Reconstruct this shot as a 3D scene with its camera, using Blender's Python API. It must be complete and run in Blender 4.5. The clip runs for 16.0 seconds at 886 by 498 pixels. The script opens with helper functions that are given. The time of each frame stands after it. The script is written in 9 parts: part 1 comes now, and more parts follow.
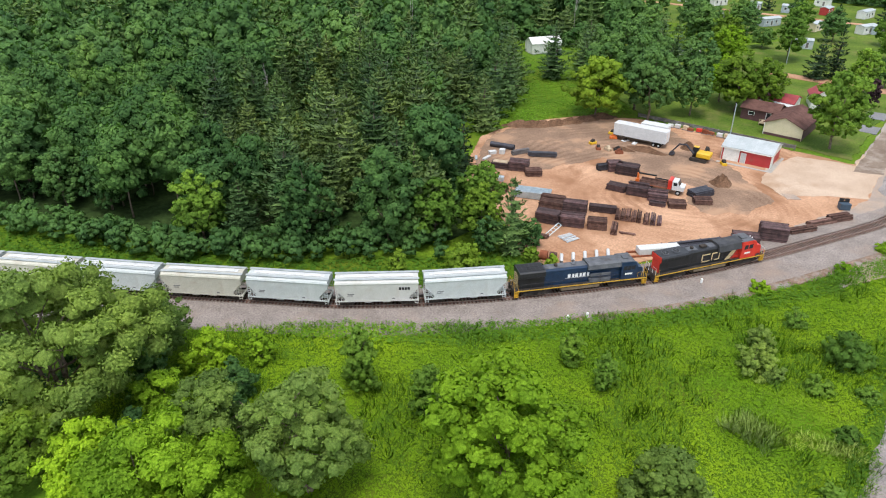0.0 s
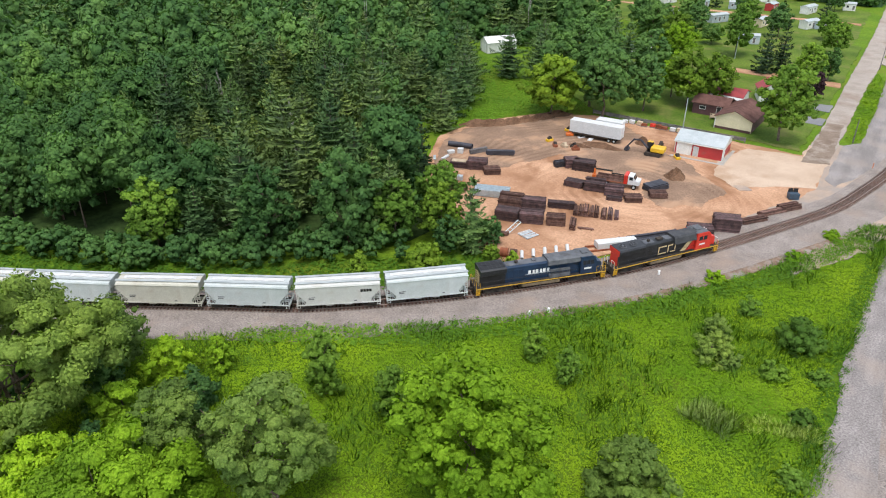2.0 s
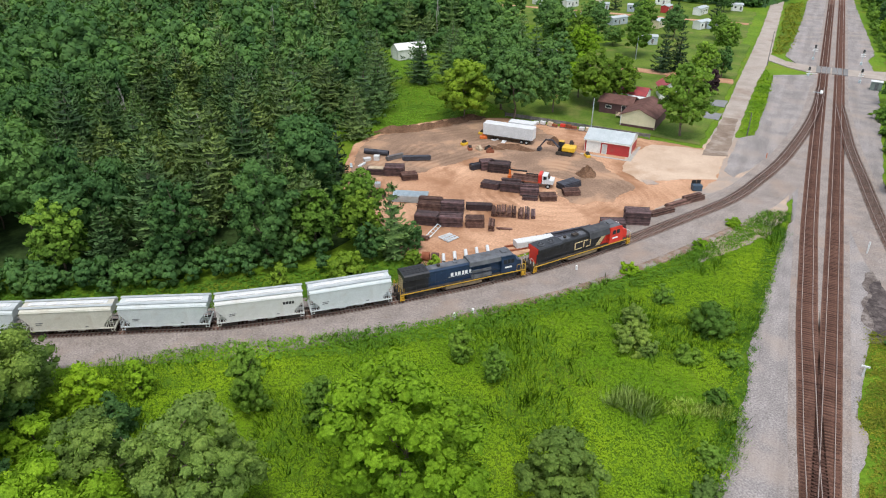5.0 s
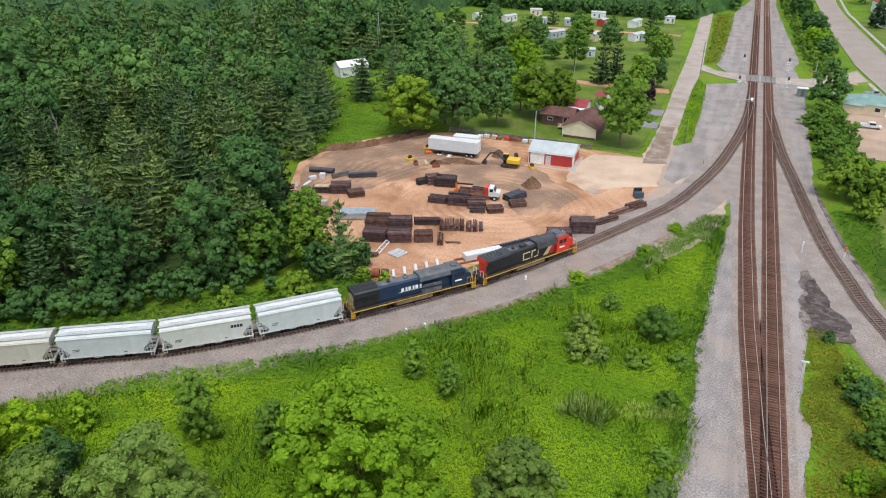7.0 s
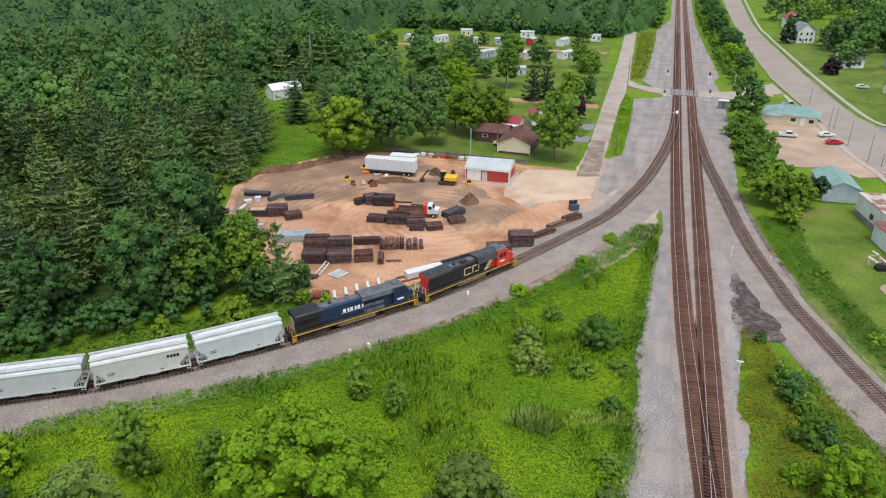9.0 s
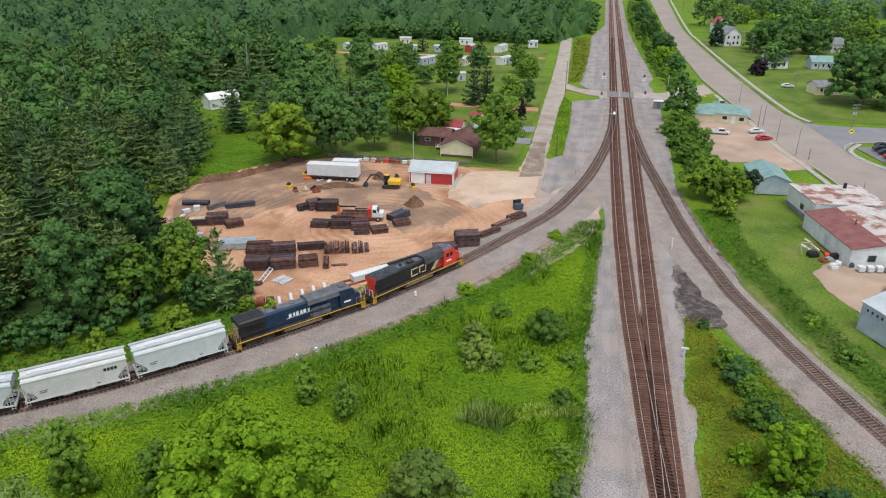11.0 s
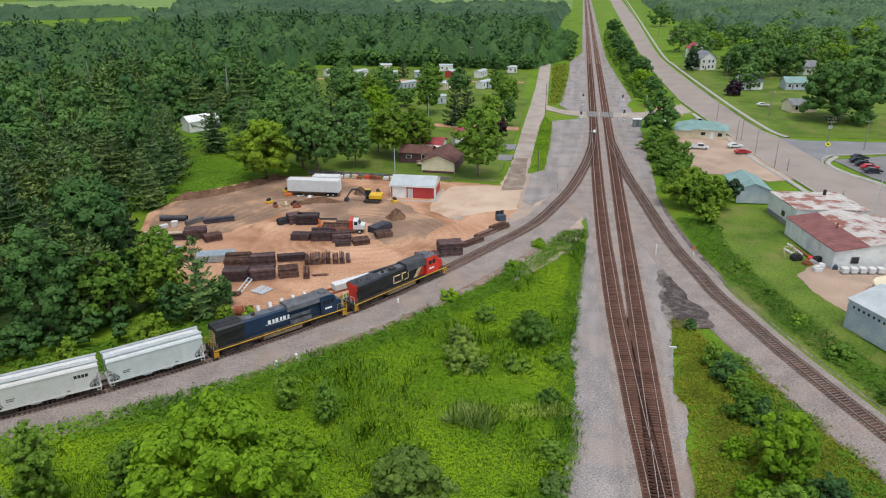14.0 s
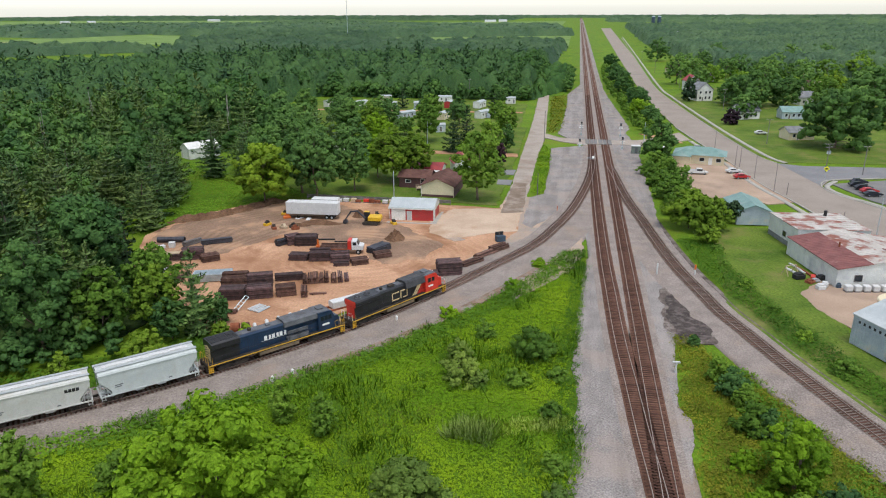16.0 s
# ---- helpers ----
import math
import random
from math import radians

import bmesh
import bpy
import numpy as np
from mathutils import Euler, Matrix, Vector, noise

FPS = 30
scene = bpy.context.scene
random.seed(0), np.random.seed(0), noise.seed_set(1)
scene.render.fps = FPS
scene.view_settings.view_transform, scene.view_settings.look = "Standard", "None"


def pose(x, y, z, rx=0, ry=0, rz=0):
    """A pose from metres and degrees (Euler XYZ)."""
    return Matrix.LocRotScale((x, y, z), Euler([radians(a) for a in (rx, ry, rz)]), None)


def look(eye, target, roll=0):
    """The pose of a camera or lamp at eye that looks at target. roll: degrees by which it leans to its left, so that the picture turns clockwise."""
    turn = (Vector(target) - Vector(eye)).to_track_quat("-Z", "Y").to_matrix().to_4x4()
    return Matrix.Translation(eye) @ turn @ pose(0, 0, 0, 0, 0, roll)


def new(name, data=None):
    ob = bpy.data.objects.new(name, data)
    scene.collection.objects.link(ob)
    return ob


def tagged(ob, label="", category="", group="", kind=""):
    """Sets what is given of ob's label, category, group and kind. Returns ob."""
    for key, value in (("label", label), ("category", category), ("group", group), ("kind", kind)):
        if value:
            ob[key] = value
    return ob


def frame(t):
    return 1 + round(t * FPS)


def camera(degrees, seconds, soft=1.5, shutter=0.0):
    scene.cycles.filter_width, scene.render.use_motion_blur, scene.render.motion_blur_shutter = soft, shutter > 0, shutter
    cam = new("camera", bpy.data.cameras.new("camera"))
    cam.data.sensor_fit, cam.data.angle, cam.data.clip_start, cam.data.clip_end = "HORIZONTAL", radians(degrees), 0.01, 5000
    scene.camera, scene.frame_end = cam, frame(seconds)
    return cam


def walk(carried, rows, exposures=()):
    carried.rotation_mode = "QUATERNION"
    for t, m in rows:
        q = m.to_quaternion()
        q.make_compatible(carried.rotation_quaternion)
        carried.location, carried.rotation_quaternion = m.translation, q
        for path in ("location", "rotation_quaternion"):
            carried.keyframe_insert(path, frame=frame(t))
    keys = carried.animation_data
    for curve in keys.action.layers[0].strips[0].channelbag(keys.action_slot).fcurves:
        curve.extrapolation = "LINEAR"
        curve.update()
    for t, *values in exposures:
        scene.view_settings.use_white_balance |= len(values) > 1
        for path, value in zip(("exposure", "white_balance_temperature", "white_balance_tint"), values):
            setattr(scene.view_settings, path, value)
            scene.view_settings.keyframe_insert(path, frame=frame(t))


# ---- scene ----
cam = camera(64.0, 16.0, 1.1)
PATH = [
    (0, (-12.887, -0.050, 58.073), (-65.769, 69.926, 10.042), 0.37),
    (0.5, (-12.776, -0.057, 57.905), (-64.996, 70.490, 9.987), 0.35),
    (1, (-12.670, -0.039, 57.900), (-63.901, 71.234, 9.987), 0.29),
    (1.5, (-12.569, 0.009, 57.936), (-62.508, 72.175, 9.998), 0.33),
    (2, (-12.502, 0.011, 57.987), (-61.165, 73.062, 10.076), 0.22),
    (2.5, (-12.494, -0.032, 58.035), (-59.644, 73.981, 10.089), 0.46),
    (3, (-12.458, -0.062, 58.081), (-58.097, 74.925, 10.187), 0.40),
    (3.5, (-12.388, -0.143, 58.095), (-56.549, 75.803, 10.324), 0.28),
    (4, (-12.366, -0.334, 58.018), (-54.936, 76.618, 10.414), 0.37),
    (6.5, (-12.113, -0.273, 57.939), (-46.913, 81.608, 12.283), 0.18),
    (7, (-12.128, -0.275, 57.921), (-45.531, 82.487, 12.815), 0.22),
    (7.5, (-12.152, -0.228, 57.861), (-44.422, 83.327, 13.395), 0.26),
    (8, (-12.173, -0.211, 57.757), (-42.817, 84.285, 13.922), 0.23),
    (8.5, (-12.163, -0.235, 57.606), (-40.571, 85.367, 14.418), 0.27),
    (9, (-12.108, -0.250, 57.420), (-38.067, 86.454, 14.893), 0.21),
    (9.5, (-12.054, -0.237, 57.226), (-35.338, 87.527, 15.328), 0.20),
    (12, (-11.953, -0.272, 53.874), (-29.830, 89.389, 13.363), 0.02),
    (12.5, (-11.919, -0.337, 53.077), (-29.452, 89.750, 13.367), -0.05),
    (13, (-11.880, -0.360, 52.303), (-29.169, 90.149, 13.454), -0.11),
    (13.5, (-11.853, -0.378, 51.502), (-28.876, 90.580, 13.596), -0.16),
    (14, (-11.831, -0.383, 50.654), (-28.743, 91.044, 13.842), -0.17),
    (14.5, (-11.800, -0.358, 49.795), (-28.758, 91.495, 14.082), -0.21),
    (15, (-11.798, -0.348, 48.962), (-28.812, 91.922, 14.368), -0.20),
    (15.5, (-11.810, -0.357, 48.153), (-28.870, 92.361, 14.803), -0.19),
    (16, (-11.813, -0.365, 47.359), (-28.945, 92.778, 15.253), -0.21),
]
walk(cam, [(t, look(eye, target, roll)) for t, eye, target, roll in PATH], [(0, 1.05), (4, 1.0), (8, 0.9), (12, 0.74), (16, 0.68)])

# ---- light: a bright overcast day ----
world = bpy.data.worlds.new("overcast_sky")
scene.world = world
world.use_nodes = True
wn = world.node_tree
sky = wn.nodes.new("ShaderNodeTexSky")
sky.sky_type = "NISHITA"
sky.sun_disc = False
sky.sun_elevation = radians(70)
sky.sun_rotation = radians(149)
sky.air_density, sky.dust_density, sky.ozone_density = 1.0, 0.7, 1.0
grey = wn.nodes.new("ShaderNodeHueSaturation")
grey.inputs["Saturation"].default_value = 0.44
wn.links.new(sky.outputs[0], grey.inputs["Color"])
wn.links.new(grey.outputs[0], wn.nodes["Background"].inputs[0])
wn.nodes["Background"].inputs[1].default_value = 0.145
sun = new("sun", bpy.data.lights.new("sun", "SUN"))
sun.data.energy, sun.data.angle, sun.data.color = 1.35, radians(24), (1.0, 0.965, 0.91)
sun.matrix_world = look((30, -50, 160), (0, 0, 0))

# ---- helpers of this scene ----
rnd = random.Random(7)
npr = np.random.default_rng(11)
I4 = Matrix.Identity(4)


def nodes_of(name):
    m = bpy.data.materials.new(name)
    m.use_nodes = True
    nt = m.node_tree
    return m, nt, nt.nodes["Principled BSDF"]


def noise_node(nt, vec, scale, detail=4.0, rough=0.55):
    n = nt.nodes.new("ShaderNodeTexNoise")
    n.inputs["Scale"].default_value, n.inputs["Detail"].default_value, n.inputs["Roughness"].default_value = scale, detail, rough
    nt.links.new(vec, n.inputs["Vector"])
    return n.outputs["Fac"]


def ramp_node(nt, fac, stops):
    r = nt.nodes.new("ShaderNodeValToRGB")
    els = r.color_ramp.elements
    while len(els) < len(stops):
        els.new(0.5)
    for el, (p, c) in zip(els, stops):
        el.position, el.color = p, (*c, 1)
    nt.links.new(fac, r.inputs[0])
    return r.outputs[0]


def mix_node(nt, fac, a, b, how="MIX"):
    n = nt.nodes.new("ShaderNodeMix")
    n.data_type, n.blend_type = "RGBA", how
    for sock, val in ((n.inputs[0], fac), (n.inputs[6], a), (n.inputs[7], b)):
        if isinstance(val, (int, float)):
            sock.default_value = val
        elif isinstance(val, tuple):
            sock.default_value = (*val, 1)
        else:
            nt.links.new(val, sock)
    return n.outputs[2]


def surface(name, a, b, scale=1.0, fine=12.0, rough=0.8, metal=0.0, bump=0.3, dist=0.02, spots=None, spot_scale=0.3, vary=0.0, world_space=False, spot_at=(0.55, 0.7), grainy=(0.72, 1.2), ruts=0.0, island=0.0, swirl=0.0):
    """A surface of two tones at a coarse scale, a fine grain with relief, optional stains of a third tone, and a tone shift from object to object."""
    m, nt, bs = nodes_of(name)
    if world_space:
        vec = nt.nodes.new("ShaderNodeNewGeometry").outputs["Position"]
    else:
        vec = nt.nodes.new("ShaderNodeTexCoord").outputs["Object"]
    coarse = noise_node(nt, vec, scale, 5)
    grain = noise_node(nt, vec, fine, 6, 0.65)
    col = ramp_node(nt, coarse, [(0.35, a), (0.65, b)])
    mid = tuple((x + y) / 2 for x, y in zip(a, b))
    shade = ramp_node(nt, grain, [(0.3, (grainy[0],) * 3), (0.7, (grainy[1],) * 3)])
    col = mix_node(nt, 1.0, col, shade, "MULTIPLY")
    if spots:
        where = noise_node(nt, vec, spot_scale, 6, 0.6)
        mask = ramp_node(nt, where, [(spot_at[0], (0, 0, 0)), (spot_at[1], (1, 1, 1))])
        col = mix_node(nt, mask, col, spots)
    if ruts:
        mp = nt.nodes.new("ShaderNodeMapping")
        mp.inputs["Scale"].default_value = (ruts, ruts * 0.08, 1)
        nt.links.new(vec, mp.inputs["Vector"])
        lanes = ramp_node(nt, noise_node(nt, mp.outputs[0], 1.0, 3), [(0.36, (0.87, 0.86, 0.85)), (0.62, (1.07, 1.07, 1.07))])
        col = mix_node(nt, 1.0, col, lanes, "MULTIPLY")
    if swirl:
        arc = nt.nodes.new("ShaderNodeTexWave")
        arc.wave_type, arc.rings_direction = "RINGS", "SPHERICAL"
        arc.inputs["Scale"].default_value, arc.inputs["Distortion"].default_value = swirl, 14.0
        arc.inputs["Detail"].default_value, arc.inputs["Detail Scale"].default_value = 3.0, 0.35
        shift = nt.nodes.new("ShaderNodeVectorMath")
        shift.inputs[1].default_value = (52, -128, 0)
        nt.links.new(vec, shift.inputs[0])
        nt.links.new(shift.outputs[0], arc.inputs["Vector"])
        tracks = ramp_node(nt, arc.outputs["Fac"], [(0.25, (0.83, 0.8, 0.78)), (0.6, (1.05, 1.05, 1.05))])
        some = ramp_node(nt, noise_node(nt, vec, 0.07, 3), [(0.42, (0, 0, 0)), (0.6, (0.85, 0.85, 0.85))])
        col = mix_node(nt, some, col, mix_node(nt, 1.0, col, tracks, "MULTIPLY"))
    if island:
        piece = nt.nodes.new("ShaderNodeNewGeometry").outputs["Random Per Island"]
        col = mix_node(nt, 1.0, col, ramp_node(nt, piece, [(0.0, (1 - island,) * 3), (1.0, (1 + island,) * 3)]), "MULTIPLY")
    if vary:
        info = nt.nodes.new("ShaderNodeObjectInfo").outputs["Random"]
        tone = ramp_node(nt, info, [(0.0, (1 - vary,) * 3), (1.0, (1 + vary,) * 3)])
        col = mix_node(nt, 1.0, col, tone, "MULTIPLY")
    nt.links.new(col, bs.inputs["Base Color"])
    bs.inputs["Roughness"].default_value, bs.inputs["Metallic"].default_value = rough, metal
    if rough >= 0.85:
        bs.inputs["Specular IOR Level"].default_value = 0.12
    if bump:
        bn = nt.nodes.new("ShaderNodeBump")
        bn.inputs["Strength"].default_value, bn.inputs["Distance"].default_value = bump, dist
        nt.links.new(grain, bn.inputs["Height"])
        nt.links.new(bn.outputs[0], bs.inputs["Normal"])
    return m


def foliage(name, dark, light, trans=0.22, patch=0.12, fine=3.2, deep=0.74, swing=((0.72, 0.77, 0.78), (1.26, 1.2, 1.0)), rough=0.45):
    """Leaves: tone varies leaf by leaf, tree by tree, and in patches; each face is broken up into smaller leaves; some light passes through."""
    m, nt, bs = nodes_of(name)
    geo = nt.nodes.new("ShaderNodeNewGeometry")
    leaf = geo.outputs["Random Per Island"]
    info = nt.nodes.new("ShaderNodeObjectInfo").outputs["Random"]
    low, high = (tuple(a * (1 - k) + b * k for a, b in zip(dark, light)) for k in (0.2, 0.8))
    col = ramp_node(nt, leaf, [(0.0, low), (1.0, high)])
    tone = ramp_node(nt, info, [(0.0, (0.78, 0.81, 0.74)), (0.5, (1.0, 1.0, 0.97)), (1.0, (1.4, 1.28, 1.0))])
    col = mix_node(nt, 1.0, col, tone, "MULTIPLY")
    big = noise_node(nt, geo.outputs["Position"], patch, 3)
    col = mix_node(nt, 1.0, col, ramp_node(nt, big, [(0.35, swing[0]), (0.65, swing[1])]), "MULTIPLY")
    small = noise_node(nt, geo.outputs["Position"], fine, 3, 0.6)
    col = mix_node(nt, 1.0, col, ramp_node(nt, small, [(0.36, (deep,) * 3), (0.62, (1.22, 1.2, 1.14))]), "MULTIPLY")
    nt.links.new(col, bs.inputs["Base Color"])
    bn = nt.nodes.new("ShaderNodeBump")
    bn.inputs["Strength"].default_value, bn.inputs["Distance"].default_value = rough, 1.2 / fine
    nt.links.new(noise_node(nt, geo.outputs["Position"], fine * 0.8, 3, 0.6), bn.inputs["Height"])
    nt.links.new(bn.outputs[0], bs.inputs["Normal"])
    bs.inputs["Roughness"].default_value = 0.65
    bs.inputs["Specular IOR Level"].default_value = 0.08
    tr = nt.nodes.new("ShaderNodeBsdfTranslucent")
    nt.links.new(mix_node(nt, 1.0, col, (1.05, 1.28, 0.5), "MULTIPLY"), tr.inputs["Color"])
    mx = nt.nodes.new("ShaderNodeMixShader")
    mx.inputs[0].default_value = trans
    nt.links.new(bs.outputs[0], mx.inputs[1])
    nt.links.new(tr.outputs[0], mx.inputs[2])
    nt.links.new(mx.outputs[0], nt.nodes["Material Output"].inputs["Surface"])
    return m


def plain(name, c, rough=0.5, metal=0.0, var=0.12):
    return surface(name, tuple(x * (1 - var) for x in c), tuple(min(1, x * (1 + var)) for x in c), 1.5, 25, rough, metal, 0.1, 0.004)


# ---- materials ----
M = {}
# soil and undergrowth, darkened so the colour also carries the trees' shade
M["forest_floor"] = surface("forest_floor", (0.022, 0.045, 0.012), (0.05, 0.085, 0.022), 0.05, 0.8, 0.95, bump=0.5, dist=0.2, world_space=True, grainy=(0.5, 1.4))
M["bark"] = surface("bark", (0.10, 0.075, 0.055), (0.20, 0.16, 0.12), 2, 14, 0.9, bump=0.6)
M["bark_pale"] = surface("bark_pale", (0.3, 0.28, 0.25), (0.48, 0.46, 0.42), 2, 14, 0.9, bump=0.5)
M["leaf_oak"] = foliage("leaf_oak", (0.040, 0.104, 0.036), (0.092, 0.186, 0.062))
M["leaf_bright"] = foliage("leaf_bright", (0.126, 0.240, 0.014), (0.242, 0.404, 0.030), fine=7.0)
M["leaf_mid"] = foliage("leaf_mid", (0.070, 0.152, 0.023), (0.147, 0.258, 0.047))
M["leaf_yellow"] = foliage("leaf_yellow", (0.096, 0.180, 0.020), (0.190, 0.292, 0.038))
M["leaf_willow"] = foliage("leaf_willow", (0.094, 0.166, 0.036), (0.205, 0.300, 0.080), fine=7.0)
M["leaf_pine"] = foliage("leaf_pine", (0.060, 0.124, 0.050), (0.128, 0.218, 0.088), trans=0.08)
M["leaf_dark"] = foliage("leaf_dark", (0.022, 0.05, 0.026), (0.055, 0.095, 0.05), trans=0.08)
M["leaf_pine_warm"] = foliage("leaf_pine_warm", (0.096, 0.156, 0.058), (0.180, 0.262, 0.098), trans=0.08)
M["leaf_aspen"] = foliage("leaf_aspen", (0.064, 0.146, 0.046), (0.130, 0.238, 0.076))
M["leaf_purple"] = foliage("leaf_purple", (0.02, 0.014, 0.022), (0.05, 0.03, 0.05), trans=0.08)
# far foliage: the bluish haze of distance is mixed into these three leaf colours
M["leaf_far_hazed"] = foliage("leaf_far_hazed", (0.048, 0.114, 0.048), (0.102, 0.194, 0.082), patch=0.06, fine=1.2)
M["leaf_far_pine_hazed"] = foliage("leaf_far_pine_hazed", (0.057, 0.134, 0.070), (0.121, 0.220, 0.116), patch=0.03, trans=0.1, fine=1.2)
M["leaf_distant_hazed"] = foliage("leaf_distant_hazed", (0.054, 0.112, 0.072), (0.104, 0.178, 0.108), patch=0.012, fine=0.8)
M["meadow_leaf"] = foliage("meadow_leaf", (0.118, 0.222, 0.012), (0.158, 0.272, 0.016), patch=0.06, fine=4.0, deep=0.88, rough=0.1, swing=((0.686, 0.824, 0.850), (1.36, 1.24, 1.1)))
M["grass_blade"] = foliage("grass_blade", (0.066, 0.160, 0.020), (0.112, 0.226, 0.030), patch=0.06, fine=4.0, deep=0.82, rough=0.1)
M["olive_weed"] = foliage("olive_weed", (0.162, 0.189, 0.020), (0.279, 0.290, 0.043), patch=0.2, fine=4.0, deep=0.65)
M["reed"] = foliage("reed", (0.240, 0.350, 0.100), (0.400, 0.520, 0.180), trans=0.3)
M["grass"] = surface("grass", (0.082, 0.165, 0.010), (0.135, 0.222, 0.014), 0.07, 2.2, 0.9, bump=0.8, dist=0.12, spots=(0.15, 0.18, 0.018), spot_scale=0.05, world_space=True, grainy=(0.6, 1.3))
M["lawn"] = surface("lawn", (0.068, 0.122, 0.015), (0.135, 0.194, 0.028), 0.09, 2.2, 0.9, bump=0.5, dist=0.05, spots=(0.180, 0.171, 0.057), spot_scale=0.13, spot_at=(0.52, 0.72), world_space=True, grainy=(0.55, 1.35))
M["dirt"] = surface("dirt", (0.388, 0.211, 0.123), (0.564, 0.343, 0.216), 0.06, 2.4, 0.95, bump=0.6, dist=0.08, spots=(0.301, 0.157, 0.088), spot_scale=0.09, spot_at=(0.48, 0.62), world_space=True, grainy=(0.7, 1.22), swirl=0.16)
M["mud"] = surface("mud", (0.11, 0.06, 0.035), (0.20, 0.115, 0.07), 0.35, 3.0, 0.9, bump=1.0, dist=0.2, world_space=True, grainy=(0.55, 1.35))
M["mud_flat"] = surface("mud_flat", (0.225, 0.146, 0.100), (0.330, 0.218, 0.150), 0.12, 2.4, 0.95, bump=0.8, dist=0.12, spots=(0.396, 0.246, 0.156), spot_scale=0.12, spot_at=(0.5, 0.62), world_space=True, grainy=(0.65, 1.25), swirl=0.16)
M["pale_gravel"] = surface("pale_gravel", (0.454, 0.335, 0.243), (0.540, 0.410, 0.308), 0.15, 5.0, 0.95, bump=0.4, spots=(0.378, 0.254, 0.167), spot_scale=0.09, world_space=True)
M["road_gravel"] = surface("road_gravel", (0.314, 0.267, 0.227), (0.392, 0.337, 0.290), 0.2, 5.0, 0.95, bump=0.4, spots=(0.243, 0.180, 0.141), spot_scale=0.06, spot_at=(0.55, 0.7), world_space=True)
M["ballast"] = surface("ballast", (0.222, 0.188, 0.168), (0.290, 0.248, 0.222), 0.3, 4.6, 0.95, bump=1.0, dist=0.08, spots=(0.305, 0.228, 0.178), spot_scale=0.12, spot_at=(0.52, 0.78), world_space=True, grainy=(0.5, 1.46))
M["gravel"] = surface("gravel", (0.226, 0.204, 0.194), (0.300, 0.270, 0.256), 0.2, 4.2, 0.95, bump=1.0, dist=0.08, spots=(0.305, 0.250, 0.212), spot_scale=0.1, spot_at=(0.5, 0.75), world_space=True, grainy=(0.48, 1.48), ruts=0.4)
M["dead_weeds"] = surface("dead_weeds", (0.170, 0.112, 0.078), (0.270, 0.190, 0.140), 0.6, 4.0, 0.95, bump=1.0, dist=0.1, spots=(0.270, 0.236, 0.206), spot_scale=0.45, spot_at=(0.46, 0.6), world_space=True, grainy=(0.5, 1.45))
M["lot_dirt"] = surface("lot_dirt", (0.350, 0.250, 0.182), (0.450, 0.330, 0.246), 0.12, 4.0, 0.95, bump=0.5, spots=(0.300, 0.222, 0.168), spot_scale=0.1, spot_at=(0.5, 0.68), world_space=True)
M["worn_gravel"] = surface("worn_gravel", (0.190, 0.140, 0.106), (0.265, 0.204, 0.160), 0.3, 4.0, 0.95, bump=0.6, spots=(0.350, 0.295, 0.245), spot_scale=0.25, spot_at=(0.5, 0.7), world_space=True)
M["sandy_gravel"] = surface("sandy_gravel", (0.330, 0.262, 0.212), (0.450, 0.330, 0.246), 0.25, 4.5, 0.95, bump=0.6, dist=0.06, spots=(0.290, 0.252, 0.226), spot_scale=0.2, spot_at=(0.42, 0.66), world_space=True, grainy=(0.66, 1.28))
M["cinders"] = surface("cinders", (0.085, 0.068, 0.060), (0.190, 0.158, 0.140), 0.5, 4.0, 0.95, bump=0.7, world_space=True, spots=(0.250, 0.218, 0.196), spot_scale=0.5, spot_at=(0.5, 0.68), grainy=(0.6, 1.35))
M["black_soil"] = surface("black_soil", (0.045, 0.036, 0.034), (0.095, 0.077, 0.072), 0.5, 3.0, 0.95, bump=0.7, world_space=True, spots=(0.13, 0.108, 0.1), spot_scale=0.8, spot_at=(0.5, 0.62), grainy=(0.55, 1.4))
M["asphalt"] = surface("asphalt", (0.158, 0.155, 0.152), (0.211, 0.205, 0.198), 0.1, 6.0, 0.9, bump=0.3, spots=(0.238, 0.205, 0.178), spot_scale=0.08, world_space=True)
M["highway"] = surface("highway", (0.272, 0.228, 0.194), (0.320, 0.272, 0.235), 0.08, 6.0, 0.9, bump=0.2, spots=(0.231, 0.197, 0.170), spot_scale=0.05, world_space=True)
M["side_road"] = surface("side_road", (0.185, 0.185, 0.191), (0.238, 0.234, 0.238), 0.1, 6.0, 0.9, bump=0.2, world_space=True)
M["concrete"] = surface("concrete", (0.330, 0.310, 0.277), (0.409, 0.387, 0.347), 0.6, 9.0, 0.85, bump=0.2, world_space=True)
M["field_green"] = surface("field_green", (0.12, 0.20, 0.05), (0.18, 0.27, 0.08), 0.02, 0.3, 0.95, bump=0, world_space=True)
M["field_yellow"] = surface("field_yellow", (0.22, 0.26, 0.09), (0.30, 0.32, 0.13), 0.02, 0.3, 0.95, bump=0, world_space=True)
M["track_timber"] = surface("track_timber", (0.060, 0.030, 0.022), (0.120, 0.062, 0.046), 3, 25, 0.9, bump=0.5, vary=0.4)
M["track_bed"] = surface("track_bed", (0.098, 0.051, 0.035), (0.161, 0.087, 0.062), 0.3, 5.0, 0.95, bump=0.9, dist=0.08, world_space=True, grainy=(0.6, 1.4))
M["grey_bed"] = surface("grey_bed", (0.135, 0.108, 0.092), (0.200, 0.165, 0.142), 0.3, 5.0, 0.95, bump=0.9, dist=0.08, world_space=True, grainy=(0.6, 1.4))
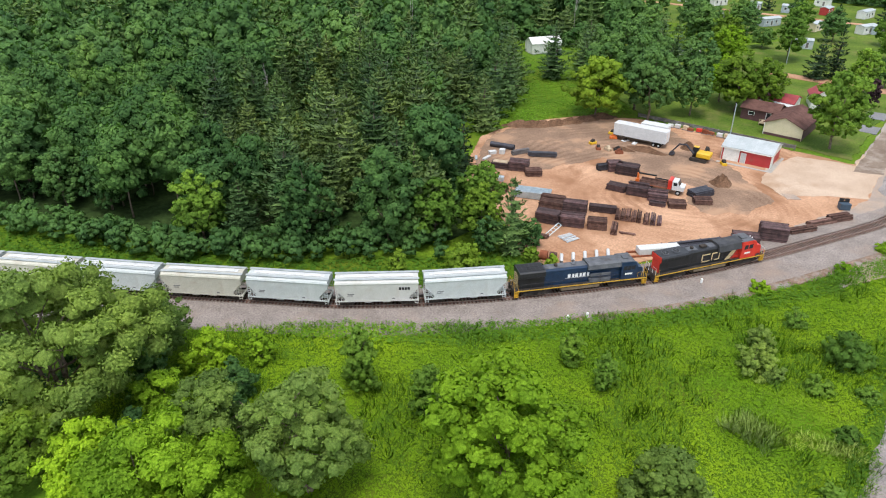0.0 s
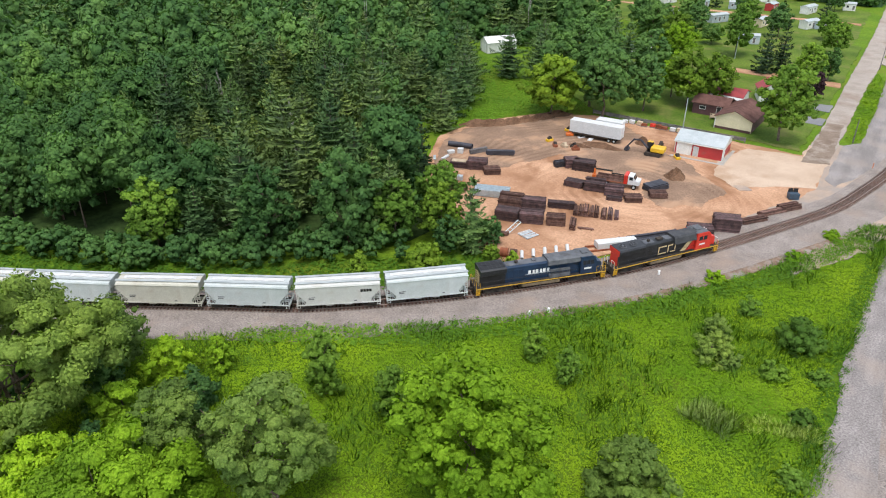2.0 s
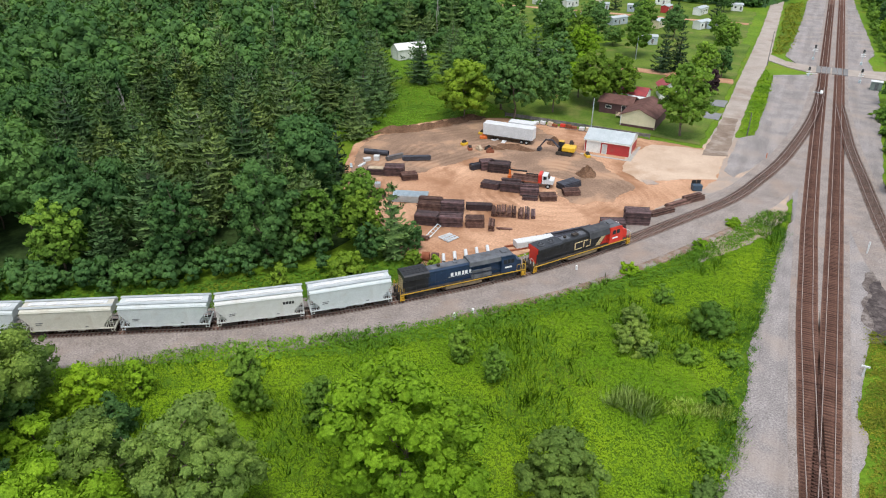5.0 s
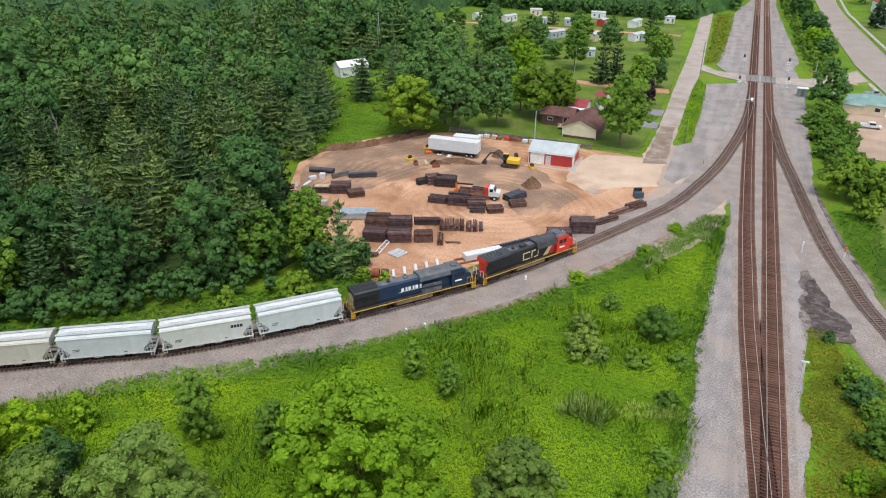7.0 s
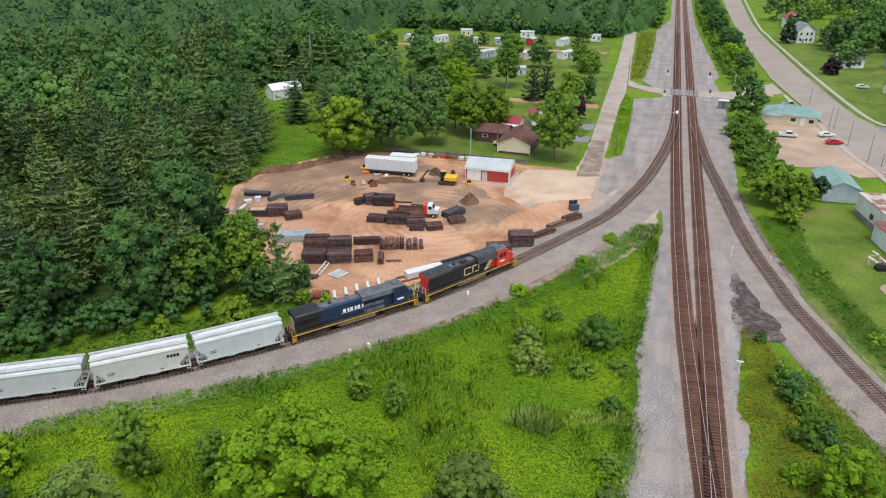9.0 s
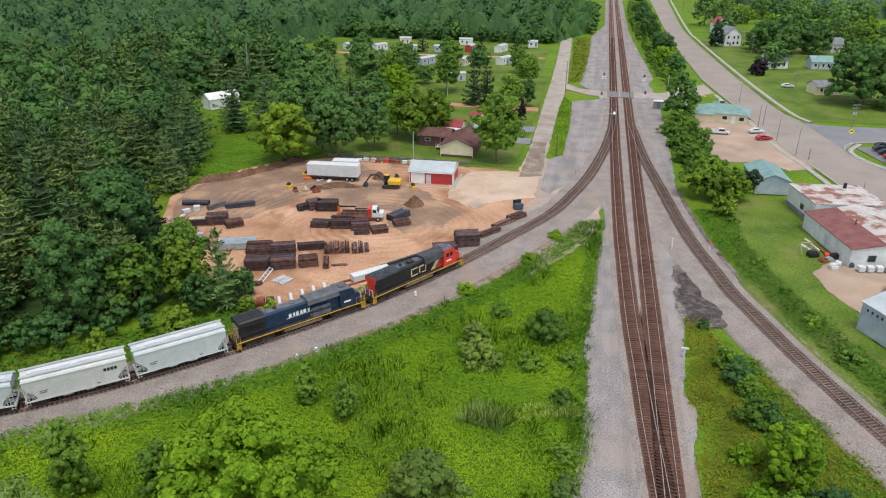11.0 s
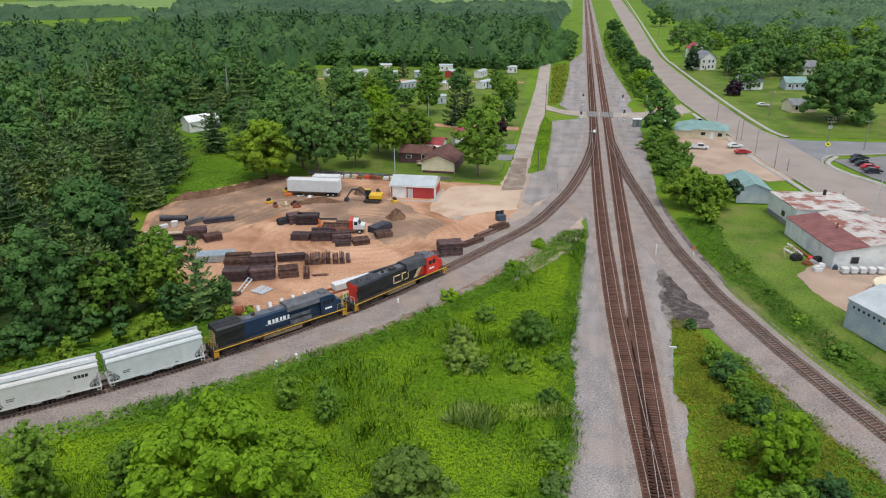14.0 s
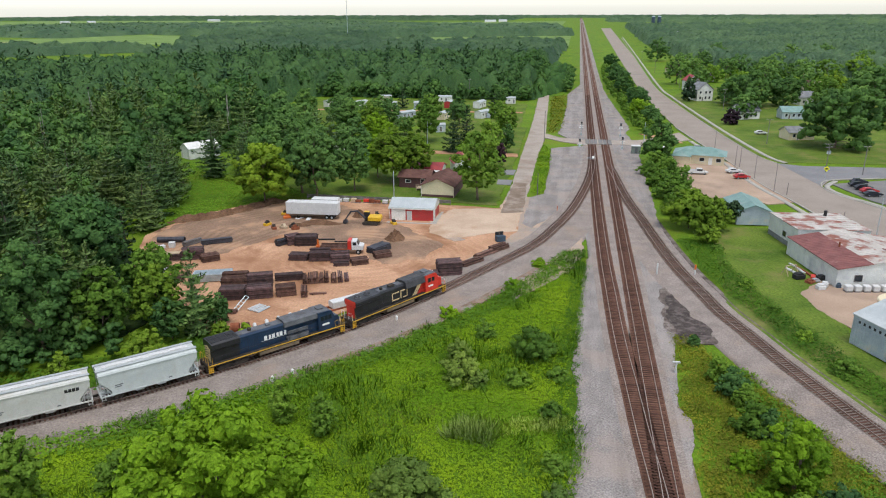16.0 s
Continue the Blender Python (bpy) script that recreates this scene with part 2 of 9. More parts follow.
M["rail"] = surface("rail", (0.20, 0.115, 0.085), (0.30, 0.185, 0.14), 2, 20, 0.6, 0.3)
M["rail_head"] = surface("rail_head", (0.46, 0.36, 0.31), (0.56, 0.46, 0.40), 0.5, 20, 0.45, 0.6)
M["siding_head"] = surface("siding_head", (0.36, 0.28, 0.24), (0.46, 0.38, 0.33), 0.5, 20, 0.45, 0.7)
M["timber_stack"] = surface("timber_stack", (0.040, 0.022, 0.022), (0.099, 0.055, 0.053), 1.2, 10, 0.8, bump=0.5, vary=0.45, grainy=(0.5, 1.6), island=0.5)
M["timber_brown"] = surface("timber_brown", (0.075, 0.04, 0.032), (0.15, 0.088, 0.07), 1.2, 10, 0.85, bump=0.5, vary=0.4, grainy=(0.5, 1.5), island=0.5)
M["steel_dark"] = surface("steel_dark", (0.035, 0.036, 0.045), (0.07, 0.07, 0.085), 1, 20, 0.5, 0.4, vary=0.3)
M["galvanised"] = surface("galvanised", (0.42, 0.50, 0.54), (0.56, 0.63, 0.66), 1, 20, 0.4, 0.5)


def finish(name, bm, material, smooth=False):
    me = bpy.data.meshes.new(name)
    bm.to_mesh(me)
    bm.free()
    me.materials.append(material)
    if smooth:
        me.shade_smooth()
    return me


def part(name, bm, material, parent, label="", smooth=False):
    me = bm if isinstance(bm, bpy.types.Mesh) else finish(name, bm, material, smooth)
    if isinstance(bm, bpy.types.Mesh) and not me.materials:
        me.materials.append(material)
    ob = new(name, me)
    ob.parent = parent
    return tagged(ob, label)


def thing(name, m, label, category, group=""):
    ob = new(name)
    ob.empty_display_size = 0.5
    ob.matrix_world = m
    return tagged(ob, label, category, group)


def setting(name, bm, material, label, category, smooth=False, kind="structure"):
    me = bm if isinstance(bm, bpy.types.Mesh) else finish(name, bm, material, smooth)
    if isinstance(bm, bpy.types.Mesh):
        me.materials.append(material)
    return tagged(new(name, me), label, category, kind=kind)


def mesh_np(name, verts, faces, normals=None):
    me = bpy.data.meshes.new(name)
    verts, faces = np.asarray(verts, np.float32), np.asarray(faces, np.int32)
    k = faces.shape[1]
    me.vertices.add(len(verts))
    me.vertices.foreach_set("co", verts.ravel())
    me.loops.add(faces.size)
    me.loops.foreach_set("vertex_index", faces.ravel())
    me.polygons.add(len(faces))
    me.polygons.foreach_set("loop_start", np.arange(len(faces), dtype=np.int32) * k)
    me.update(calc_edges=True)
    if normals is not None:
        me.polygons.foreach_set("use_smooth", np.ones(len(faces), bool))
        me.normals_split_custom_set_from_vertices(np.asarray(normals, np.float32))
    return me


def box(bm, x0, y0, z0, x1, y1, z1, bevel=0.0, m=None):
    made = bmesh.ops.create_cube(bm, size=1.0)["verts"]
    for v in made:
        v.co = Vector(((x0 + x1) / 2 + v.co.x * (x1 - x0), (y0 + y1) / 2 + v.co.y * (y1 - y0), (z0 + z1) / 2 + v.co.z * (z1 - z0)))
    if bevel:
        edges = list({e for v in made for e in v.link_edges})
        made = list({v for f in bmesh.ops.bevel(bm, geom=edges, offset=bevel, segments=1, affect="EDGES")["faces"] for v in f.verts} | {v for v in made if v.is_valid})
    if m is not None:
        bmesh.ops.transform(bm, matrix=m, verts=made)
    return made


def rod(bm, a, b, r0, r1=None, seg=8):
    a, b = Vector(a), Vector(b)
    m = (b - a).to_track_quat("Z", "Y").to_matrix().to_4x4()
    made = bmesh.ops.create_cone(bm, cap_ends=True, segments=seg, radius1=r0, radius2=r0 if r1 is None else r1, depth=(b - a).length)["verts"]
    bmesh.ops.transform(bm, matrix=Matrix.Translation((a + b) / 2) @ m, verts=made)
    return made


def prism(bm, outline, x0, x1, axis="x"):
    """An outline (pairs) drawn out along an axis from x0 to x1."""
    def put(u, p, q):
        return {"x": (u, p, q), "y": (p, u, q), "z": (p, q, u)}[axis]
    a = [bm.verts.new(put(x0, p, q)) for p, q in outline]
    b = [bm.verts.new(put(x1, p, q)) for p, q in outline]
    n = len(outline)
    made = [bm.faces.new(a), bm.faces.new(b)]
    made += [bm.faces.new((a[i], a[(i + 1) % n], b[(i + 1) % n], b[i])) for i in range(n)]
    bmesh.ops.recalc_face_normals(bm, faces=made)
    return a + b


def slab(outline, z0, z1):
    bm = bmesh.new()
    prism(bm, outline, z0, z1, "z")
    return bm


def inside(x, y, poly):
    hit, j = np.zeros(np.shape(x), bool), len(poly) - 1
    for i, (xi, yi) in enumerate(poly):
        xj, yj = poly[j]
        if yi != yj:
            hit ^= ((yi > y) != (yj > y)) & (x < (xj - xi) * (y - yi) / (yj - yi) + xi)
        j = i
    return hit


def spline(points, step):
    """A smooth line through points in the plan, as points every step metres, with its unit directions."""
    p = np.array(points, float)
    p = np.vstack([2 * p[0] - p[1], p, 2 * p[-1] - p[-2]])
    out = []
    for i in range(1, len(p) - 2):
        t = np.linspace(0, 1, 60, endpoint=False)[:, None]
        a, b, c, d = p[i - 1 : i + 3]
        out.append(0.5 * (2 * b + (c - a) * t + (2 * a - 5 * b + 4 * c - d) * t**2 + (3 * b - a - 3 * c + d) * t**3))
    q = np.vstack([*out, p[-2]])
    for _ in range(3):
        q[1:-1] = (q[:-2] + 2 * q[1:-1] + q[2:]) / 4
    far = np.r_[0, np.cumsum(np.linalg.norm(np.diff(q, axis=0), axis=1))]
    s = np.arange(0, far[-1], step)
    xy = np.stack([np.interp(s, far, q[:, 0]), np.interp(s, far, q[:, 1])], 1)
    d = np.gradient(xy, axis=0)
    return xy, d / np.linalg.norm(d, axis=1, keepdims=True)


def sweep(name, xy, d, profile):
    """A mesh swept along a plan line; profile: closed loop of (offset to the line's right, height)."""
    n, k = len(xy), len(profile)
    right = np.stack([d[:, 1], -d[:, 0]], 1)
    v = np.zeros((n, k, 3))
    for j, (o, z) in enumerate(profile):
        v[:, j, :2] = xy + right * o
        v[:, j, 2] = z
    a = np.arange(n - 1)[:, None] * k
    j = np.arange(k)[None]
    f = np.stack([a + j, a + (j + 1) % k, a + k + (j + 1) % k, a + k + j], -1).reshape(-1, 4)
    return mesh_np(name, v.reshape(-1, 3), f)

# ---- ground ----
def graded(lo, a, b, hi, fine, n):
    inner = np.arange(a, b, fine)
    left = a - np.geomspace(fine, a - lo, n)[::-1]
    right = b + np.geomspace(fine, hi - b, n)
    return np.r_[left, inner, right]


gx = graded(-6000, -130, 60, 6000, 1.5, 26)
gy = graded(-3000, 10, 190, 6000, 1.5, 26)
X, Y = np.meshgrid(gx, gy)
rough_z = np.array([[noise.noise((x * 0.09, y * 0.09, 0)) + 0.6 * noise.noise((x * 0.35, y * 0.35, 3)) for x in gx] for y in gy])
Z = -0.14 - 0.10 * np.clip(rough_z + 0.5, 0, 2)
Z[(np.abs(X) > 400) | (Y > 600)] = -0.14
idx = np.arange(X.size).reshape(X.shape)
quads = np.stack([idx[:-1, :-1], idx[:-1, 1:], idx[1:, 1:], idx[1:, :-1]], -1).reshape(-1, 4)
setting("ground", mesh_np("ground", np.stack([X, Y, Z], -1).reshape(-1, 3), quads), M["grass"], "green grassy ground reaching to the horizon", "ground", True)


def sheet(name, outline, z, material, label, category, depth=0.35, wobble=0.0, seed=0):
    """A laid surface with a thickness; wobble frays its outline."""
    pts = []
    n = len(outline)
    for i in range(n):
        a, b = Vector(outline[i]), Vector(outline[(i + 1) % n])
        k = max(1, min(120, int((b - a).length / 0.7))) if wobble else 1
        for j in range(k):
            p = a.lerp(b, j / k)
            if wobble:
                p = p + sum((Vector((noise.noise((p.x * w, p.y * w, seed)), noise.noise((p.x * w, p.y * w, seed + 9)))) * wobble * m for w, m in ((0.25, 0.75), (1.1, 0.3))), Vector((0, 0)))
            pts.append((p.x, p.y))
    bm = slab(pts, z - depth, z)
    bmesh.ops.triangulate(bm, faces=[f for f in bm.faces if len(f.verts) > 4])
    return setting(name, bm, material, label, category)


YARD = [(-104, 136), (-101, 151), (-93, 163), (-80, 171), (-43, 171.5), (-29, 171), (-28, 182), (-23, 182), (-22, 150), (-31, 130), (-41, 112), (-50, 98), (-57, 90), (-66, 91), (-72, 98), (-84, 108), (-92, 112), (-100, 126)]
sheet("yard_ground", YARD, 0.0, M["dirt"], "sandy pinkish-brown bare dirt yard", "ground", 0.4, 1.0)
sheet("gravel_pad", [(-44, 158), (-40, 168), (-29, 170), (-28, 181), (-23.5, 181), (-23, 152), (-29, 149.5), (-36, 143), (-42, 147)], 0.05, M["pale_gravel"], "pale gravel apron beside the red shed", "ground", 0.3, 1.2, 4)
sheet("parking_apron", [(-19.3, 254), (-7.3, 261), (-7.1, 220), (-9, 195), (-12.5, 178), (-17, 163), (-20, 155), (-22, 158), (-22, 183), (-18.5, 187), (-18.5, 226)], 0.035, M["gravel"], "worn grey gravel apron beside the track", "pavement", 0.3, 0.6, 5)
sheet("gravel_road", [(-36, 560), (-33, 443), (-29.5, 320), (-28.7, 245), (-28, 195), (-28.3, 178), (-22.8, 178), (-23.2, 238), (-22.2, 276), (-23.4, 314), (-27, 438), (-30, 560)], 0.06, M["road_gravel"], "pale gravel road running beside the tracks", "road", 0.3, 0.5, 6)
sheet("crossing_road", [(-24, 277), (-16, 268), (-9, 263.5), (6, 264.5), (13, 263), (22, 271), (32, 279), (30, 296), (21, 283), (13, 275.5), (6, 273.5), (-9, 273), (-17, 277), (-23, 286)], 0.075, M["road_gravel"], "short road crossing the railway tracks", "road", 0.3)
sheet("track_gravel", [(-11.5, 20), (-10.6, 61), (-9.5, 70), (-10, 90), (-8.7, 123), (-7.2, 142), (-9, 165), (-7.5, 190), (-7.5, 262), (-14, 276), (-17.5, 286), (-16.3, 325), (-15.6, 386), (-16, 425), (-9, 480), (-8, 3000), (5, 3000), (5, 460), (7, 400), (10.5, 324), (11.2, 305), (9, 292), (11, 262), (10.3, 225), (9.7, 194), (9.5, 179), (8.9, 166), (10.2, 147), (12, 131), (13, 120), (13, 108), (10.8, 102.5), (7, 104), (4.9, 101), (3.2, 82), (4.3, 77), (2.4, 66), (1.8, 20)], 0.0, M["gravel"], "grey crushed stone around the main tracks", "ground", 0.4, 0.7, 7)
sheet("soil_patch", [(4.8, 121), (6.6, 124), (8.6, 115), (11.6, 104.5), (10.6, 101), (5.6, 99.6), (4.4, 104), (4.2, 112)], 0.022, M["cinders"], "grey-brown cinders round the dark soil", "ground", 0.2, 1.4, 8)
sheet("soil_patch", [(5.6, 118), (6.6, 120), (8.2, 113), (10.6, 105), (9.8, 102.4), (6.0, 101.4), (5.4, 106), (5.0, 112)], 0.034, M["black_soil"], "black cinder soil patch between the tracks", "ground", 0.2, 1.3, 18)
HWY_L = [(43, 1880), (29.7, 776), (27, 486), (28, 373), (30.4, 310), (34, 277), (38.5, 240), (41.5, 209), (45.3, 189), (47.7, 174), (51.7, 149), (59, 116), (66, 90)]
HWY_R = [(66, 1880), (45.5, 778), (37.5, 487), (38.5, 420), (41.8, 355), (45.6, 294), (49.5, 252), (53, 239), (60, 236), (120, 240)]
HWY_R2 = [(120, 222), (78, 222), (62, 217), (57, 208), (58.5, 198), (64, 187), (72, 160), (80, 130), (90, 95)]
sheet("highway_surface", HWY_L + [(90, 95)] + HWY_R2[::-1][1:] + HWY_R[::-1], 0.02, M["highway"], "wide tan concrete highway through the town", "road", 0.3)
sheet("side_road", [(53.2, 239.3), (60, 236.3), (160, 242), (160, 224), (78, 222.4), (62, 217.5), (57.2, 209)], 0.03, M["side_road"], "grey asphalt side road", "road", 0.3)
sheet("lot_east", [(19, 222), (20, 236), (30, 246), (38.5, 239), (41.3, 209), (45, 189), (38, 186), (33, 192), (22, 190), (18.5, 196)], 0.0, M["lot_dirt"], "sandy gravel parking lot by the highway", "ground", 0.3, 0.6, 9)
sheet("work_yard", [(34, 131), (40, 133), (56, 124), (60, 100), (40, 100), (33.5, 108), (29.5, 117), (29, 124)], 0.0, M["lot_dirt"], "bare dirt work yard behind the buildings", "ground", 0.3, 1.0, 10)
sheet("car_park", [(61, 212), (78, 219.5), (110, 216), (110, 178), (70, 186), (65, 194)], 0.0, M["asphalt"], "grey car park beside the highway", "pavement", 0.3)
sheet("lawn_house", [(-80, 175), (-43, 175), (-30, 173), (-29.5, 195), (-30, 245), (-31, 300), (-70, 300), (-100, 240), (-92, 185)], -0.02, M["lawn"], "mown green lawn around the house", "lawn", 0.3, 1.0, 11)
sheet("lawn_works", [(18, 80), (13.5, 108), (17, 128), (20, 160), (25, 164), (34, 164), (33, 140), (35, 125), (31, 105), (40, 70), (30, 60)], -0.02, M["lawn"], "mown grass strip behind the works buildings", "lawn", 0.3, 0.8, 12)
sheet("lawn_town", [(46, 296), (50, 254), (56, 241.5), (170, 247), (200, 420), (60, 480), (42, 420), (43, 356)], -0.02, M["lawn"], "mown green lawns of the town lots", "lawn", 0.3, 0.5, 13)
sheet("lawn_trailer_park", [(-160, 300), (-34, 296), (-36, 378), (-60, 392), (-150, 384)], -0.1, M["lawn"], "mown green grass of the trailer park", "lawn", 0.3, 1.5, 14)
sheet("park_lane", [(-150, 338), (-36, 342), (-36, 346), (-150, 341.5)], 0.03, M["dirt"], "sandy lane through the trailer park", "road", 0.2, 0.6, 15)
sheet("park_lane", [(-72, 238), (-30, 236), (-30, 242), (-72, 243)], 0.03, M["dirt"], "sandy driveway behind the house", "road", 0.2, 0.6, 16)
sheet("field", [(-900, 1020), (-700, 930), (-640, 850), (-700, 790), (-1100, 860)], 0.3, M["field_yellow"], "yellow-green hay field beyond the woods", "field", 0.4, 0, 0)
sheet("field", [(-1000, 1000), (-850, 1320), (-600, 1250), (-560, 960), (-660, 950)], 0.2, M["field_green"], "green crop field beyond the woods", "field", 0.4)
sheet("field", [(-330, 980), (-24, 980), (-24, 1350), (-330, 1250)], 0.2, M["field_green"], "green crop field beside the railway", "field", 0.4)
sheet("field", [(-700, 2080), (-60, 1980), (-60, 2900), (-700, 2600)], 0.25, M["field_green"], "pale green crop field far off", "field", 0.4)
sheet("field", [(120, 2040), (720, 1940), (1000, 2400), (160, 2600)], 0.25, M["field_green"], "green crop field east of the highway", "field", 0.4)
sheet("field", [(-2400, 2100), (-1500, 1900), (-900, 2900), (-2400, 3400)], 0.25, M["field_green"], "pale green field far off", "field", 0.4)
sheet("field", [(500, 900), (620, 760), (900, 800), (950, 1000)], 0.3, M["field_yellow"], "yellow-green field beyond the town", "field", 0.4)

sheet("sand_patch", [(-9.6, 160), (-8.4, 158), (-8.4, 140), (-11, 128), (-16, 119), (-20.5, 112), (-20.6, 119.5), (-16, 130), (-11.6, 144)], 0.02, M["sandy_gravel"], "sandy patch between the tracks", "ground", 0.2, 1.0, 31)
sheet("sand_patch", [(-22, 150), (-19.5, 158), (-15.5, 166), (-14.5, 162), (-19, 152), (-21.5, 146)], 0.03, M["sandy_gravel"], "sandy strip beside the curved track", "ground", 0.2, 0.8, 32)

sheet("worn_road", [(-28.2, 166), (-27.6, 199), (-24.0, 199), (-22.6, 168)], 0.066, M["worn_gravel"], "brown worn stretch of the gravel road", "road", 0.2, 0.6, 33)
sheet("driveway", [(-33.6, 215), (-28.6, 216), (-28.6, 209), (-33.2, 209)], 0.03, M["side_road"], "short grey asphalt driveway off the gravel road", "road", 0.2, 0.3, 34)
sheet("driveway", [(-32.6, 202), (-28.4, 202), (-28.4, 196), (-32.4, 196)], 0.03, M["side_road"], "short grey asphalt driveway off the gravel road", "road", 0.2, 0.3, 35)
sheet("puddle_bed", [(-37.6, 144.4), (-35.4, 145.4), (-33.4, 144), (-35.4, 142.6)], 0.07, M["sandy_gravel"], "pale silt left by a dried puddle", "ground", 0.1, 0.8, 36)
sheet("sand_verge", [(-23.6, 183), (-20.6, 183), (-17.6, 167), (-18.8, 152), (-24, 137), (-30, 125.5), (-33, 128), (-26.4, 142), (-22.8, 152)], 0.008, M["sandy_gravel"], "sandy ground between the yard and the curved track", "ground", 0.3, 0.8, 38)
sheet("bare_patch", [(14, 291), (27, 283), (28.4, 272), (22.5, 276)], 0.05, M["dirt"], "bare reddish earth beside the crossing road", "ground", 0.2, 0.6, 37)

# ---- railway ----
MAIN = [(0, 18), (0, 4200)]
LEFT = [(-0.3, 40), (-0.72, 57), (-1.1, 65), (-1.75, 74), (-2.35, 85), (-3.2, 100), (-3.75, 118), (-4.3, 140), (-4.7, 184), (-4.75, 250), (-4.75, 600), (-4.75, 2000), (-4.75, 4200)]
WYE_W = [(-170, 12), (-148, 22), (-125.4, 33.8), (-103.5, 46.2), (-88, 55.8), (-76, 63.6), (-60.5, 78.2), (-45.4, 95.8), (-35.9, 110), (-26.6, 127), (-18.6, 143), (-14.2, 158), (-11.2, 171), (-8.7, 187), (-6.7, 204), (-5.4, 222), (-4.85, 245)]
WYE_E = [(0.05, 226), (0.9, 214), (2.7, 188), (5.3, 165), (7.6, 145), (9.5, 132), (11.6, 122), (13.5, 113), (15.9, 105.6), (18.3, 98), (20.6, 91.5), (25.6, 78.5), (32, 64), (40, 48)]
RAIL = [(-0.065, 0.10), (0.065, 0.10), (0.065, 0.13), (0.02, 0.15), (0.02, 0.225), (0.036, 0.24), (-0.036, 0.24), (-0.02, 0.225), (-0.02, 0.15), (-0.065, 0.13)]
HEAD = [(-0.036, 0.238), (0.036, 0.238), (0.034, 0.28), (-0.034, 0.28)]


def tie_mesh():
    bm = bmesh.new()
    box(bm, -1.3, -0.12, -0.06, 1.3, 0.12, 0.12)
    return finish("sleeper", bm, M["track_timber"])


TIE = tie_mesh()


def railway(name, line, label, bed, head, near, limit, side_r=3.2, side_l=3.2, skip=0.0):
    """A track: ballast bank, rails with worn heads, sleepers one by one near the camera and joined beyond."""
    xy, d = spline(line, 0.56)
    if skip:
        keep = np.arange(len(xy)) > skip
        xy, d = xy[keep], d[keep]
    lim = xy[:, 1] < 900
    coarse = np.r_[np.arange(len(xy))[lim][::3], np.arange(len(xy))[~lim][::60]]
    track = tagged(new(name, sweep(name, xy[coarse], d[coarse], [(-side_l, -0.4), (-side_l, -0.08), (-side_l + 0.9, 0.02), (-1.7, 0.06), (1.7, 0.06), (side_r - 0.9, 0.02), (side_r, -0.08), (side_r, -0.4)])), label, "railway track", kind="structure")
    track.data.materials.append(M["ballast"])
    part("track_bed", sweep("track_bed", xy[coarse], d[coarse], [(-1.55, 0.0), (-1.5, 0.075), (1.5, 0.075), (1.55, 0.0)]), M[bed], track, "stained ballast between the rails")
    for s in (-0.7525, 0.7525):
        rail = part("rail", sweep("rail", xy[coarse], d[coarse], [(s + o, z) for o, z in RAIL]), M["rail"], track)
        part("rail_head", sweep("rail_head", xy[coarse], d[coarse], [(s + o, z) for o, z in HEAD]), M[head], rail, "worn bright rail head")
    far_v, count = [], 0
    base = np.array([v.co[:] for v in TIE.vertices])
    fcs = np.array([p.vertices[:] for p in TIE.polygons])
    for (x, y), (dx, dy) in zip(xy, d):
        if y > limit:
            continue
        ang = math.atan2(dy, dx) - math.pi / 2 + rnd.gauss(0, 0.012)
        off = rnd.gauss(0, 0.04)
        if near[0] < y < near[1] and count < 290:
            ob = part("sleeper", TIE, None, track)
            ob.matrix_world = Matrix.Translation((x + dy * off, y - dx * off, 0)) @ Matrix.Rotation(ang, 4, "Z")
            count += 1
        else:
            c, s = math.cos(ang), math.sin(ang)
            far_v.append(np.stack([x + base[:, 0] * c - base[:, 1] * s, y + base[:, 0] * s + base[:, 1] * c, base[:, 2]], 1))
    if far_v:
        n = len(base)
        joined = mesh_np("sleepers", np.vstack(far_v), np.vstack([fcs + n * i for i in range(len(far_v))]))
        tagged(part("sleepers", joined, M["track_timber"], track), kind="stuff")
    return xy, d


railway("main_track", MAIN, "main railway track with brown sleepers on ballast", "track_bed", "rail_head", (45, 205), 420)
railway("left_main_track", LEFT, "second main track joining at a long turnout", "track_bed", "rail_head", (84, 240), 420)
wye_xy, wye_d = railway("curved_track", WYE_W, "curved connecting track on a broad grey ballast bank", "grey_bed", "siding_head", (40, 160), 400, 8.3, 5.0)
strip_xy, strip_d = spline([p for p in WYE_W if 60 < p[1] < 160], 1.5)
setting("brown_verge", sweep("brown_verge", strip_xy[20:-16], strip_d[20:-16], [(6.8, -0.3), (6.9, 0.0), (7.6, 0.06), (8.7, 0.0), (9.0, -0.3)]), M["dead_weeds"], "brown strip of dead weeds along the ballast foot", "ground")
railway("spur_track", WYE_E, "curved spur track on pale grey ballast", "grey_bed", "siding_head", (60, 200), 400, 6.6, 3.3)
verge_xy, verge_d = spline([p for p in WYE_E if 60 < p[1] < 190], 1.5)
setting("dark_verge", sweep("dark_verge", verge_xy, verge_d, [(-3.0, -0.3), (-3.1, -0.05), (-3.5, 0.0), (-4.1, -0.1), (-4.2, -0.3)]), M["cinders"], "dark strip of cinders along the spur's ballast", "ground")
bm = bmesh.new()
for x in (-6.35, -3.0, -1.55, 1.75):
    box(bm, x - 0.7 if x != -3.0 else x - 0.9, 263.6, 0.0, x + 0.7 if x != -3.0 else x + 0.2, 273.4, 0.27, 0.02)
for x in (-4.75, 0.0):
    box(bm, x - 0.66, 263.6, 0.0, x + 0.66, 273.4, 0.27, 0.02)
setting("crossing_panels", bm, M["asphalt"], "weathered grey panels of the level crossing", "road")

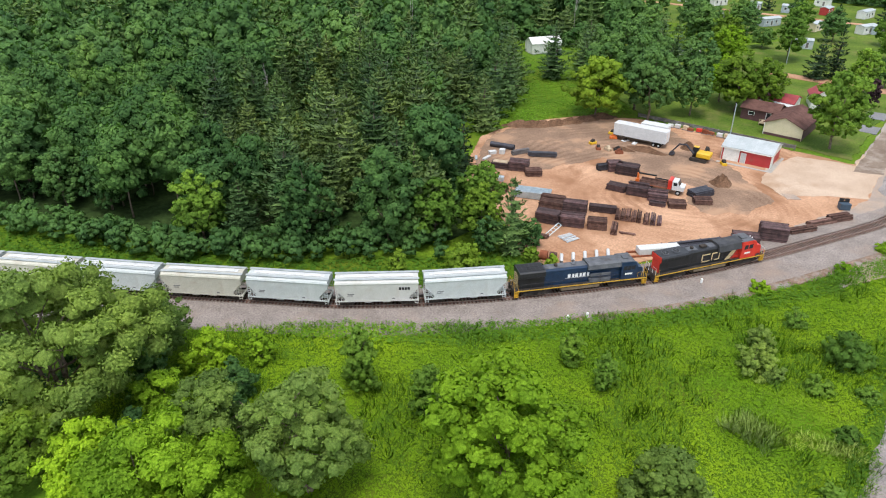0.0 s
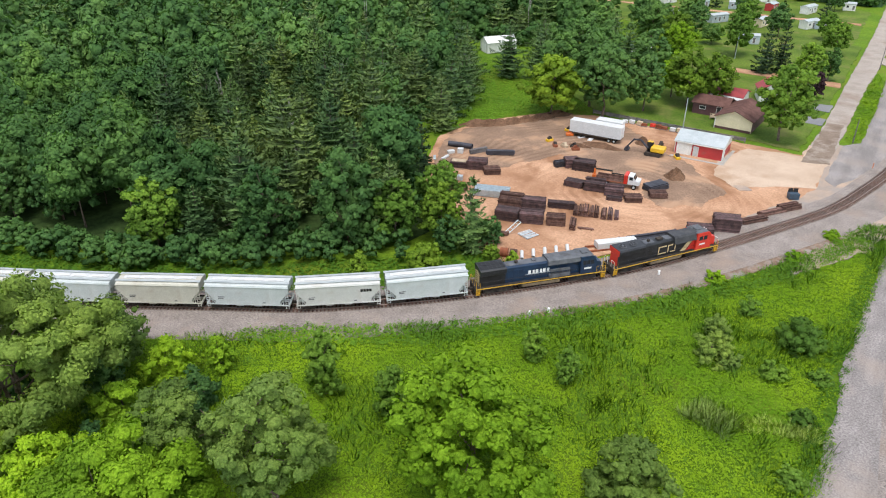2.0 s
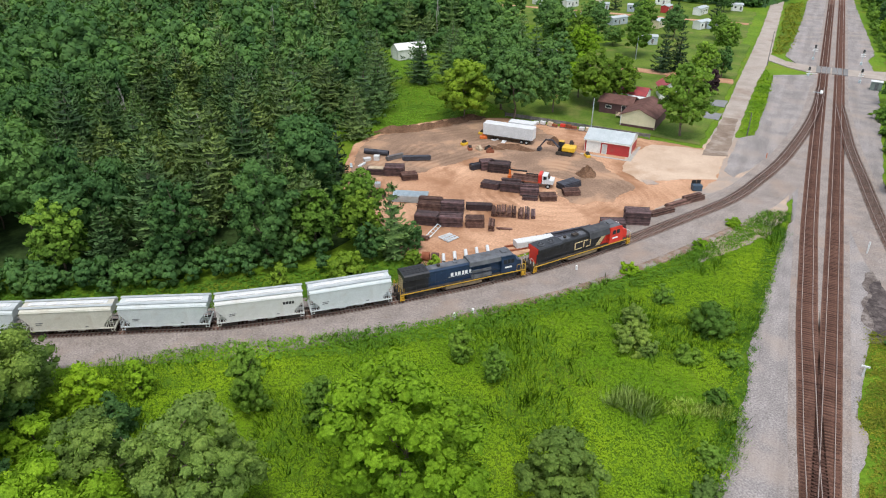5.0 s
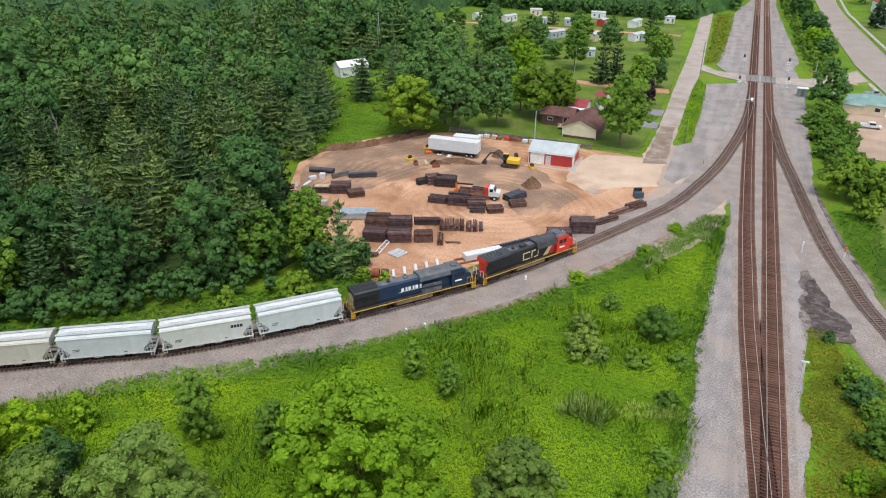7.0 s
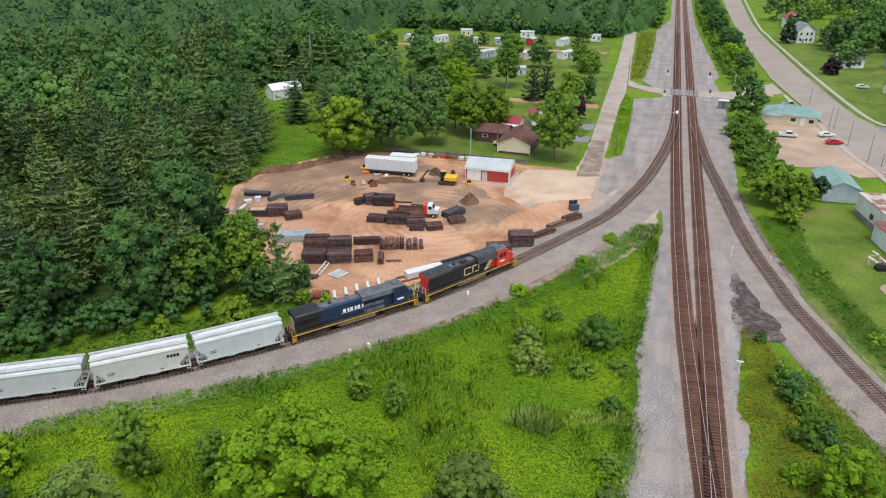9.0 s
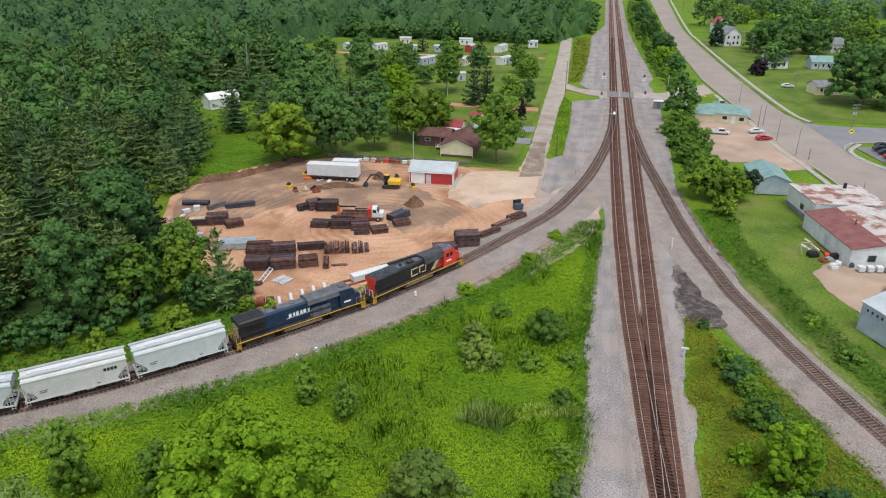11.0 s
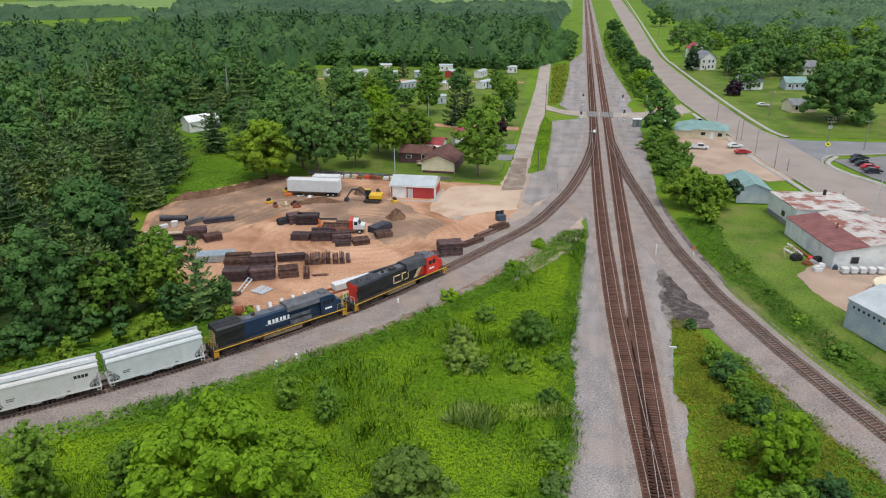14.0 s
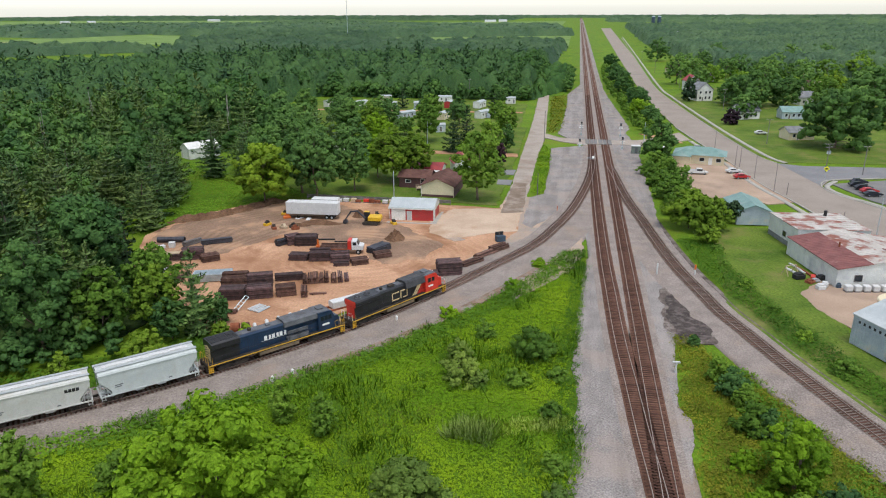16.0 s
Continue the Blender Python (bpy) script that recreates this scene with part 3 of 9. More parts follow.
# ---- trees ----
def ball():
    bm = bmesh.new()
    bmesh.ops.create_icosphere(bm, subdivisions=1, radius=1.0)
    bm.verts.index_update()
    v, f = np.array([p.co[:] for p in bm.verts]), np.array([[p.index for p in q.verts] for q in bm.faces])
    bm.free()
    return v, f


BALL, BALL_F = ball()


def tri(f):
    return np.vstack([f[:, :3], f[:, [0, 2, 3]]]) if f.shape[1] == 4 else f


def leaves(g, clumps, per, size, up=0.25, flat=1.0, ragged=0.22, core=0.74, lively=0.26, dome=0.5):
    """Leaf faces spread over clumps (centre, radii): each a bent diamond turned roughly outwards, round a dense heart. Returns vertices, triangles and normals."""
    V, N, Fc, k = [], [], [], 0
    heart = np.mean([c for c, r in clumps], 0) - (0, 0, 1.0)
    for c, r in clumps:
        out = np.asarray(c) - heart
        out /= np.linalg.norm(out) + 1e-6
        n = max(4, int(per * (r[0] * r[1] * r[2]) ** (2 / 3)))
        d = g.normal(size=(n, 3))
        d /= np.linalg.norm(d, axis=1, keepdims=True)
        d[:, 2] = np.where(d[:, 2] < -0.3, -d[:, 2], d[:, 2])
        p = np.asarray(c) + d * np.asarray(r) * (1 - ragged + 1.6 * ragged * g.random((n, 1)) ** 1.3)
        nrm = d + 0.5 * g.normal(size=(n, 3)) + (0, 0, up)
        nrm /= np.linalg.norm(nrm, axis=1, keepdims=True)
        t = np.cross(nrm, g.normal(size=(n, 3)))
        t /= np.linalg.norm(t, axis=1, keepdims=True) + 1e-9
        b = np.cross(nrm, t)
        s = size * (0.6 + 0.8 * g.random((n, 1)))
        q = np.stack([p - t * s, p - b * s * 0.72 * flat, p + t * s + nrm * s * 0.15, p + b * s * 0.72 * flat], 1)
        q = q[:, [0, 3, 2, 1]] if np.einsum("ij,ij->i", np.cross(q[:, 1] - q[:, 0], q[:, 2] - q[:, 0]), nrm).mean() < 0 else q
        soft = (1 - 0.5 * lively) * d + lively * nrm + dome * out + (0, 0, 0.2)
        soft /= np.linalg.norm(soft, axis=1, keepdims=True)
        V.append(q.reshape(-1, 3))
        N.append(np.repeat(soft, 4, 0))
        Fc.append(tri(np.arange(n * 4).reshape(-1, 4)) + k)
        k += n * 4
        if core:
            cb = BALL @ np.array(Matrix.Rotation(g.random() * 6, 3, "Z")).T
            V.append(np.asarray(c) + cb * np.asarray(r) * core * (1 + 0.1 * g.normal(size=(len(BALL), 1))))
            N.append((cb + dome * out) / np.linalg.norm(cb + dome * out, axis=1, keepdims=True))
            Fc.append(BALL_F + k)
            k += len(BALL)
    return np.vstack(V), np.vstack(Fc), np.vstack(N)


def pine_leaves(g, h, r, base=0.1, gap=1.1, boughs=7, per=26, size=0.42, lean=0.0):
    """A pine's needle sprays: whorls of boughs, each a flat fan that rises towards its tip, round a slim dense heart."""
    P, D, U, S, whorls = [], [], [], [], []
    n = max(4, int(h * (0.95 - base) / gap))
    for i in range(n):
        f = i / (n - 1)
        z = h * (base + (0.93 - base) * f) + g.normal() * 0.15
        reach = r * (1 - f**1.5) ** 0.8 * min(1.0, 0.75 + 1.6 * f) * (0.82 + 0.36 * g.random()) + 0.4
        m = max(3, int(boughs * (1 - 0.45 * f)))
        turn = g.random() * 6.28
        whorls.append((z, reach, -0.12 + 0.5 * f, m, turn))
        for a in range(m):
            ang, lift = turn + 6.28 * a / m + g.normal() * 0.22, g.normal() * 0.32
            ln = reach * (0.68 + 0.5 * g.random())
            k = max(6, int(per * (0.35 + ln / 3.5)))
            u = 0.15 + 0.85 * g.random(k) ** 0.75
            side = g.uniform(-1, 1, k)
            w = 0.62 * ln * u * (1.22 - u)
            out, lat = np.array((math.cos(ang), math.sin(ang))), np.array((-math.sin(ang), math.cos(ang)))
            slope = -0.12 + 0.5 * f
            xy = out * (u * ln)[:, None] + lat * (side * w)[:, None]
            zz = z + lift + ln * (slope * u + 0.14 * u**2) + g.normal(0, 0.2, k)
            P.append(np.c_[xy, zz])
            yaw = ang + side * 0.85 + g.normal(0, 0.25, k)
            rise = 0.3 + 0.35 * f + g.normal(0, 0.22, k)
            D.append(np.c_[np.cos(yaw) * np.cos(rise), np.sin(yaw) * np.cos(rise), np.sin(rise)])
            U.append(np.c_[np.tile(out, (k, 1)) * (0.35 + 0.45 * u)[:, None], 0.75 + 0 * u])
            S.append(size * (0.65 + 0.7 * g.random(k)) * (1 - 0.35 * f))
    k = 14
    P.append(np.c_[g.normal(0, 0.16, (k, 2)), h * g.uniform(0.88, 0.985, k)])
    D.append(np.c_[g.normal(0, 0.45, (k, 2)), np.ones(k)])
    U.append(np.c_[g.normal(0, 0.8, (k, 2)), np.full(k, 0.7)])
    S.append(np.full(k, size))
    P, D, U, S = np.vstack(P), np.vstack(D), np.vstack(U), np.concatenate(S)[:, None]
    P[:, :2] += P[:, 2:] * lean
    D /= np.linalg.norm(D, axis=1, keepdims=True)
    U = U + g.normal(0, 0.16, U.shape)
    U /= np.linalg.norm(U, axis=1, keepdims=True)
    T = np.cross(U + g.normal(0, 0.35, U.shape), D)
    T /= np.linalg.norm(T, axis=1, keepdims=True) + 1e-9
    q = np.stack([P - D * S, P - T * S * 0.42, P + D * S * 1.1, P + T * S * 0.42], 1)
    skirts, sf, sn, k0 = [], [], [], len(q) * 4
    for z, reach, slope, m, turn in whorls:
        m2 = 2 * m
        ang = turn + np.arange(m2) * 3.1416 / m + g.normal(0, 0.08, m2)
        far = reach * np.where(np.arange(m2) % 2, 0.42, 0.7) * (0.85 + 0.3 * g.random(m2))
        rim_v = np.c_[np.cos(ang) * far, np.sin(ang) * far, z + far * (slope + 0.1) - 0.1]
        hub = np.c_[np.cos(ang) * 0.12 * reach, np.sin(ang) * 0.12 * reach, np.full(m2, z + 0.3)]
        i = np.arange(m2)
        skirts += [rim_v, hub]
        sf.append(np.stack([i, (i + 1) % m2, (i + 1) % m2 + m2, i + m2], 1) + k0)
        out = np.c_[np.cos(ang), np.sin(ang)]
        sn += [np.c_[out * 0.6, np.full(m2, 0.8)], np.c_[out * 0.2, np.ones(m2)]]
        k0 += 2 * m2
    skirts, sf, sn = np.vstack(skirts), np.vstack(sf), np.vstack(sn)
    skirts[:, :2] += skirts[:, 2:] * lean
    sn /= np.linalg.norm(sn, axis=1, keepdims=True)
    ring = np.arange(7) * 6.283 / 7
    cone = np.vstack([np.c_[np.cos(ring) * r * k, np.sin(ring) * r * k, 0 * ring + h * z] for k, z in ((0.16, base), (0.16, base + 0.2), (0.03, 0.7))])
    cf = np.array([(j * 7 + i, j * 7 + (i + 1) % 7, j * 7 + 7 + (i + 1) % 7, j * 7 + 7 + i) for j in range(2) for i in range(7)])
    cn = np.c_[np.tile(np.c_[np.cos(ring), np.sin(ring)], (3, 1)), np.full(21, 0.4)]
    V = np.vstack([q.reshape(-1, 3), skirts, cone])
    return V, np.vstack([np.arange(len(q) * 4).reshape(-1, 4), sf, cf + k0]), np.vstack([np.repeat(U, 4, 0), sn, cn / np.linalg.norm(cn, axis=1, keepdims=True)])


def broad_clumps(g, h, r, base=0.22, n=14, spread=0.34, peak=0.0):
    """Clump centres filling the outer shell of an uneven round crown."""
    out = []
    cz, rz = h * (base + 1) / 2, h * (1 - base) / 2
    if n >= 14:
        out = [((0, 0, cz), (r * 0.68, r * 0.68, rz * 0.7)), ((0, 0, cz - rz * 0.35), (r * 0.72, r * 0.72, rz * 0.45))]
    k = 0
    while len(out) < n + 2 * (n >= 14) and k < 400:
        k += 1
        d = g.normal(size=3)
        d /= np.linalg.norm(d)
        if d[2] < -0.75:
            continue
        s = spread * (0.75 + 0.5 * g.random())
        u = (0.55 + 0.35 * g.random()) if k % 4 else 0.3 * g.random()
        taper = 1 - peak * max(0, d[2]) ** 1.5
        c = (d[0] * r * u * taper, d[1] * r * u * taper, cz + d[2] * rz * (u + 0.02))
        if all(np.linalg.norm(np.subtract(c, o)) > 0.42 * r * spread / 0.34 for o, q in out if q[0] < r * 0.6):
            out.append((c, (r * s, r * s, r * s * 0.8)))
    return out


def split_clumps(g, clumps, k=6, part_of=0.5):
    """Each clump broken into smaller tufts that bulge from it, mostly upwards and outwards; the clump itself stays as a bare heart."""
    out = []
    usual = np.median([r[0] for c, r in clumps])
    for c, r in clumps:
        r = np.asarray(r)
        more = r[0] / usual
        d = g.normal(size=(int(k * max(1.0, more) ** 1.4), 3)) + (0, 0, 0.35)
        d /= np.linalg.norm(d, axis=1, keepdims=True)
        for v in d:
            f = part_of * (0.75 + 0.5 * g.random()) / max(1.0, more)
            out.append((tuple(np.asarray(c) + v * r * (1.08 - f)), tuple(r * f)))
    return out


def pine_clumps(g, h, r, base=0.18, layers=9, arms=6, drop=0.25):
    """Whorls of flat boughs that shorten towards the top."""
    out = []
    for i in range(layers):
        f = i / (layers - 1)
        z = h * (base + (0.97 - base) * f)
        reach = r * (1 - f) ** 0.85 * (0.8 + 0.35 * g.random()) + 0.12 * r
        for a in range(max(2, int(arms * (1 - 0.6 * f)))):
            ang = g.random() * 6.28
            for u in (0.4, 0.82):
                c = (math.cos(ang) * reach * u, math.sin(ang) * reach * u, z - drop * reach * u * (0.4 if u < 0.5 else 1) + 0.2 * g.normal())
                w = reach * (0.36 if u < 0.5 else 0.27) + 0.25
                out.append((c, (w, w, w * 0.55)))
    out.append(((0, 0, h * 0.96), (0.3, 0.3, h * 0.05)))
    return out


def trunk_mesh(g, h, clumps, r0, name="trunk", limbs=7, mat="bark", stems=1):
    bm = bmesh.new()
    for k in range(stems):
        lean = Vector((g.normal() * 0.10 * h * (stems > 1), g.normal() * 0.10 * h * (stems > 1), 0))
        pts = [Vector((0, 0, -0.3)) + lean * 0.1 * k]
        for f in (0.15, 0.4, 0.65, 0.85):
            pts.append(Vector((g.normal() * 0.015 * h, g.normal() * 0.015 * h, h * f)) + lean * f * 2)
        for i in range(4):
            rod(bm, pts[i], pts[i + 1], r0 * (1 - 0.22 * i), r0 * (1 - 0.22 * (i + 1)), 7)
        for i in range(limbs):
            c = Vector(clumps[int(g.integers(len(clumps)))][0])
            a = Vector((0, 0, max(0.12 * h, min(c.z * 0.7, 0.7 * h)))) + lean * 0.8
            mid = a.lerp(c, 0.5) + Vector((0, 0, 0.05 * h))
            rod(bm, a, mid, r0 * 0.4, r0 * 0.25, 5)
            rod(bm, mid, c, r0 * 0.25, r0 * 0.08)
    return finish(name, bm, M[mat])


def crown_mesh(clumps, g, per, size, mat, tufts=0, **kw):
    v, f, nv = leaves(g, split_clumps(g, clumps, tufts) if tufts else clumps, per, size, **kw)
    me = mesh_np("crown", v, f, nv)
    me.materials.append(M[mat])
    return me


def pine_mesh(g, h, r, mat, **kw):
    me = mesh_np("crown", *pine_leaves(g, h, r, **kw))
    me.materials.append(M[mat])
    return me


def plant_tree(name, x, y, h, r, style, mat, label, category="tree", per=9, size=0.35, seed=0, group="", n=16, base=0.2, stems=1, peak=0.3, spread=0.34, ragged=0.2, bark="bark", lively=0.24, tufts=6):
    g = np.random.default_rng(seed + 100)
    cl = pine_clumps(g, h, r, base, max(9, int(h / 1.15)), 8) if style == "pine" else broad_clumps(g, h, r, base, n, spread, peak)
    t = thing(name, pose(x, y, -0.14, 0, 0, seed * 57 % 360), label, category, group)
    part("trunk", trunk_mesh(g, h * 0.9, cl, 0.018 * h, stems=stems, mat=bark), None, t)
    if style == "pine":
        part("crown", pine_mesh(g, h, r, mat, base=max(base, 0.04), per=24, size=0.38), None, t)
    else:
        part("crown", crown_mesh(cl, g, per * 0.7, size * (1.22 if size < 0.22 else 1.1), mat, tufts, ragged=ragged, lively=lively), None, t)
    return t


# the near thicket south of the curved track
FG = "trees of the trackside thicket"
plant_tree("willow_tree", -87.5, 25.5, 19.5, 12.0, "broad", "leaf_willow", "large spreading willow with grey-green leaves and bare twigs", per=78, size=0.156, seed=1, group=FG, n=44, base=0.1, stems=3, spread=0.26)
plant_tree("willow_tree", -90, 38, 8.5, 5.6, "broad", "leaf_willow", "grey-green willow beside the ballast bank", per=78, size=0.144, seed=2, group=FG, n=20, base=0.05, spread=0.3)
plant_tree("willow_tree", -55.7, 34.0, 15.8, 6.5, "broad", "leaf_willow", "tall rounded willow with silvery grey-green leaves", per=96, size=0.132, seed=3, group=FG, n=34, base=0.05, stems=2, spread=0.28)
plant_tree("willow_tree", -67.0, 31.5, 10.8, 5.6, "broad", "leaf_willow", "rounded silvery willow in the thicket", per=96, size=0.132, seed=4, group=FG, n=26, base=0.05, spread=0.3)
plant_tree("willow_tree", -62.0, 38.5, 9.5, 3.6, "broad", "leaf_willow", "slender silvery willow in the thicket", per=96, size=0.132, seed=24, group=FG, n=16, base=0.05, spread=0.34)
plant_tree("maple_tree", -63.5, 21.5, 12.6, 9.0, "broad", "leaf_bright", "bright green maple with dense young leaves", per=87, size=0.156, seed=5, group=FG, n=36, base=0.1, stems=2, spread=0.28)
plant_tree("maple_tree", -71.5, 21.0, 9.8, 5.5, "broad", "leaf_bright", "bright green maple in the thicket", per=87, size=0.156, seed=6, group=FG, n=20, base=0.1, spread=0.3)
plant_tree("sapling", -81, 18, 8.6, 4.2, "broad", "leaf_yellow", "yellow-green young tree in the thicket", per=82, size=0.144, seed=7, group=FG, n=18, base=0.05)
plant_tree("sapling", -80, 14.5, 6.4, 3.4, "broad", "leaf_yellow", "yellow-green bushy sapling in the thicket", per=82, size=0.144, seed=8, group=FG, n=14, base=0.05)
plant_tree("ash_tree", -38.6, 44.6, 18.6, 8.6, "broad", "leaf_bright", "feathery bright yellow-green ash on the meadow", per=55, size=0.204, seed=9, group=FG, n=44, base=0.08, spread=0.24, ragged=0.34)
plant_tree("willow_bush", -25.8, 54.3, 8.0, 4.8, "broad", "leaf_willow", "pale grey-green willow bush on the meadow", per=96, size=0.132, seed=10, group=FG, n=28, base=-0.3, spread=0.3, category="bush")
for i, (x, y, h, r, mat) in enumerate([(-62.7, 49.2, 10.4, 2.4, "leaf_mid"), (-53, 50.2, 9.0, 2.0, "leaf_mid"), (-44.7, 70.3, 5.2, 1.8, "leaf_mid"), (-38.7, 67.7, 5.8, 1.5, "leaf_mid")]):
    plant_tree("sapling", x, y, h, r, "broad", mat, "slender dark green sapling on the meadow", per=101, size=0.132, seed=30 + i, group=FG, n=26, base=-0.1, peak=0.55, spread=0.45)
for i, (x, y, h, r, mat) in enumerate([(-80.4, 39.7, 6.4, 3.7, "leaf_bright"), (-77.6, 31.8, 7.0, 3.9, "leaf_bright"), (-77.5, 45.5, 5.4, 2.1, "leaf_bright"), (-74.1, 39, 5.4, 2.8, "leaf_oak"), (-74.5, 36.5, 5.0, 2.2, "leaf_yellow"), (-70.0, 35.0, 5.5, 2.4, "leaf_oak"), (-84.5, 33.5, 6.5, 3.5, "leaf_oak"), (-91, 29, 5, 3, "leaf_oak"), (-98, 22, 7, 5, "leaf_oak"), (-76, 26, 5.5, 3, "leaf_oak")]):
    plant_tree("shrub", x, y, h, r, "broad", mat, "leafy green shrub in the trackside thicket", "bush", per=87, size=0.144, seed=40 + i, group=FG, n=18, base=-0.3, spread=0.36)
for i, (x, y, h, r, mat) in enumerate([(-15.9, 92.6, 5.0, 3.3, "leaf_mid"), (-25.1, 83.1, 4.6, 2.7, "leaf_willow"), (-26.0, 88.5, 3.8, 2.2, "leaf_willow"), (-23.4, 97, 3.0, 1.7, "leaf_mid"), (-22.5, 83, 2.2, 1.6, "leaf_willow"), (-17.5, 84, 2.0, 1.8, "leaf_mid"), (-30, 104, 2.0, 1.6, "meadow_leaf"), (-12.5, 77, 1.7, 1.6, "leaf_mid"), (-11.8, 66, 1.6, 1.7, "leaf_mid"), (-11.5, 60.5, 1.6, 1.9, "leaf_willow"), (-11.9, 86, 1.8, 1.5, "leaf_mid"), (-17, 130, 1.8, 1.5, "meadow_leaf"), (-21, 118, 2.0, 1.5, "meadow_leaf")]):
    plant_tree("shrub", x, y, h, r, "broad", mat, "rounded shrub standing in the meadow", "bush", per=92, size=0.120, seed=60 + i, group="meadow shrubs", n=16, base=-0.5, spread=0.4)
# between the main line and the spur
for i, (x, y, h, r, mat) in enumerate([(12.8, 66.8, 9.0, 3.6, "leaf_bright"), (13.6, 70.5, 6.5, 2.6, "leaf_mid"), (10.9, 77.8, 3.8, 2.2, "leaf_mid"), (12.6, 77, 3.6, 2.0, "leaf_oak"), (9.5, 89.9, 4.0, 2.0, "leaf_mid"), (10.4, 86, 3.8, 2.3, "leaf_oak"), (11.2, 83, 3.2, 1.8, "leaf_mid"), (7.5, 99.9, 1.7, 0.9, "leaf_oak"), (12.0, 60, 4.0, 3.0, "leaf_mid"), (15.4, 62, 4.2, 2.4, "leaf_oak"), (9.0, 63, 2.0, 2.2, "meadow_leaf"), (8.5, 70, 1.8, 1.8, "meadow_leaf")]):
    plant_tree("shrub", x, y, h, r, "broad", mat, "dense green shrub between the diverging tracks", "bush", per=92, size=0.132, seed=80 + i, group="shrubs between the tracks", n=20, base=-0.35, spread=0.36)
# along the east side of the line
ES = "trees along the railway"
for i, (x, y, h, r, mat, lab) in enumerate([(15.6, 232.5, 15.5, 6.4, "leaf_oak", "round dark green tree by the crossing"), (15.3, 161.5, 8.8, 6.2, "leaf_yellow", "wide yellow-green willow beside the spur"), (19.5, 160, 7.5, 5.0, "leaf_yellow", "yellow-green willow beside the spur"), (25.9, 166.9, 6.0, 1.9, "leaf_dark", "dark green cedar beside the grey shed"), (24.2, 167.5, 5.2, 1.6, "leaf_dark", "small dark cedar beside the grey shed"), (17.5, 150, 4.5, 2.6, "leaf_yellow", "yellow-green shrub beside the spur"), (14.2, 420, 15, 6, "leaf_oak", "green tree beside the railway"), (18.5, 365, 12, 6, "leaf_oak", "green tree beside the railway"), (17, 335, 9, 5, "leaf_bright", "green tree beside the railway"), (20, 315, 8, 4.5, "leaf_oak", "green tree beside the railway"), (14, 480, 12, 6, "leaf_oak", "green tree beside the railway"), (15, 540, 10, 6, "leaf_oak", "green tree beside the railway"), (17, 640, 11, 7, "leaf_oak", "green tree beside the railway")]):
    plant_tree("tree", x, y, h, r, "broad", mat, lab, per=18, size=0.32, seed=100 + i, group=ES, n=24, base=0.02, spread=0.32)
for i in range(15):
    f = i / 14
    plant_tree("shrub", 13.5 + 5.5 * math.sin(i * 1.7) * 0.5 + f * 3, 226 - 52 * f, 4.2 + 1.5 * (i % 3), 3.6, "broad", "leaf_mid", "dense hedge shrub along the railway", "bush", per=18, size=0.3, seed=120 + i, group="hedge along the railway", n=16, base=-0.5, spread=0.4)
for i in range(7):
    f = i / 6
    plant_tree("shrub", 18.4 + 11 * f**1.6 + rnd.gauss(0, 0.5), 146 - 62 * f, 0.8 + 1.6 * rnd.random(), 1.0 + 1.4 * rnd.random(), "broad", "leaf_mid", "low leafy weeds beside the spur", "bush", per=34, size=0.18, seed=140 + i, group="weeds beside the spur", n=14, base=-0.6, spread=0.42)
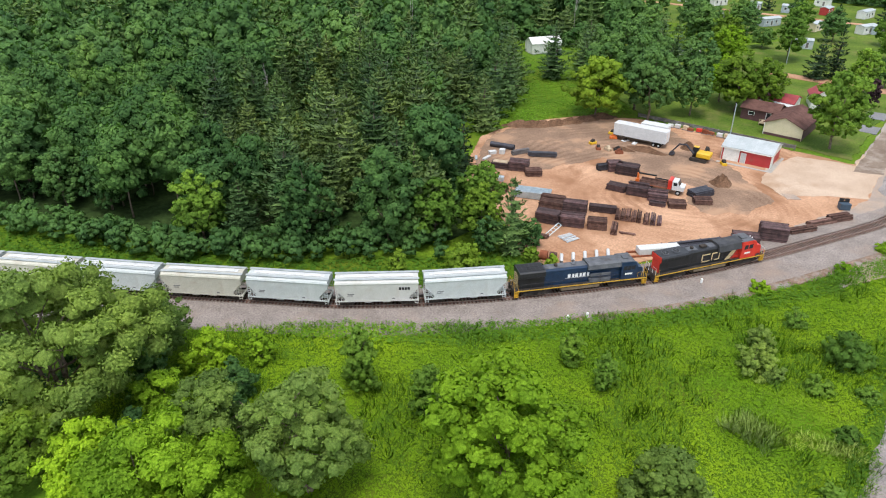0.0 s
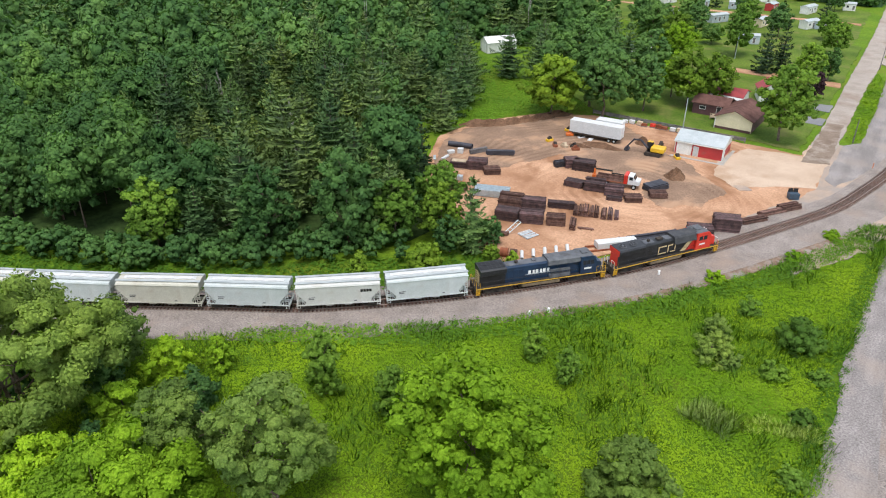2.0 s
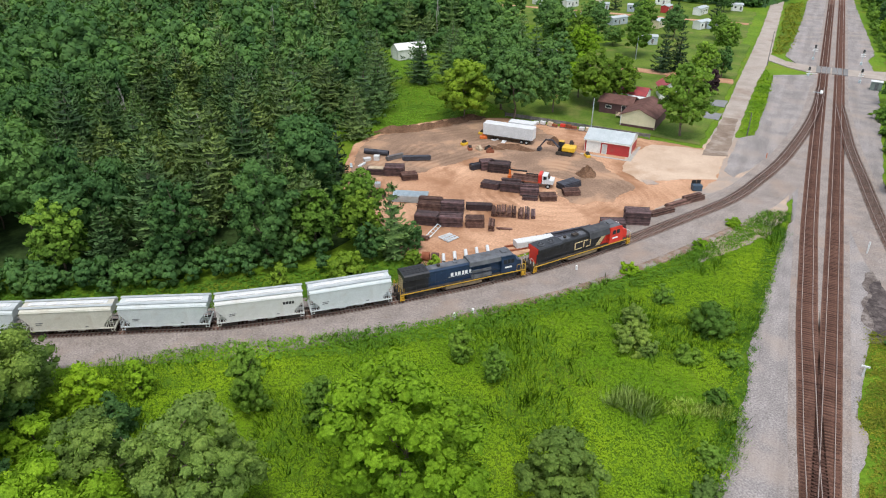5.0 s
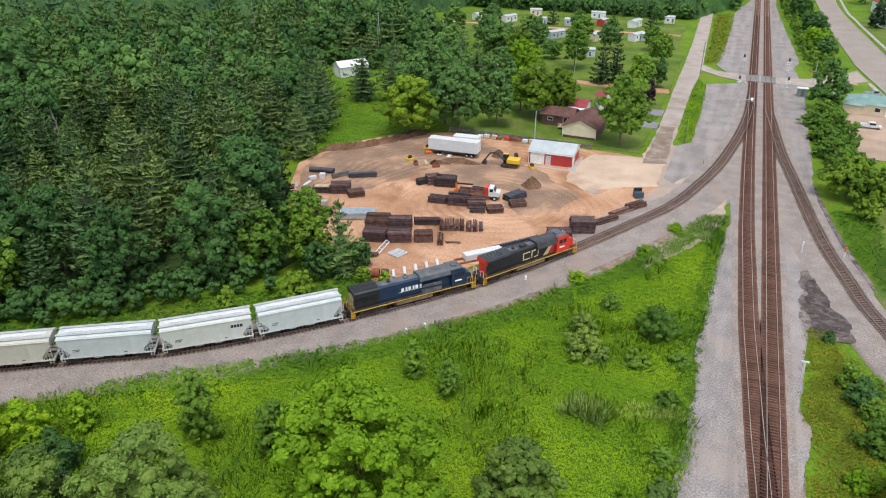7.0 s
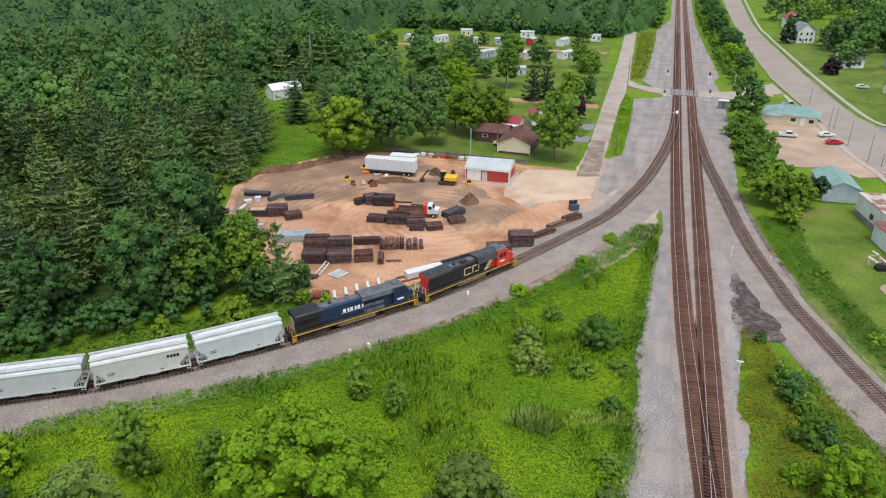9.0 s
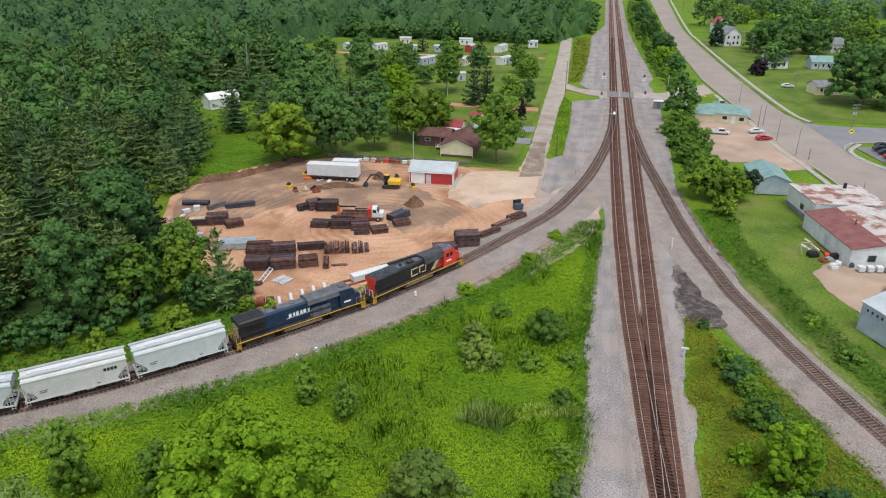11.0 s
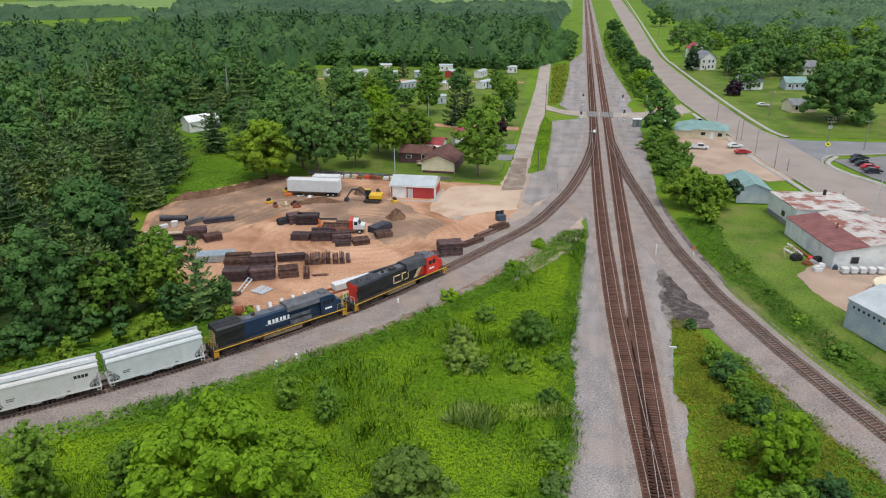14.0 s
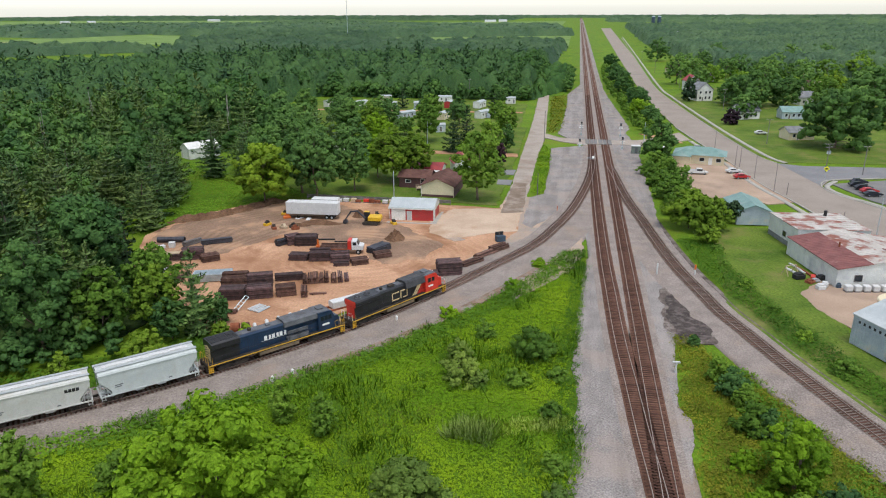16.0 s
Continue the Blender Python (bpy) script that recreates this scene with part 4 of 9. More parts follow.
# around the yard, the house and the trailer park
YT = "trees around the yard and house"
for i, (x, y, h, r, style, mat, lab) in enumerate([
    (-89, 165.5, 16, 8.0, "broad", "leaf_yellow", "bushy yellow-green tree at the yard's edge"),
    (-77, 171, 20.5, 6.6, "broad", "leaf_aspen", "tall green tree beside the yard"),
    (-83.5, 178, 20, 6.5, "broad", "leaf_aspen", "tall dark green tree beside the yard"),
    (-70, 182, 15, 5.5, "broad", "leaf_aspen", "green tree behind the trailers"),
    (-35.3, 178, 19.5, 7.0, "broad", "leaf_mid", "large rounded green maple beside the house"),
    (-38.5, 232, 13.5, 5.0, "broad", "leaf_mid", "green maple beside the gravel road"),
    (-62, 193, 15.5, 6.6, "broad", "leaf_yellow", "yellow-green ash tree on the lawn"),
    (-56, 197, 15, 5.5, "broad", "leaf_yellow", "yellow-green ash tree beside the house"),
    (-68, 199, 13, 4.5, "broad", "leaf_bright", "slim green ash tree on the lawn"),
    (-52.4, 241, 15, 3.8, "pine", "leaf_dark", "dark spruce behind the house"),
    (-48.3, 245, 15.7, 2.8, "pine", "leaf_dark", "dark spruce behind the house"),
    (-33.5, 218, 8.7, 1.9, "broad", "leaf_purple", "dark purple plum tree by the gravel road"),
    (-116, 191, 17.5, 5.5, "pine", "leaf_pine", "dark green pine at the meadow's edge"),
    (-108, 196, 17, 5.5, "pine", "leaf_pine", "dark green pine at the meadow's edge"),
    (-99, 190, 17, 6.5, "broad", "leaf_aspen", "dark green tree behind the yard"),
    (-112, 206, 18, 6, "pine", "leaf_pine", "dark green pine behind the yard"),
    (-100, 208, 19, 6.5, "broad", "leaf_aspen", "dark green tree behind the yard"),
    (-90, 200, 19, 6.5, "broad", "leaf_aspen", "dark green tree behind the yard"),
    (-88, 216, 18, 5.5, "pine", "leaf_pine", "tall pine behind the yard"),
    (-78, 208, 17, 6, "broad", "leaf_aspen", "green tree behind the yard"),
    (-97, 228, 17, 6, "pine", "leaf_pine", "tall pine behind the yard"),
    (-77, 232, 15, 5.5, "broad", "leaf_bright", "light green tree behind the yard"),
    (-83, 246, 16, 6, "broad", "leaf_yellow", "yellow-green tree by the trailer park"),
    (-108, 244, 16, 6.5, "broad", "leaf_aspen", "green tree by the trailer park"),
    (-96, 262, 17, 7, "broad", "leaf_aspen", "large green tree by the trailer park"),
    (-85.5, 281, 13.5, 4.6, "broad", "leaf_aspen", "green tree in the trailer park"),
    (-65.3, 259.5, 16.5, 5.9, "broad", "leaf_mid", "large round light green tree in the trailer park"),
    (-114.3, 308, 9.5, 5.2, "broad", "leaf_aspen", "round green tree in the trailer park"),
    (-101, 274, 8.5, 5.4, "broad", "leaf_yellow", "yellow-green tree in the trailer park"),
    (-37.7, 280, 12.1, 5.3, "broad", "leaf_mid", "green tree beside the gravel road"),
    (-34.1, 243, 10.6, 3.2, "broad", "leaf_oak", "green tree beside the gravel road"),
    (-64.2, 328, 9.6, 2.8, "pine", "leaf_dark", "blue-green spruce in the trailer park"),
    (-50.2, 347, 8.5, 3, "pine", "leaf_dark", "blue-green spruce in the trailer park"),
    (-97, 352, 9.5, 2.8, "pine", "leaf_dark", "blue-green spruce in the trailer park"),
    (-77.4, 273.5, 8, 4.2, "broad", "leaf_aspen", "green tree in the trailer park"),
    (-50, 372, 9, 4, "broad", "leaf_aspen", "green tree in the trailer park"),
    (-106, 139, 15, 4.6, "pine", "leaf_pine_warm", "grey-green pine at the clearing's edge"),
    (-109.5, 149, 18, 5.2, "pine", "leaf_pine", "tall dark pine at the clearing's edge"),
    (-112.5, 160, 19, 5.4, "pine", "leaf_pine", "tall dark pine at the clearing's edge"),
    (-118, 170, 18, 5.4, "pine", "leaf_pine_warm", "grey-green pine at the clearing's edge"),
    (-124, 180, 18, 5.4, "pine", "leaf_pine", "tall dark pine at the clearing's edge"),
    (-133, 190, 17, 5.2, "pine", "leaf_pine", "tall dark pine at the clearing's edge"),
    (-60, 300, 12, 5, "broad", "leaf_aspen", "green tree in the trailer park"),
    (-73, 304, 13, 5.4, "broad", "leaf_mid", "light green tree in the trailer park"),
    (-93, 298, 13, 5.8, "broad", "leaf_aspen", "green tree in the trailer park"),
    (-109, 288, 14, 6, "broad", "leaf_aspen", "large green tree by the trailer park"),
    (-120, 327, 12, 5.5, "broad", "leaf_aspen", "green tree in the trailer park"),
    (-44, 305, 11, 4, "broad", "leaf_mid", "green tree beside the gravel road"),
    (-81, 336, 10, 4, "broad", "leaf_aspen", "green tree in the trailer park"),
    (-130, 306, 14, 6, "broad", "leaf_aspen", "large green tree by the trailer park"),
]):
    plant_tree("pine_tree" if style == "pine" else "tree", x, y, h, r, style, mat, lab, per=24 if style == "broad" else 22, size=0.30, seed=200 + i, group=YT, n=40, base=0.06, spread=0.28)
TT = "trees of the town"
for i, (x, y, h, r, mat) in enumerate([(80, 271, 23, 14.5, "leaf_oak"), (74, 383, 17.5, 13, "leaf_oak"), (54.6, 322, 6.5, 4, "leaf_purple"), (53, 494, 21, 9.5, "leaf_oak"), (77, 512, 13, 9, "leaf_mid"), (104, 560, 16, 12, "leaf_oak"), (122, 556, 15, 11, "leaf_oak"), (95, 417, 13, 8.5, "leaf_oak"), (132, 506, 18, 11, "leaf_oak"), (149, 512, 17, 10, "leaf_mid"), (130, 378, 21, 14, "leaf_oak"), (112, 350, 15, 8, "leaf_oak"), (205, 608, 17, 12, "leaf_oak"), (224, 600, 16, 10, "leaf_oak"), (62, 713, 22, 13, "leaf_oak"), (73, 600, 15, 9, "leaf_oak"), (121, 752, 16, 11, "leaf_oak"), (166, 658, 17, 14, "leaf_oak"), (219, 749, 16, 14, "leaf_oak"), (126, 424, 15, 9, "leaf_yellow"), (63, 340, 12, 7, "leaf_oak"), (48, 402, 12, 4, "leaf_dark"), (57, 440, 13, 6, "leaf_oak"), (160, 420, 19, 12, "leaf_oak"), (176, 480, 18, 11, "leaf_oak"), (104, 250, 13, 7, "leaf_oak"), (90, 470, 14, 8, "leaf_oak"), (185, 560, 16, 11, "leaf_mid"), (60, 560, 12, 6, "leaf_dark"), (92, 640, 14, 9, "leaf_oak"), (140, 610, 15, 10, "leaf_oak"), (118, 322, 15, 8, "leaf_oak"), (146, 338, 17, 10, "leaf_mid"), (98, 352, 12, 6, "leaf_oak"), (160, 372, 17, 11, "leaf_oak"), (116, 410, 14, 8, "leaf_mid"), (76, 430, 13, 7, "leaf_oak"), (64, 470, 14, 7, "leaf_oak"), (120, 460, 15, 9, "leaf_oak"), (92, 388, 16, 9, "leaf_oak"), (108, 372, 17, 9, "leaf_mid"), (134, 402, 18, 11, "leaf_oak"), (150, 444, 18, 11, "leaf_oak"), (104, 480, 16, 9, "leaf_oak"), (84, 452, 14, 8, "leaf_mid"), (118, 512, 17, 10, "leaf_oak"), (72, 548, 15, 8, "leaf_oak"), (165, 398, 18, 12, "leaf_oak"), (92, 540, 15, 9, "leaf_oak"), (66, 395, 12, 6, "leaf_oak"), (140, 355, 17, 10, "leaf_oak"), (170, 340, 17, 11, "leaf_mid")]):
    plant_tree("tree", x, y, h, r, "broad", "leaf_aspen" if mat == "leaf_oak" else mat, "broad dark green shade tree in the town" if mat == "leaf_oak" else "shade tree of another leaf colour in the town", per=8.0 if y < 400 else 2.8, size=0.5 if y < 400 else 0.7, seed=260 + i, group=TT, n=34, base=-0.1, spread=0.26, tufts=5 if y < 400 else 3)
for i, (x, y, h, r) in enumerate([(-77.6, 73.8, 4.8, 1.6), (-70.4, 81.6, 4.8, 2.8), (-63, 90.5, 2.6, 1.4), (-58.5, 89.6, 2.8, 1.2)]):
    plant_tree("shrub", x, y, h, r, "broad", "leaf_yellow", "bright yellow-green shrub beside the curved track", "bush", per=26, size=0.24, seed=300 + i, group="shrubs at the wood's edge", n=16, base=-0.3, spread=0.4)

for i, (x, y, h, r, style, mat, lab) in enumerate([(-80, 86.5, 12, 4.6, "broad", "leaf_mid", "light green tree at the wood's edge"), (-73.5, 91, 11, 4.2, "broad", "leaf_yellow", "yellow-green tree at the wood's edge"), (-77, 96, 13, 4.8, "broad", "leaf_mid", "light green tree at the wood's edge"), (-67.0, 90.5, 14.5, 2.9, "pine", "leaf_pine", "slender spruce at the yard's edge"), (-70, 88.5, 7, 3, "broad", "leaf_oak", "bushy green tree at the yard's edge"), (-66.0, 94.5, 5.0, 2.6, "broad", "leaf_oak", "bushy green tree at the yard's edge"), (-93, 112.5, 14, 2.2, "pine", "leaf_dark", "thin half-bare spruce at the yard's edge"), (-86, 81, 17, 6.5, "broad", "leaf_oak", "large green oak at the wood's edge"), (-96, 72, 16, 5.5, "broad", "leaf_oak", "green oak at the wood's edge"), (-112, 62, 13, 5, "broad", "leaf_mid", "light green tree at the wood's edge"), (-152.5, 52.2, 12, 4.4, "broad", "leaf_oak", "bushy green tree inside the wood's edge"), (-143.6, 54.3, 13, 4.4, "broad", "leaf_aspen", "bushy green tree inside the wood's edge"), (-135.6, 58.8, 14, 4.4, "broad", "leaf_oak", "bushy green tree inside the wood's edge"), (-157.2, 59.1, 12, 4.4, "broad", "leaf_aspen", "bushy green tree inside the wood's edge"), (-146.8, 61.8, 13, 4.4, "broad", "leaf_oak", "bushy green tree inside the wood's edge")]):
    plant_tree("pine_tree" if style == "pine" else "tree", x, y, h, r, style, mat, lab, per=38, size=0.25, seed=330 + i, group="trees at the wood's edge", n=36, base=-0.02, spread=0.28)
for i, (x, y, h) in enumerate([(-118, 76, 13), (-128, 130, 19), (-150, 110, 18), (-122, 105, 17), (-170, 190, 21), (-108, 92, 12), (-190, 240, 22), (-140, 250, 20)]):
    gg = np.random.default_rng(700 + i)
    t = thing("dead_tree", pose(x, y, 0), "bare grey dead tree in the wood", "tree", "dead trees")
    part("trunk", trunk_mesh(gg, h, broad_clumps(gg, h, 2.2, 0.3, 12, 0.3, 0.5), 0.16, limbs=9, mat="bark_pale"), None, t)

# ---- the wood west of the yard ----
WOOD = [(-420, -60), (-190, 14), (-150, 43), (-127, 53), (-108, 62), (-91, 76), (-78, 88), (-77, 94), (-92, 108), (-109, 127), (-114, 140), (-118, 158), (-129, 182), (-150, 206), (-158, 228), (-132, 236), (-122, 252), (-124, 280), (-158, 298), (-168, 345), (-156, 396), (-36, 396), (-36, 640), (-300, 640), (-400, 500), (-560, 430), (-800, 300)]
FAR_WOODS = [
    [(-34, 400), (-19, 440), (-17, 560), (-34, 560)],
    [(-24, 1370), (-24, 1440), (-420, 1490), (-850, 1350), (-800, 1325), (-330, 1260)],
    [(-36, 640), (-28, 970), (-340, 975), (-345, 1250), (-555, 1250), (-560, 955), (-480, 800), (-420, 640)],
    [(-820, 300), (-650, 640), (-500, 800), (-690, 770), (-1100, 840), (-1500, 500)],
    [(105, 600), (80, 900), (85, 1250), (300, 1280), (520, 900), (360, 640), (250, 560), (165, 560)],
    [(190, 260), (330, 300), (620, 740), (370, 640), (200, 430)],
    [(-1400, 1500), (-430, 1500), (-60, 1480), (-60, 1950), (-700, 2050), (-1400, 1960)],
    [(90, 1300), (480, 1100), (900, 1100), (900, 1500), (700, 1900), (110, 2000)],
    [(-1500, 1350), (-900, 1150), (-880, 1400), (-600, 1750), (-1450, 1900)],
    [(-300, 3100), (-2900, 3000), (-2900, 3500), (-300, 3700)],
    [(-900, 2100), (-440, 1600), (-720, 2700), (-1100, 2500)],
    [(100, 2700), (1900, 2300), (2200, 2700), (100, 3200)],
    [(620, 1050), (1000, 900), (1500, 1500), (1100, 2000), (750, 1300)],
    [(-3000, 3900), (-3000, 4200), (3000, 4200), (3000, 3900)],
]


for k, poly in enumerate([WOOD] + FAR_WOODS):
    sheet("forest_floor", poly, -0.06 + 0.004 * k, M["forest_floor"], "dark soil and undergrowth under the woods, tree shade included in the colour", "ground", 0.3)


def scatter(poly, step, g, jit=0.42):
    a = np.array(poly)
    x0, y0, x1, y1 = *a.min(0), *a.max(0)
    xs, ys = np.meshgrid(np.arange(x0, x1, step), np.arange(y0, y1, step * 0.87))
    xs = xs + (np.arange(xs.shape[0])[:, None] % 2) * step / 2
    x, y = (xs + g.normal(0, jit * step * 0.6, xs.shape)).ravel(), (ys + g.normal(0, jit * step * 0.6, ys.shape)).ravel()
    ang = np.degrees(np.arctan2(-(x + 12), np.maximum(y, 0.01)))
    ok = inside(x, y, poly) & (ang < 76) & (ang > -27) & (y > 0)
    return np.stack([x, y], 1)[ok]


def rim(pts, poly):
    """How far points lie from a polygon's outline."""
    a = np.array(poly)
    b = np.roll(a, -1, 0) - a
    w = pts[:, None] - a[None]
    u = np.clip((w * b).sum(2) / (b * b).sum(1), 0, 1)
    return np.linalg.norm(w - u[..., None] * b, axis=2).min(1)


def wood_spots(step, lo, hi, g):
    p = scatter(WOOD, step, g, 0.5)
    far = np.hypot(p[:, 0] + 12, p[:, 1])
    p = p[(rim(p, WOOD) > 2.4) & (far >= lo) & (far < hi)]
    p = p[np.argsort(np.hypot(p[:, 0] + 12, p[:, 1]))]
    pine = np.array([noise.noise((x * 0.02, y * 0.02, 4.2)) + 0.28 * rnd.gauss(0, 1) > -0.02 - 0.3 * (-160 < x < -92 and 84 < y < 215) + 0.5 * (x + 12 < -1.62 * y + 22) + 0.12 * (y > 230) for x, y in p])
    return p, pine


NEAR_WOOD, MID_WOOD = 205, 330
g = np.random.default_rng(5)
spots, is_pine = wood_spots(9.0, 0, NEAR_WOOD, g)
kinds = []
for k in range(10):
    gg = np.random.default_rng(900 + k)
    if k >= 5:
        h, r = (18.5, 5.4) if k % 2 else (16.0, 5.0)
        crown = pine_mesh(gg, h, r, "leaf_pine_warm" if k in (5, 8) else "leaf_pine", base=0.12, gap=1.0, boughs=8, per=25, size=0.46)
        cl = pine_clumps(gg, h, r, 0.1, 6, 4)
    else:
        h, r = 15.5 + 1.8 * (k % 3), 5.2 + 0.7 * (k % 2)
        cl = broad_clumps(gg, h, r, 0.16, 40, 0.25, 0.35)
        crown = crown_mesh(cl, gg, 30, 0.34, ("leaf_oak", "leaf_oak", "leaf_aspen", "leaf_oak", "leaf_aspen")[k], 0, ragged=0.3, core=0.8)
    kinds.append((trunk_mesh(gg, h * 0.9, cl, 0.2, limbs=5), crown))
for i, (x, y) in enumerate(spots):
    k = int(rnd.choice([5, 6, 7, 8, 9]) if is_pine[i] else rnd.choice([0, 1, 3, 0, 1, 2, 4]))
    s = rnd.uniform(0.68, 1.2)
    t = thing("pine_tree" if k >= 5 else "tree", pose(x, y, -0.14, 0, 0, rnd.uniform(0, 360)), "dark green pine in the dense wood" if k >= 5 else "leafy green tree in the dense wood", "tree", "trees of the wood")
    t.scale = (s * rnd.uniform(0.84, 1.08), s * rnd.uniform(0.84, 1.08), s)
    part("trunk", kinds[k][0], None, t)
    part("crown", kinds[k][1], None, t)


def joined_wood(name, pts, pines, label, per, size, scale, mat, g, clumps=12, above=0.0):
    """A far wood as one mesh of leaf faces; each tree a turned and scaled copy of a few patterns."""
    pats = []
    for k in range(4):
        if pines:
            pats.append(pine_leaves(g, 17.5, 5.2, above + 0.05, 1.5, 6, per, size))
            continue
        cl = broad_clumps(g, 15.5, 5.4, -0.04, clumps, 0.34 if clumps > 12 else 0.5 if clumps > 8 else 0.68, 0.35)
        cl = [(c, r) for c, r in cl if c[2] > 16 * above]
        pats.append(leaves(g, cl, per, size, core=0.8))
    V, N, Fc, k = [], [], [], 0
    for x, y in pts:
        v, f, nv = pats[int(g.integers(4))]
        a, s = g.random() * 6.28, scale * (0.7 + 0.5 * g.random())
        turn = np.array(Matrix.Rotation(a, 3, "Z"))
        w = v @ turn.T * s * (1, 1, 0.85 + 0.3 * g.random())
        V.append(w + (x, y, 0))
        N.append(nv @ turn.T)
        Fc.append(f + k)
        k += len(v)
    setting(name, mesh_np(name, np.vstack(V), np.vstack(Fc), np.vstack(N)), M[mat], label, "trees", kind="stuff")


def canopy(name, poly, cell, crown, high, mat, label, seed, loose=0.0, beyond=0.0):
    """A far wood's closed canopy: a sheet of rounded crowns that falls to the ground at its rim."""
    g = np.random.default_rng(seed)
    a = np.array(poly)
    xs, ys = np.arange(a[:, 0].min() - cell, a[:, 0].max() + 2 * cell, cell), np.arange(a[:, 1].min() - cell, a[:, 1].max() + 2 * cell, cell)
    X, Y = np.meshgrid(xs, ys)
    X, Y = X + g.normal(0, cell * 0.22, X.shape), Y + g.normal(0, cell * 0.22, Y.shape)
    top = np.zeros(X.shape)
    ix, iy = np.floor(X / crown).astype(int), np.floor(Y / crown).astype(int)
    for dx in (-1, 0, 1):
        for dy in (-1, 0, 1):
            cx, cy = ix + dx, iy + dy
            rnd1, rnd2, rnd3 = (np.modf(np.abs(np.sin(cx * p + cy * q + seed) * 43758.5))[0] for p, q in ((12.99, 78.2), (39.3, 11.1), (73.1, 52.2)))
            d = np.hypot(X - (cx + 0.2 + 0.6 * rnd1) * crown, Y - (cy + 0.2 + 0.6 * rnd2) * crown) / (crown * (0.44 + 0.24 * rnd3))
            top = np.maximum(top, (0.5 + 0.5 * rnd3) * high * np.sqrt(np.clip(1 - 0.9 * d * d, 0.04, 1)))
    ok = inside(X, Y, poly) & (np.hypot(X + 12, Y) >= beyond) & (X < 0.45 * Y) & (X > -4.2 * Y)
    Z = np.where(ok, top + g.normal(0, 0.045 * high, X.shape), -0.6)
    idx = np.arange(X.size).reshape(X.shape)
    q = np.stack([idx[:-1, :-1], idx[:-1, 1:], idx[1:, 1:], idx[1:, :-1]], -1).reshape(-1, 4)
    q = q[ok.ravel()[q].any(1)]
    V = np.stack([X, Y, Z], -1).reshape(-1, 3)
    nz = np.stack([-np.gradient(Z, axis=1) / cell, -np.gradient(Z, axis=0) / cell, np.ones(Z.shape)], -1).reshape(-1, 3)
    nz /= np.linalg.norm(nz, axis=1, keepdims=True)
    f = tri(q)
    used = np.unique(f)
    V, nz, f = V[used], nz[used], np.searchsorted(used, f)
    if loose:
        at = f[g.integers(0, len(f), int(len(f) * loose))]
        w = g.dirichlet((1, 1, 1), len(at))[..., None]
        p, n = (V[at] * w).sum(1), (nz[at] * w).sum(1)
        p = p + n * g.uniform(0, 0.06 * crown, (len(p), 1))
        d = n + 0.6 * g.normal(size=n.shape)
        t = np.cross(d, g.normal(size=n.shape))
        t /= np.linalg.norm(t, axis=1, keepdims=True)
        b = np.cross(d / np.linalg.norm(d, axis=1, keepdims=True), t)
        s = (0.075 * crown * g.uniform(0.6, 1.4, len(p)))[:, None]
        f = np.vstack([f, tri(np.arange(4 * len(p)).reshape(-1, 4)) + len(V)])
        V = np.vstack([V, np.stack([p - t * s, p - b * s * 0.7, p + t * s, p + b * s * 0.7], 1).reshape(-1, 3)])
        nz = np.vstack([nz, np.repeat(n, 4, 0)])
    nz /= np.linalg.norm(nz, axis=1, keepdims=True)
    setting(name, mesh_np(name, V, f, nz), M[mat], label, "trees", kind="stuff")


mid_p, mid_k = wood_spots(8.8, NEAR_WOOD, MID_WOOD, g)
far_p, far_k = wood_spots(9.8, MID_WOOD, 900, g)
pick = g.random(len(mid_p))
joined_wood("wood_broadleaf", mid_p[~mid_k & (pick < 0.6)], False, "dense green broadleaf wood", 8, 0.56, 1.1, "leaf_oak", g, 18, 0.08)
joined_wood("wood_broadleaf", mid_p[~mid_k & (pick >= 0.6)], False, "lighter green broadleaf trees in the wood", 8, 0.56, 1.05, "leaf_aspen", g, 18, 0.08)
joined_wood("wood_pine", mid_p[mid_k & (pick < 0.6)], True, "dense dark green pine wood", 10, 0.75, 1.05, "leaf_pine", g, above=0.2)
joined_wood("wood_pine", mid_p[mid_k & (pick >= 0.6)], True, "yellowish green pines in the wood", 10, 0.75, 1.05, "leaf_pine_warm", g, above=0.2)
canopy("far_wood", WOOD, 2.1, 9.0, 16.0, "leaf_far_hazed", "green woods in the distance", 40, 1.0, MID_WOOD)
border = (rim(far_p, WOOD) < 13) & (far_p[:, 0] > -190) & (far_p[:, 1] < 600)
joined_wood("wood_broadleaf", far_p[border], False, "green trees along the far wood's edge", 5, 0.75, 1.05, "leaf_oak", g, 16, 0.0)
joined_wood("far_wood_pine", far_p[far_k & (g.random(len(far_p)) < 0.45)], True, "dark pines rising from the far woods", 3, 1.1, 1.0, "leaf_far_pine_hazed", g, above=0.5)
for k, poly in enumerate(FAR_WOODS):
    far = np.hypot(*np.mean(poly, 0))
    if k == 0:
        canopy("far_wood", poly, 1.7, 7.5, 11.0, "leaf_oak", "trees between the gravel road and the railway", 49, 0.8)
        continue
    canopy("distant_wood", poly, 3.3 if far < 900 else 5.0 if far < 1600 else 10.0, 9.5 if far < 900 else 14.0 if far < 1600 else 26.0, 15.0, "leaf_distant_hazed", "distant woods beyond the town and yard" if far < 1600 else "distant woods towards the horizon", 50 + k, 0.6)
edge = np.vstack([spline([(-190, 12), (-150, 40), (-127, 50.5), (-108, 59), (-90, 73), (-77, 85)], 1.7)[0], spline([(-79, 95), (-93, 109), (-110, 128), (-115, 141), (-119, 159), (-130, 183), (-150, 206)], 1.9)[0]])
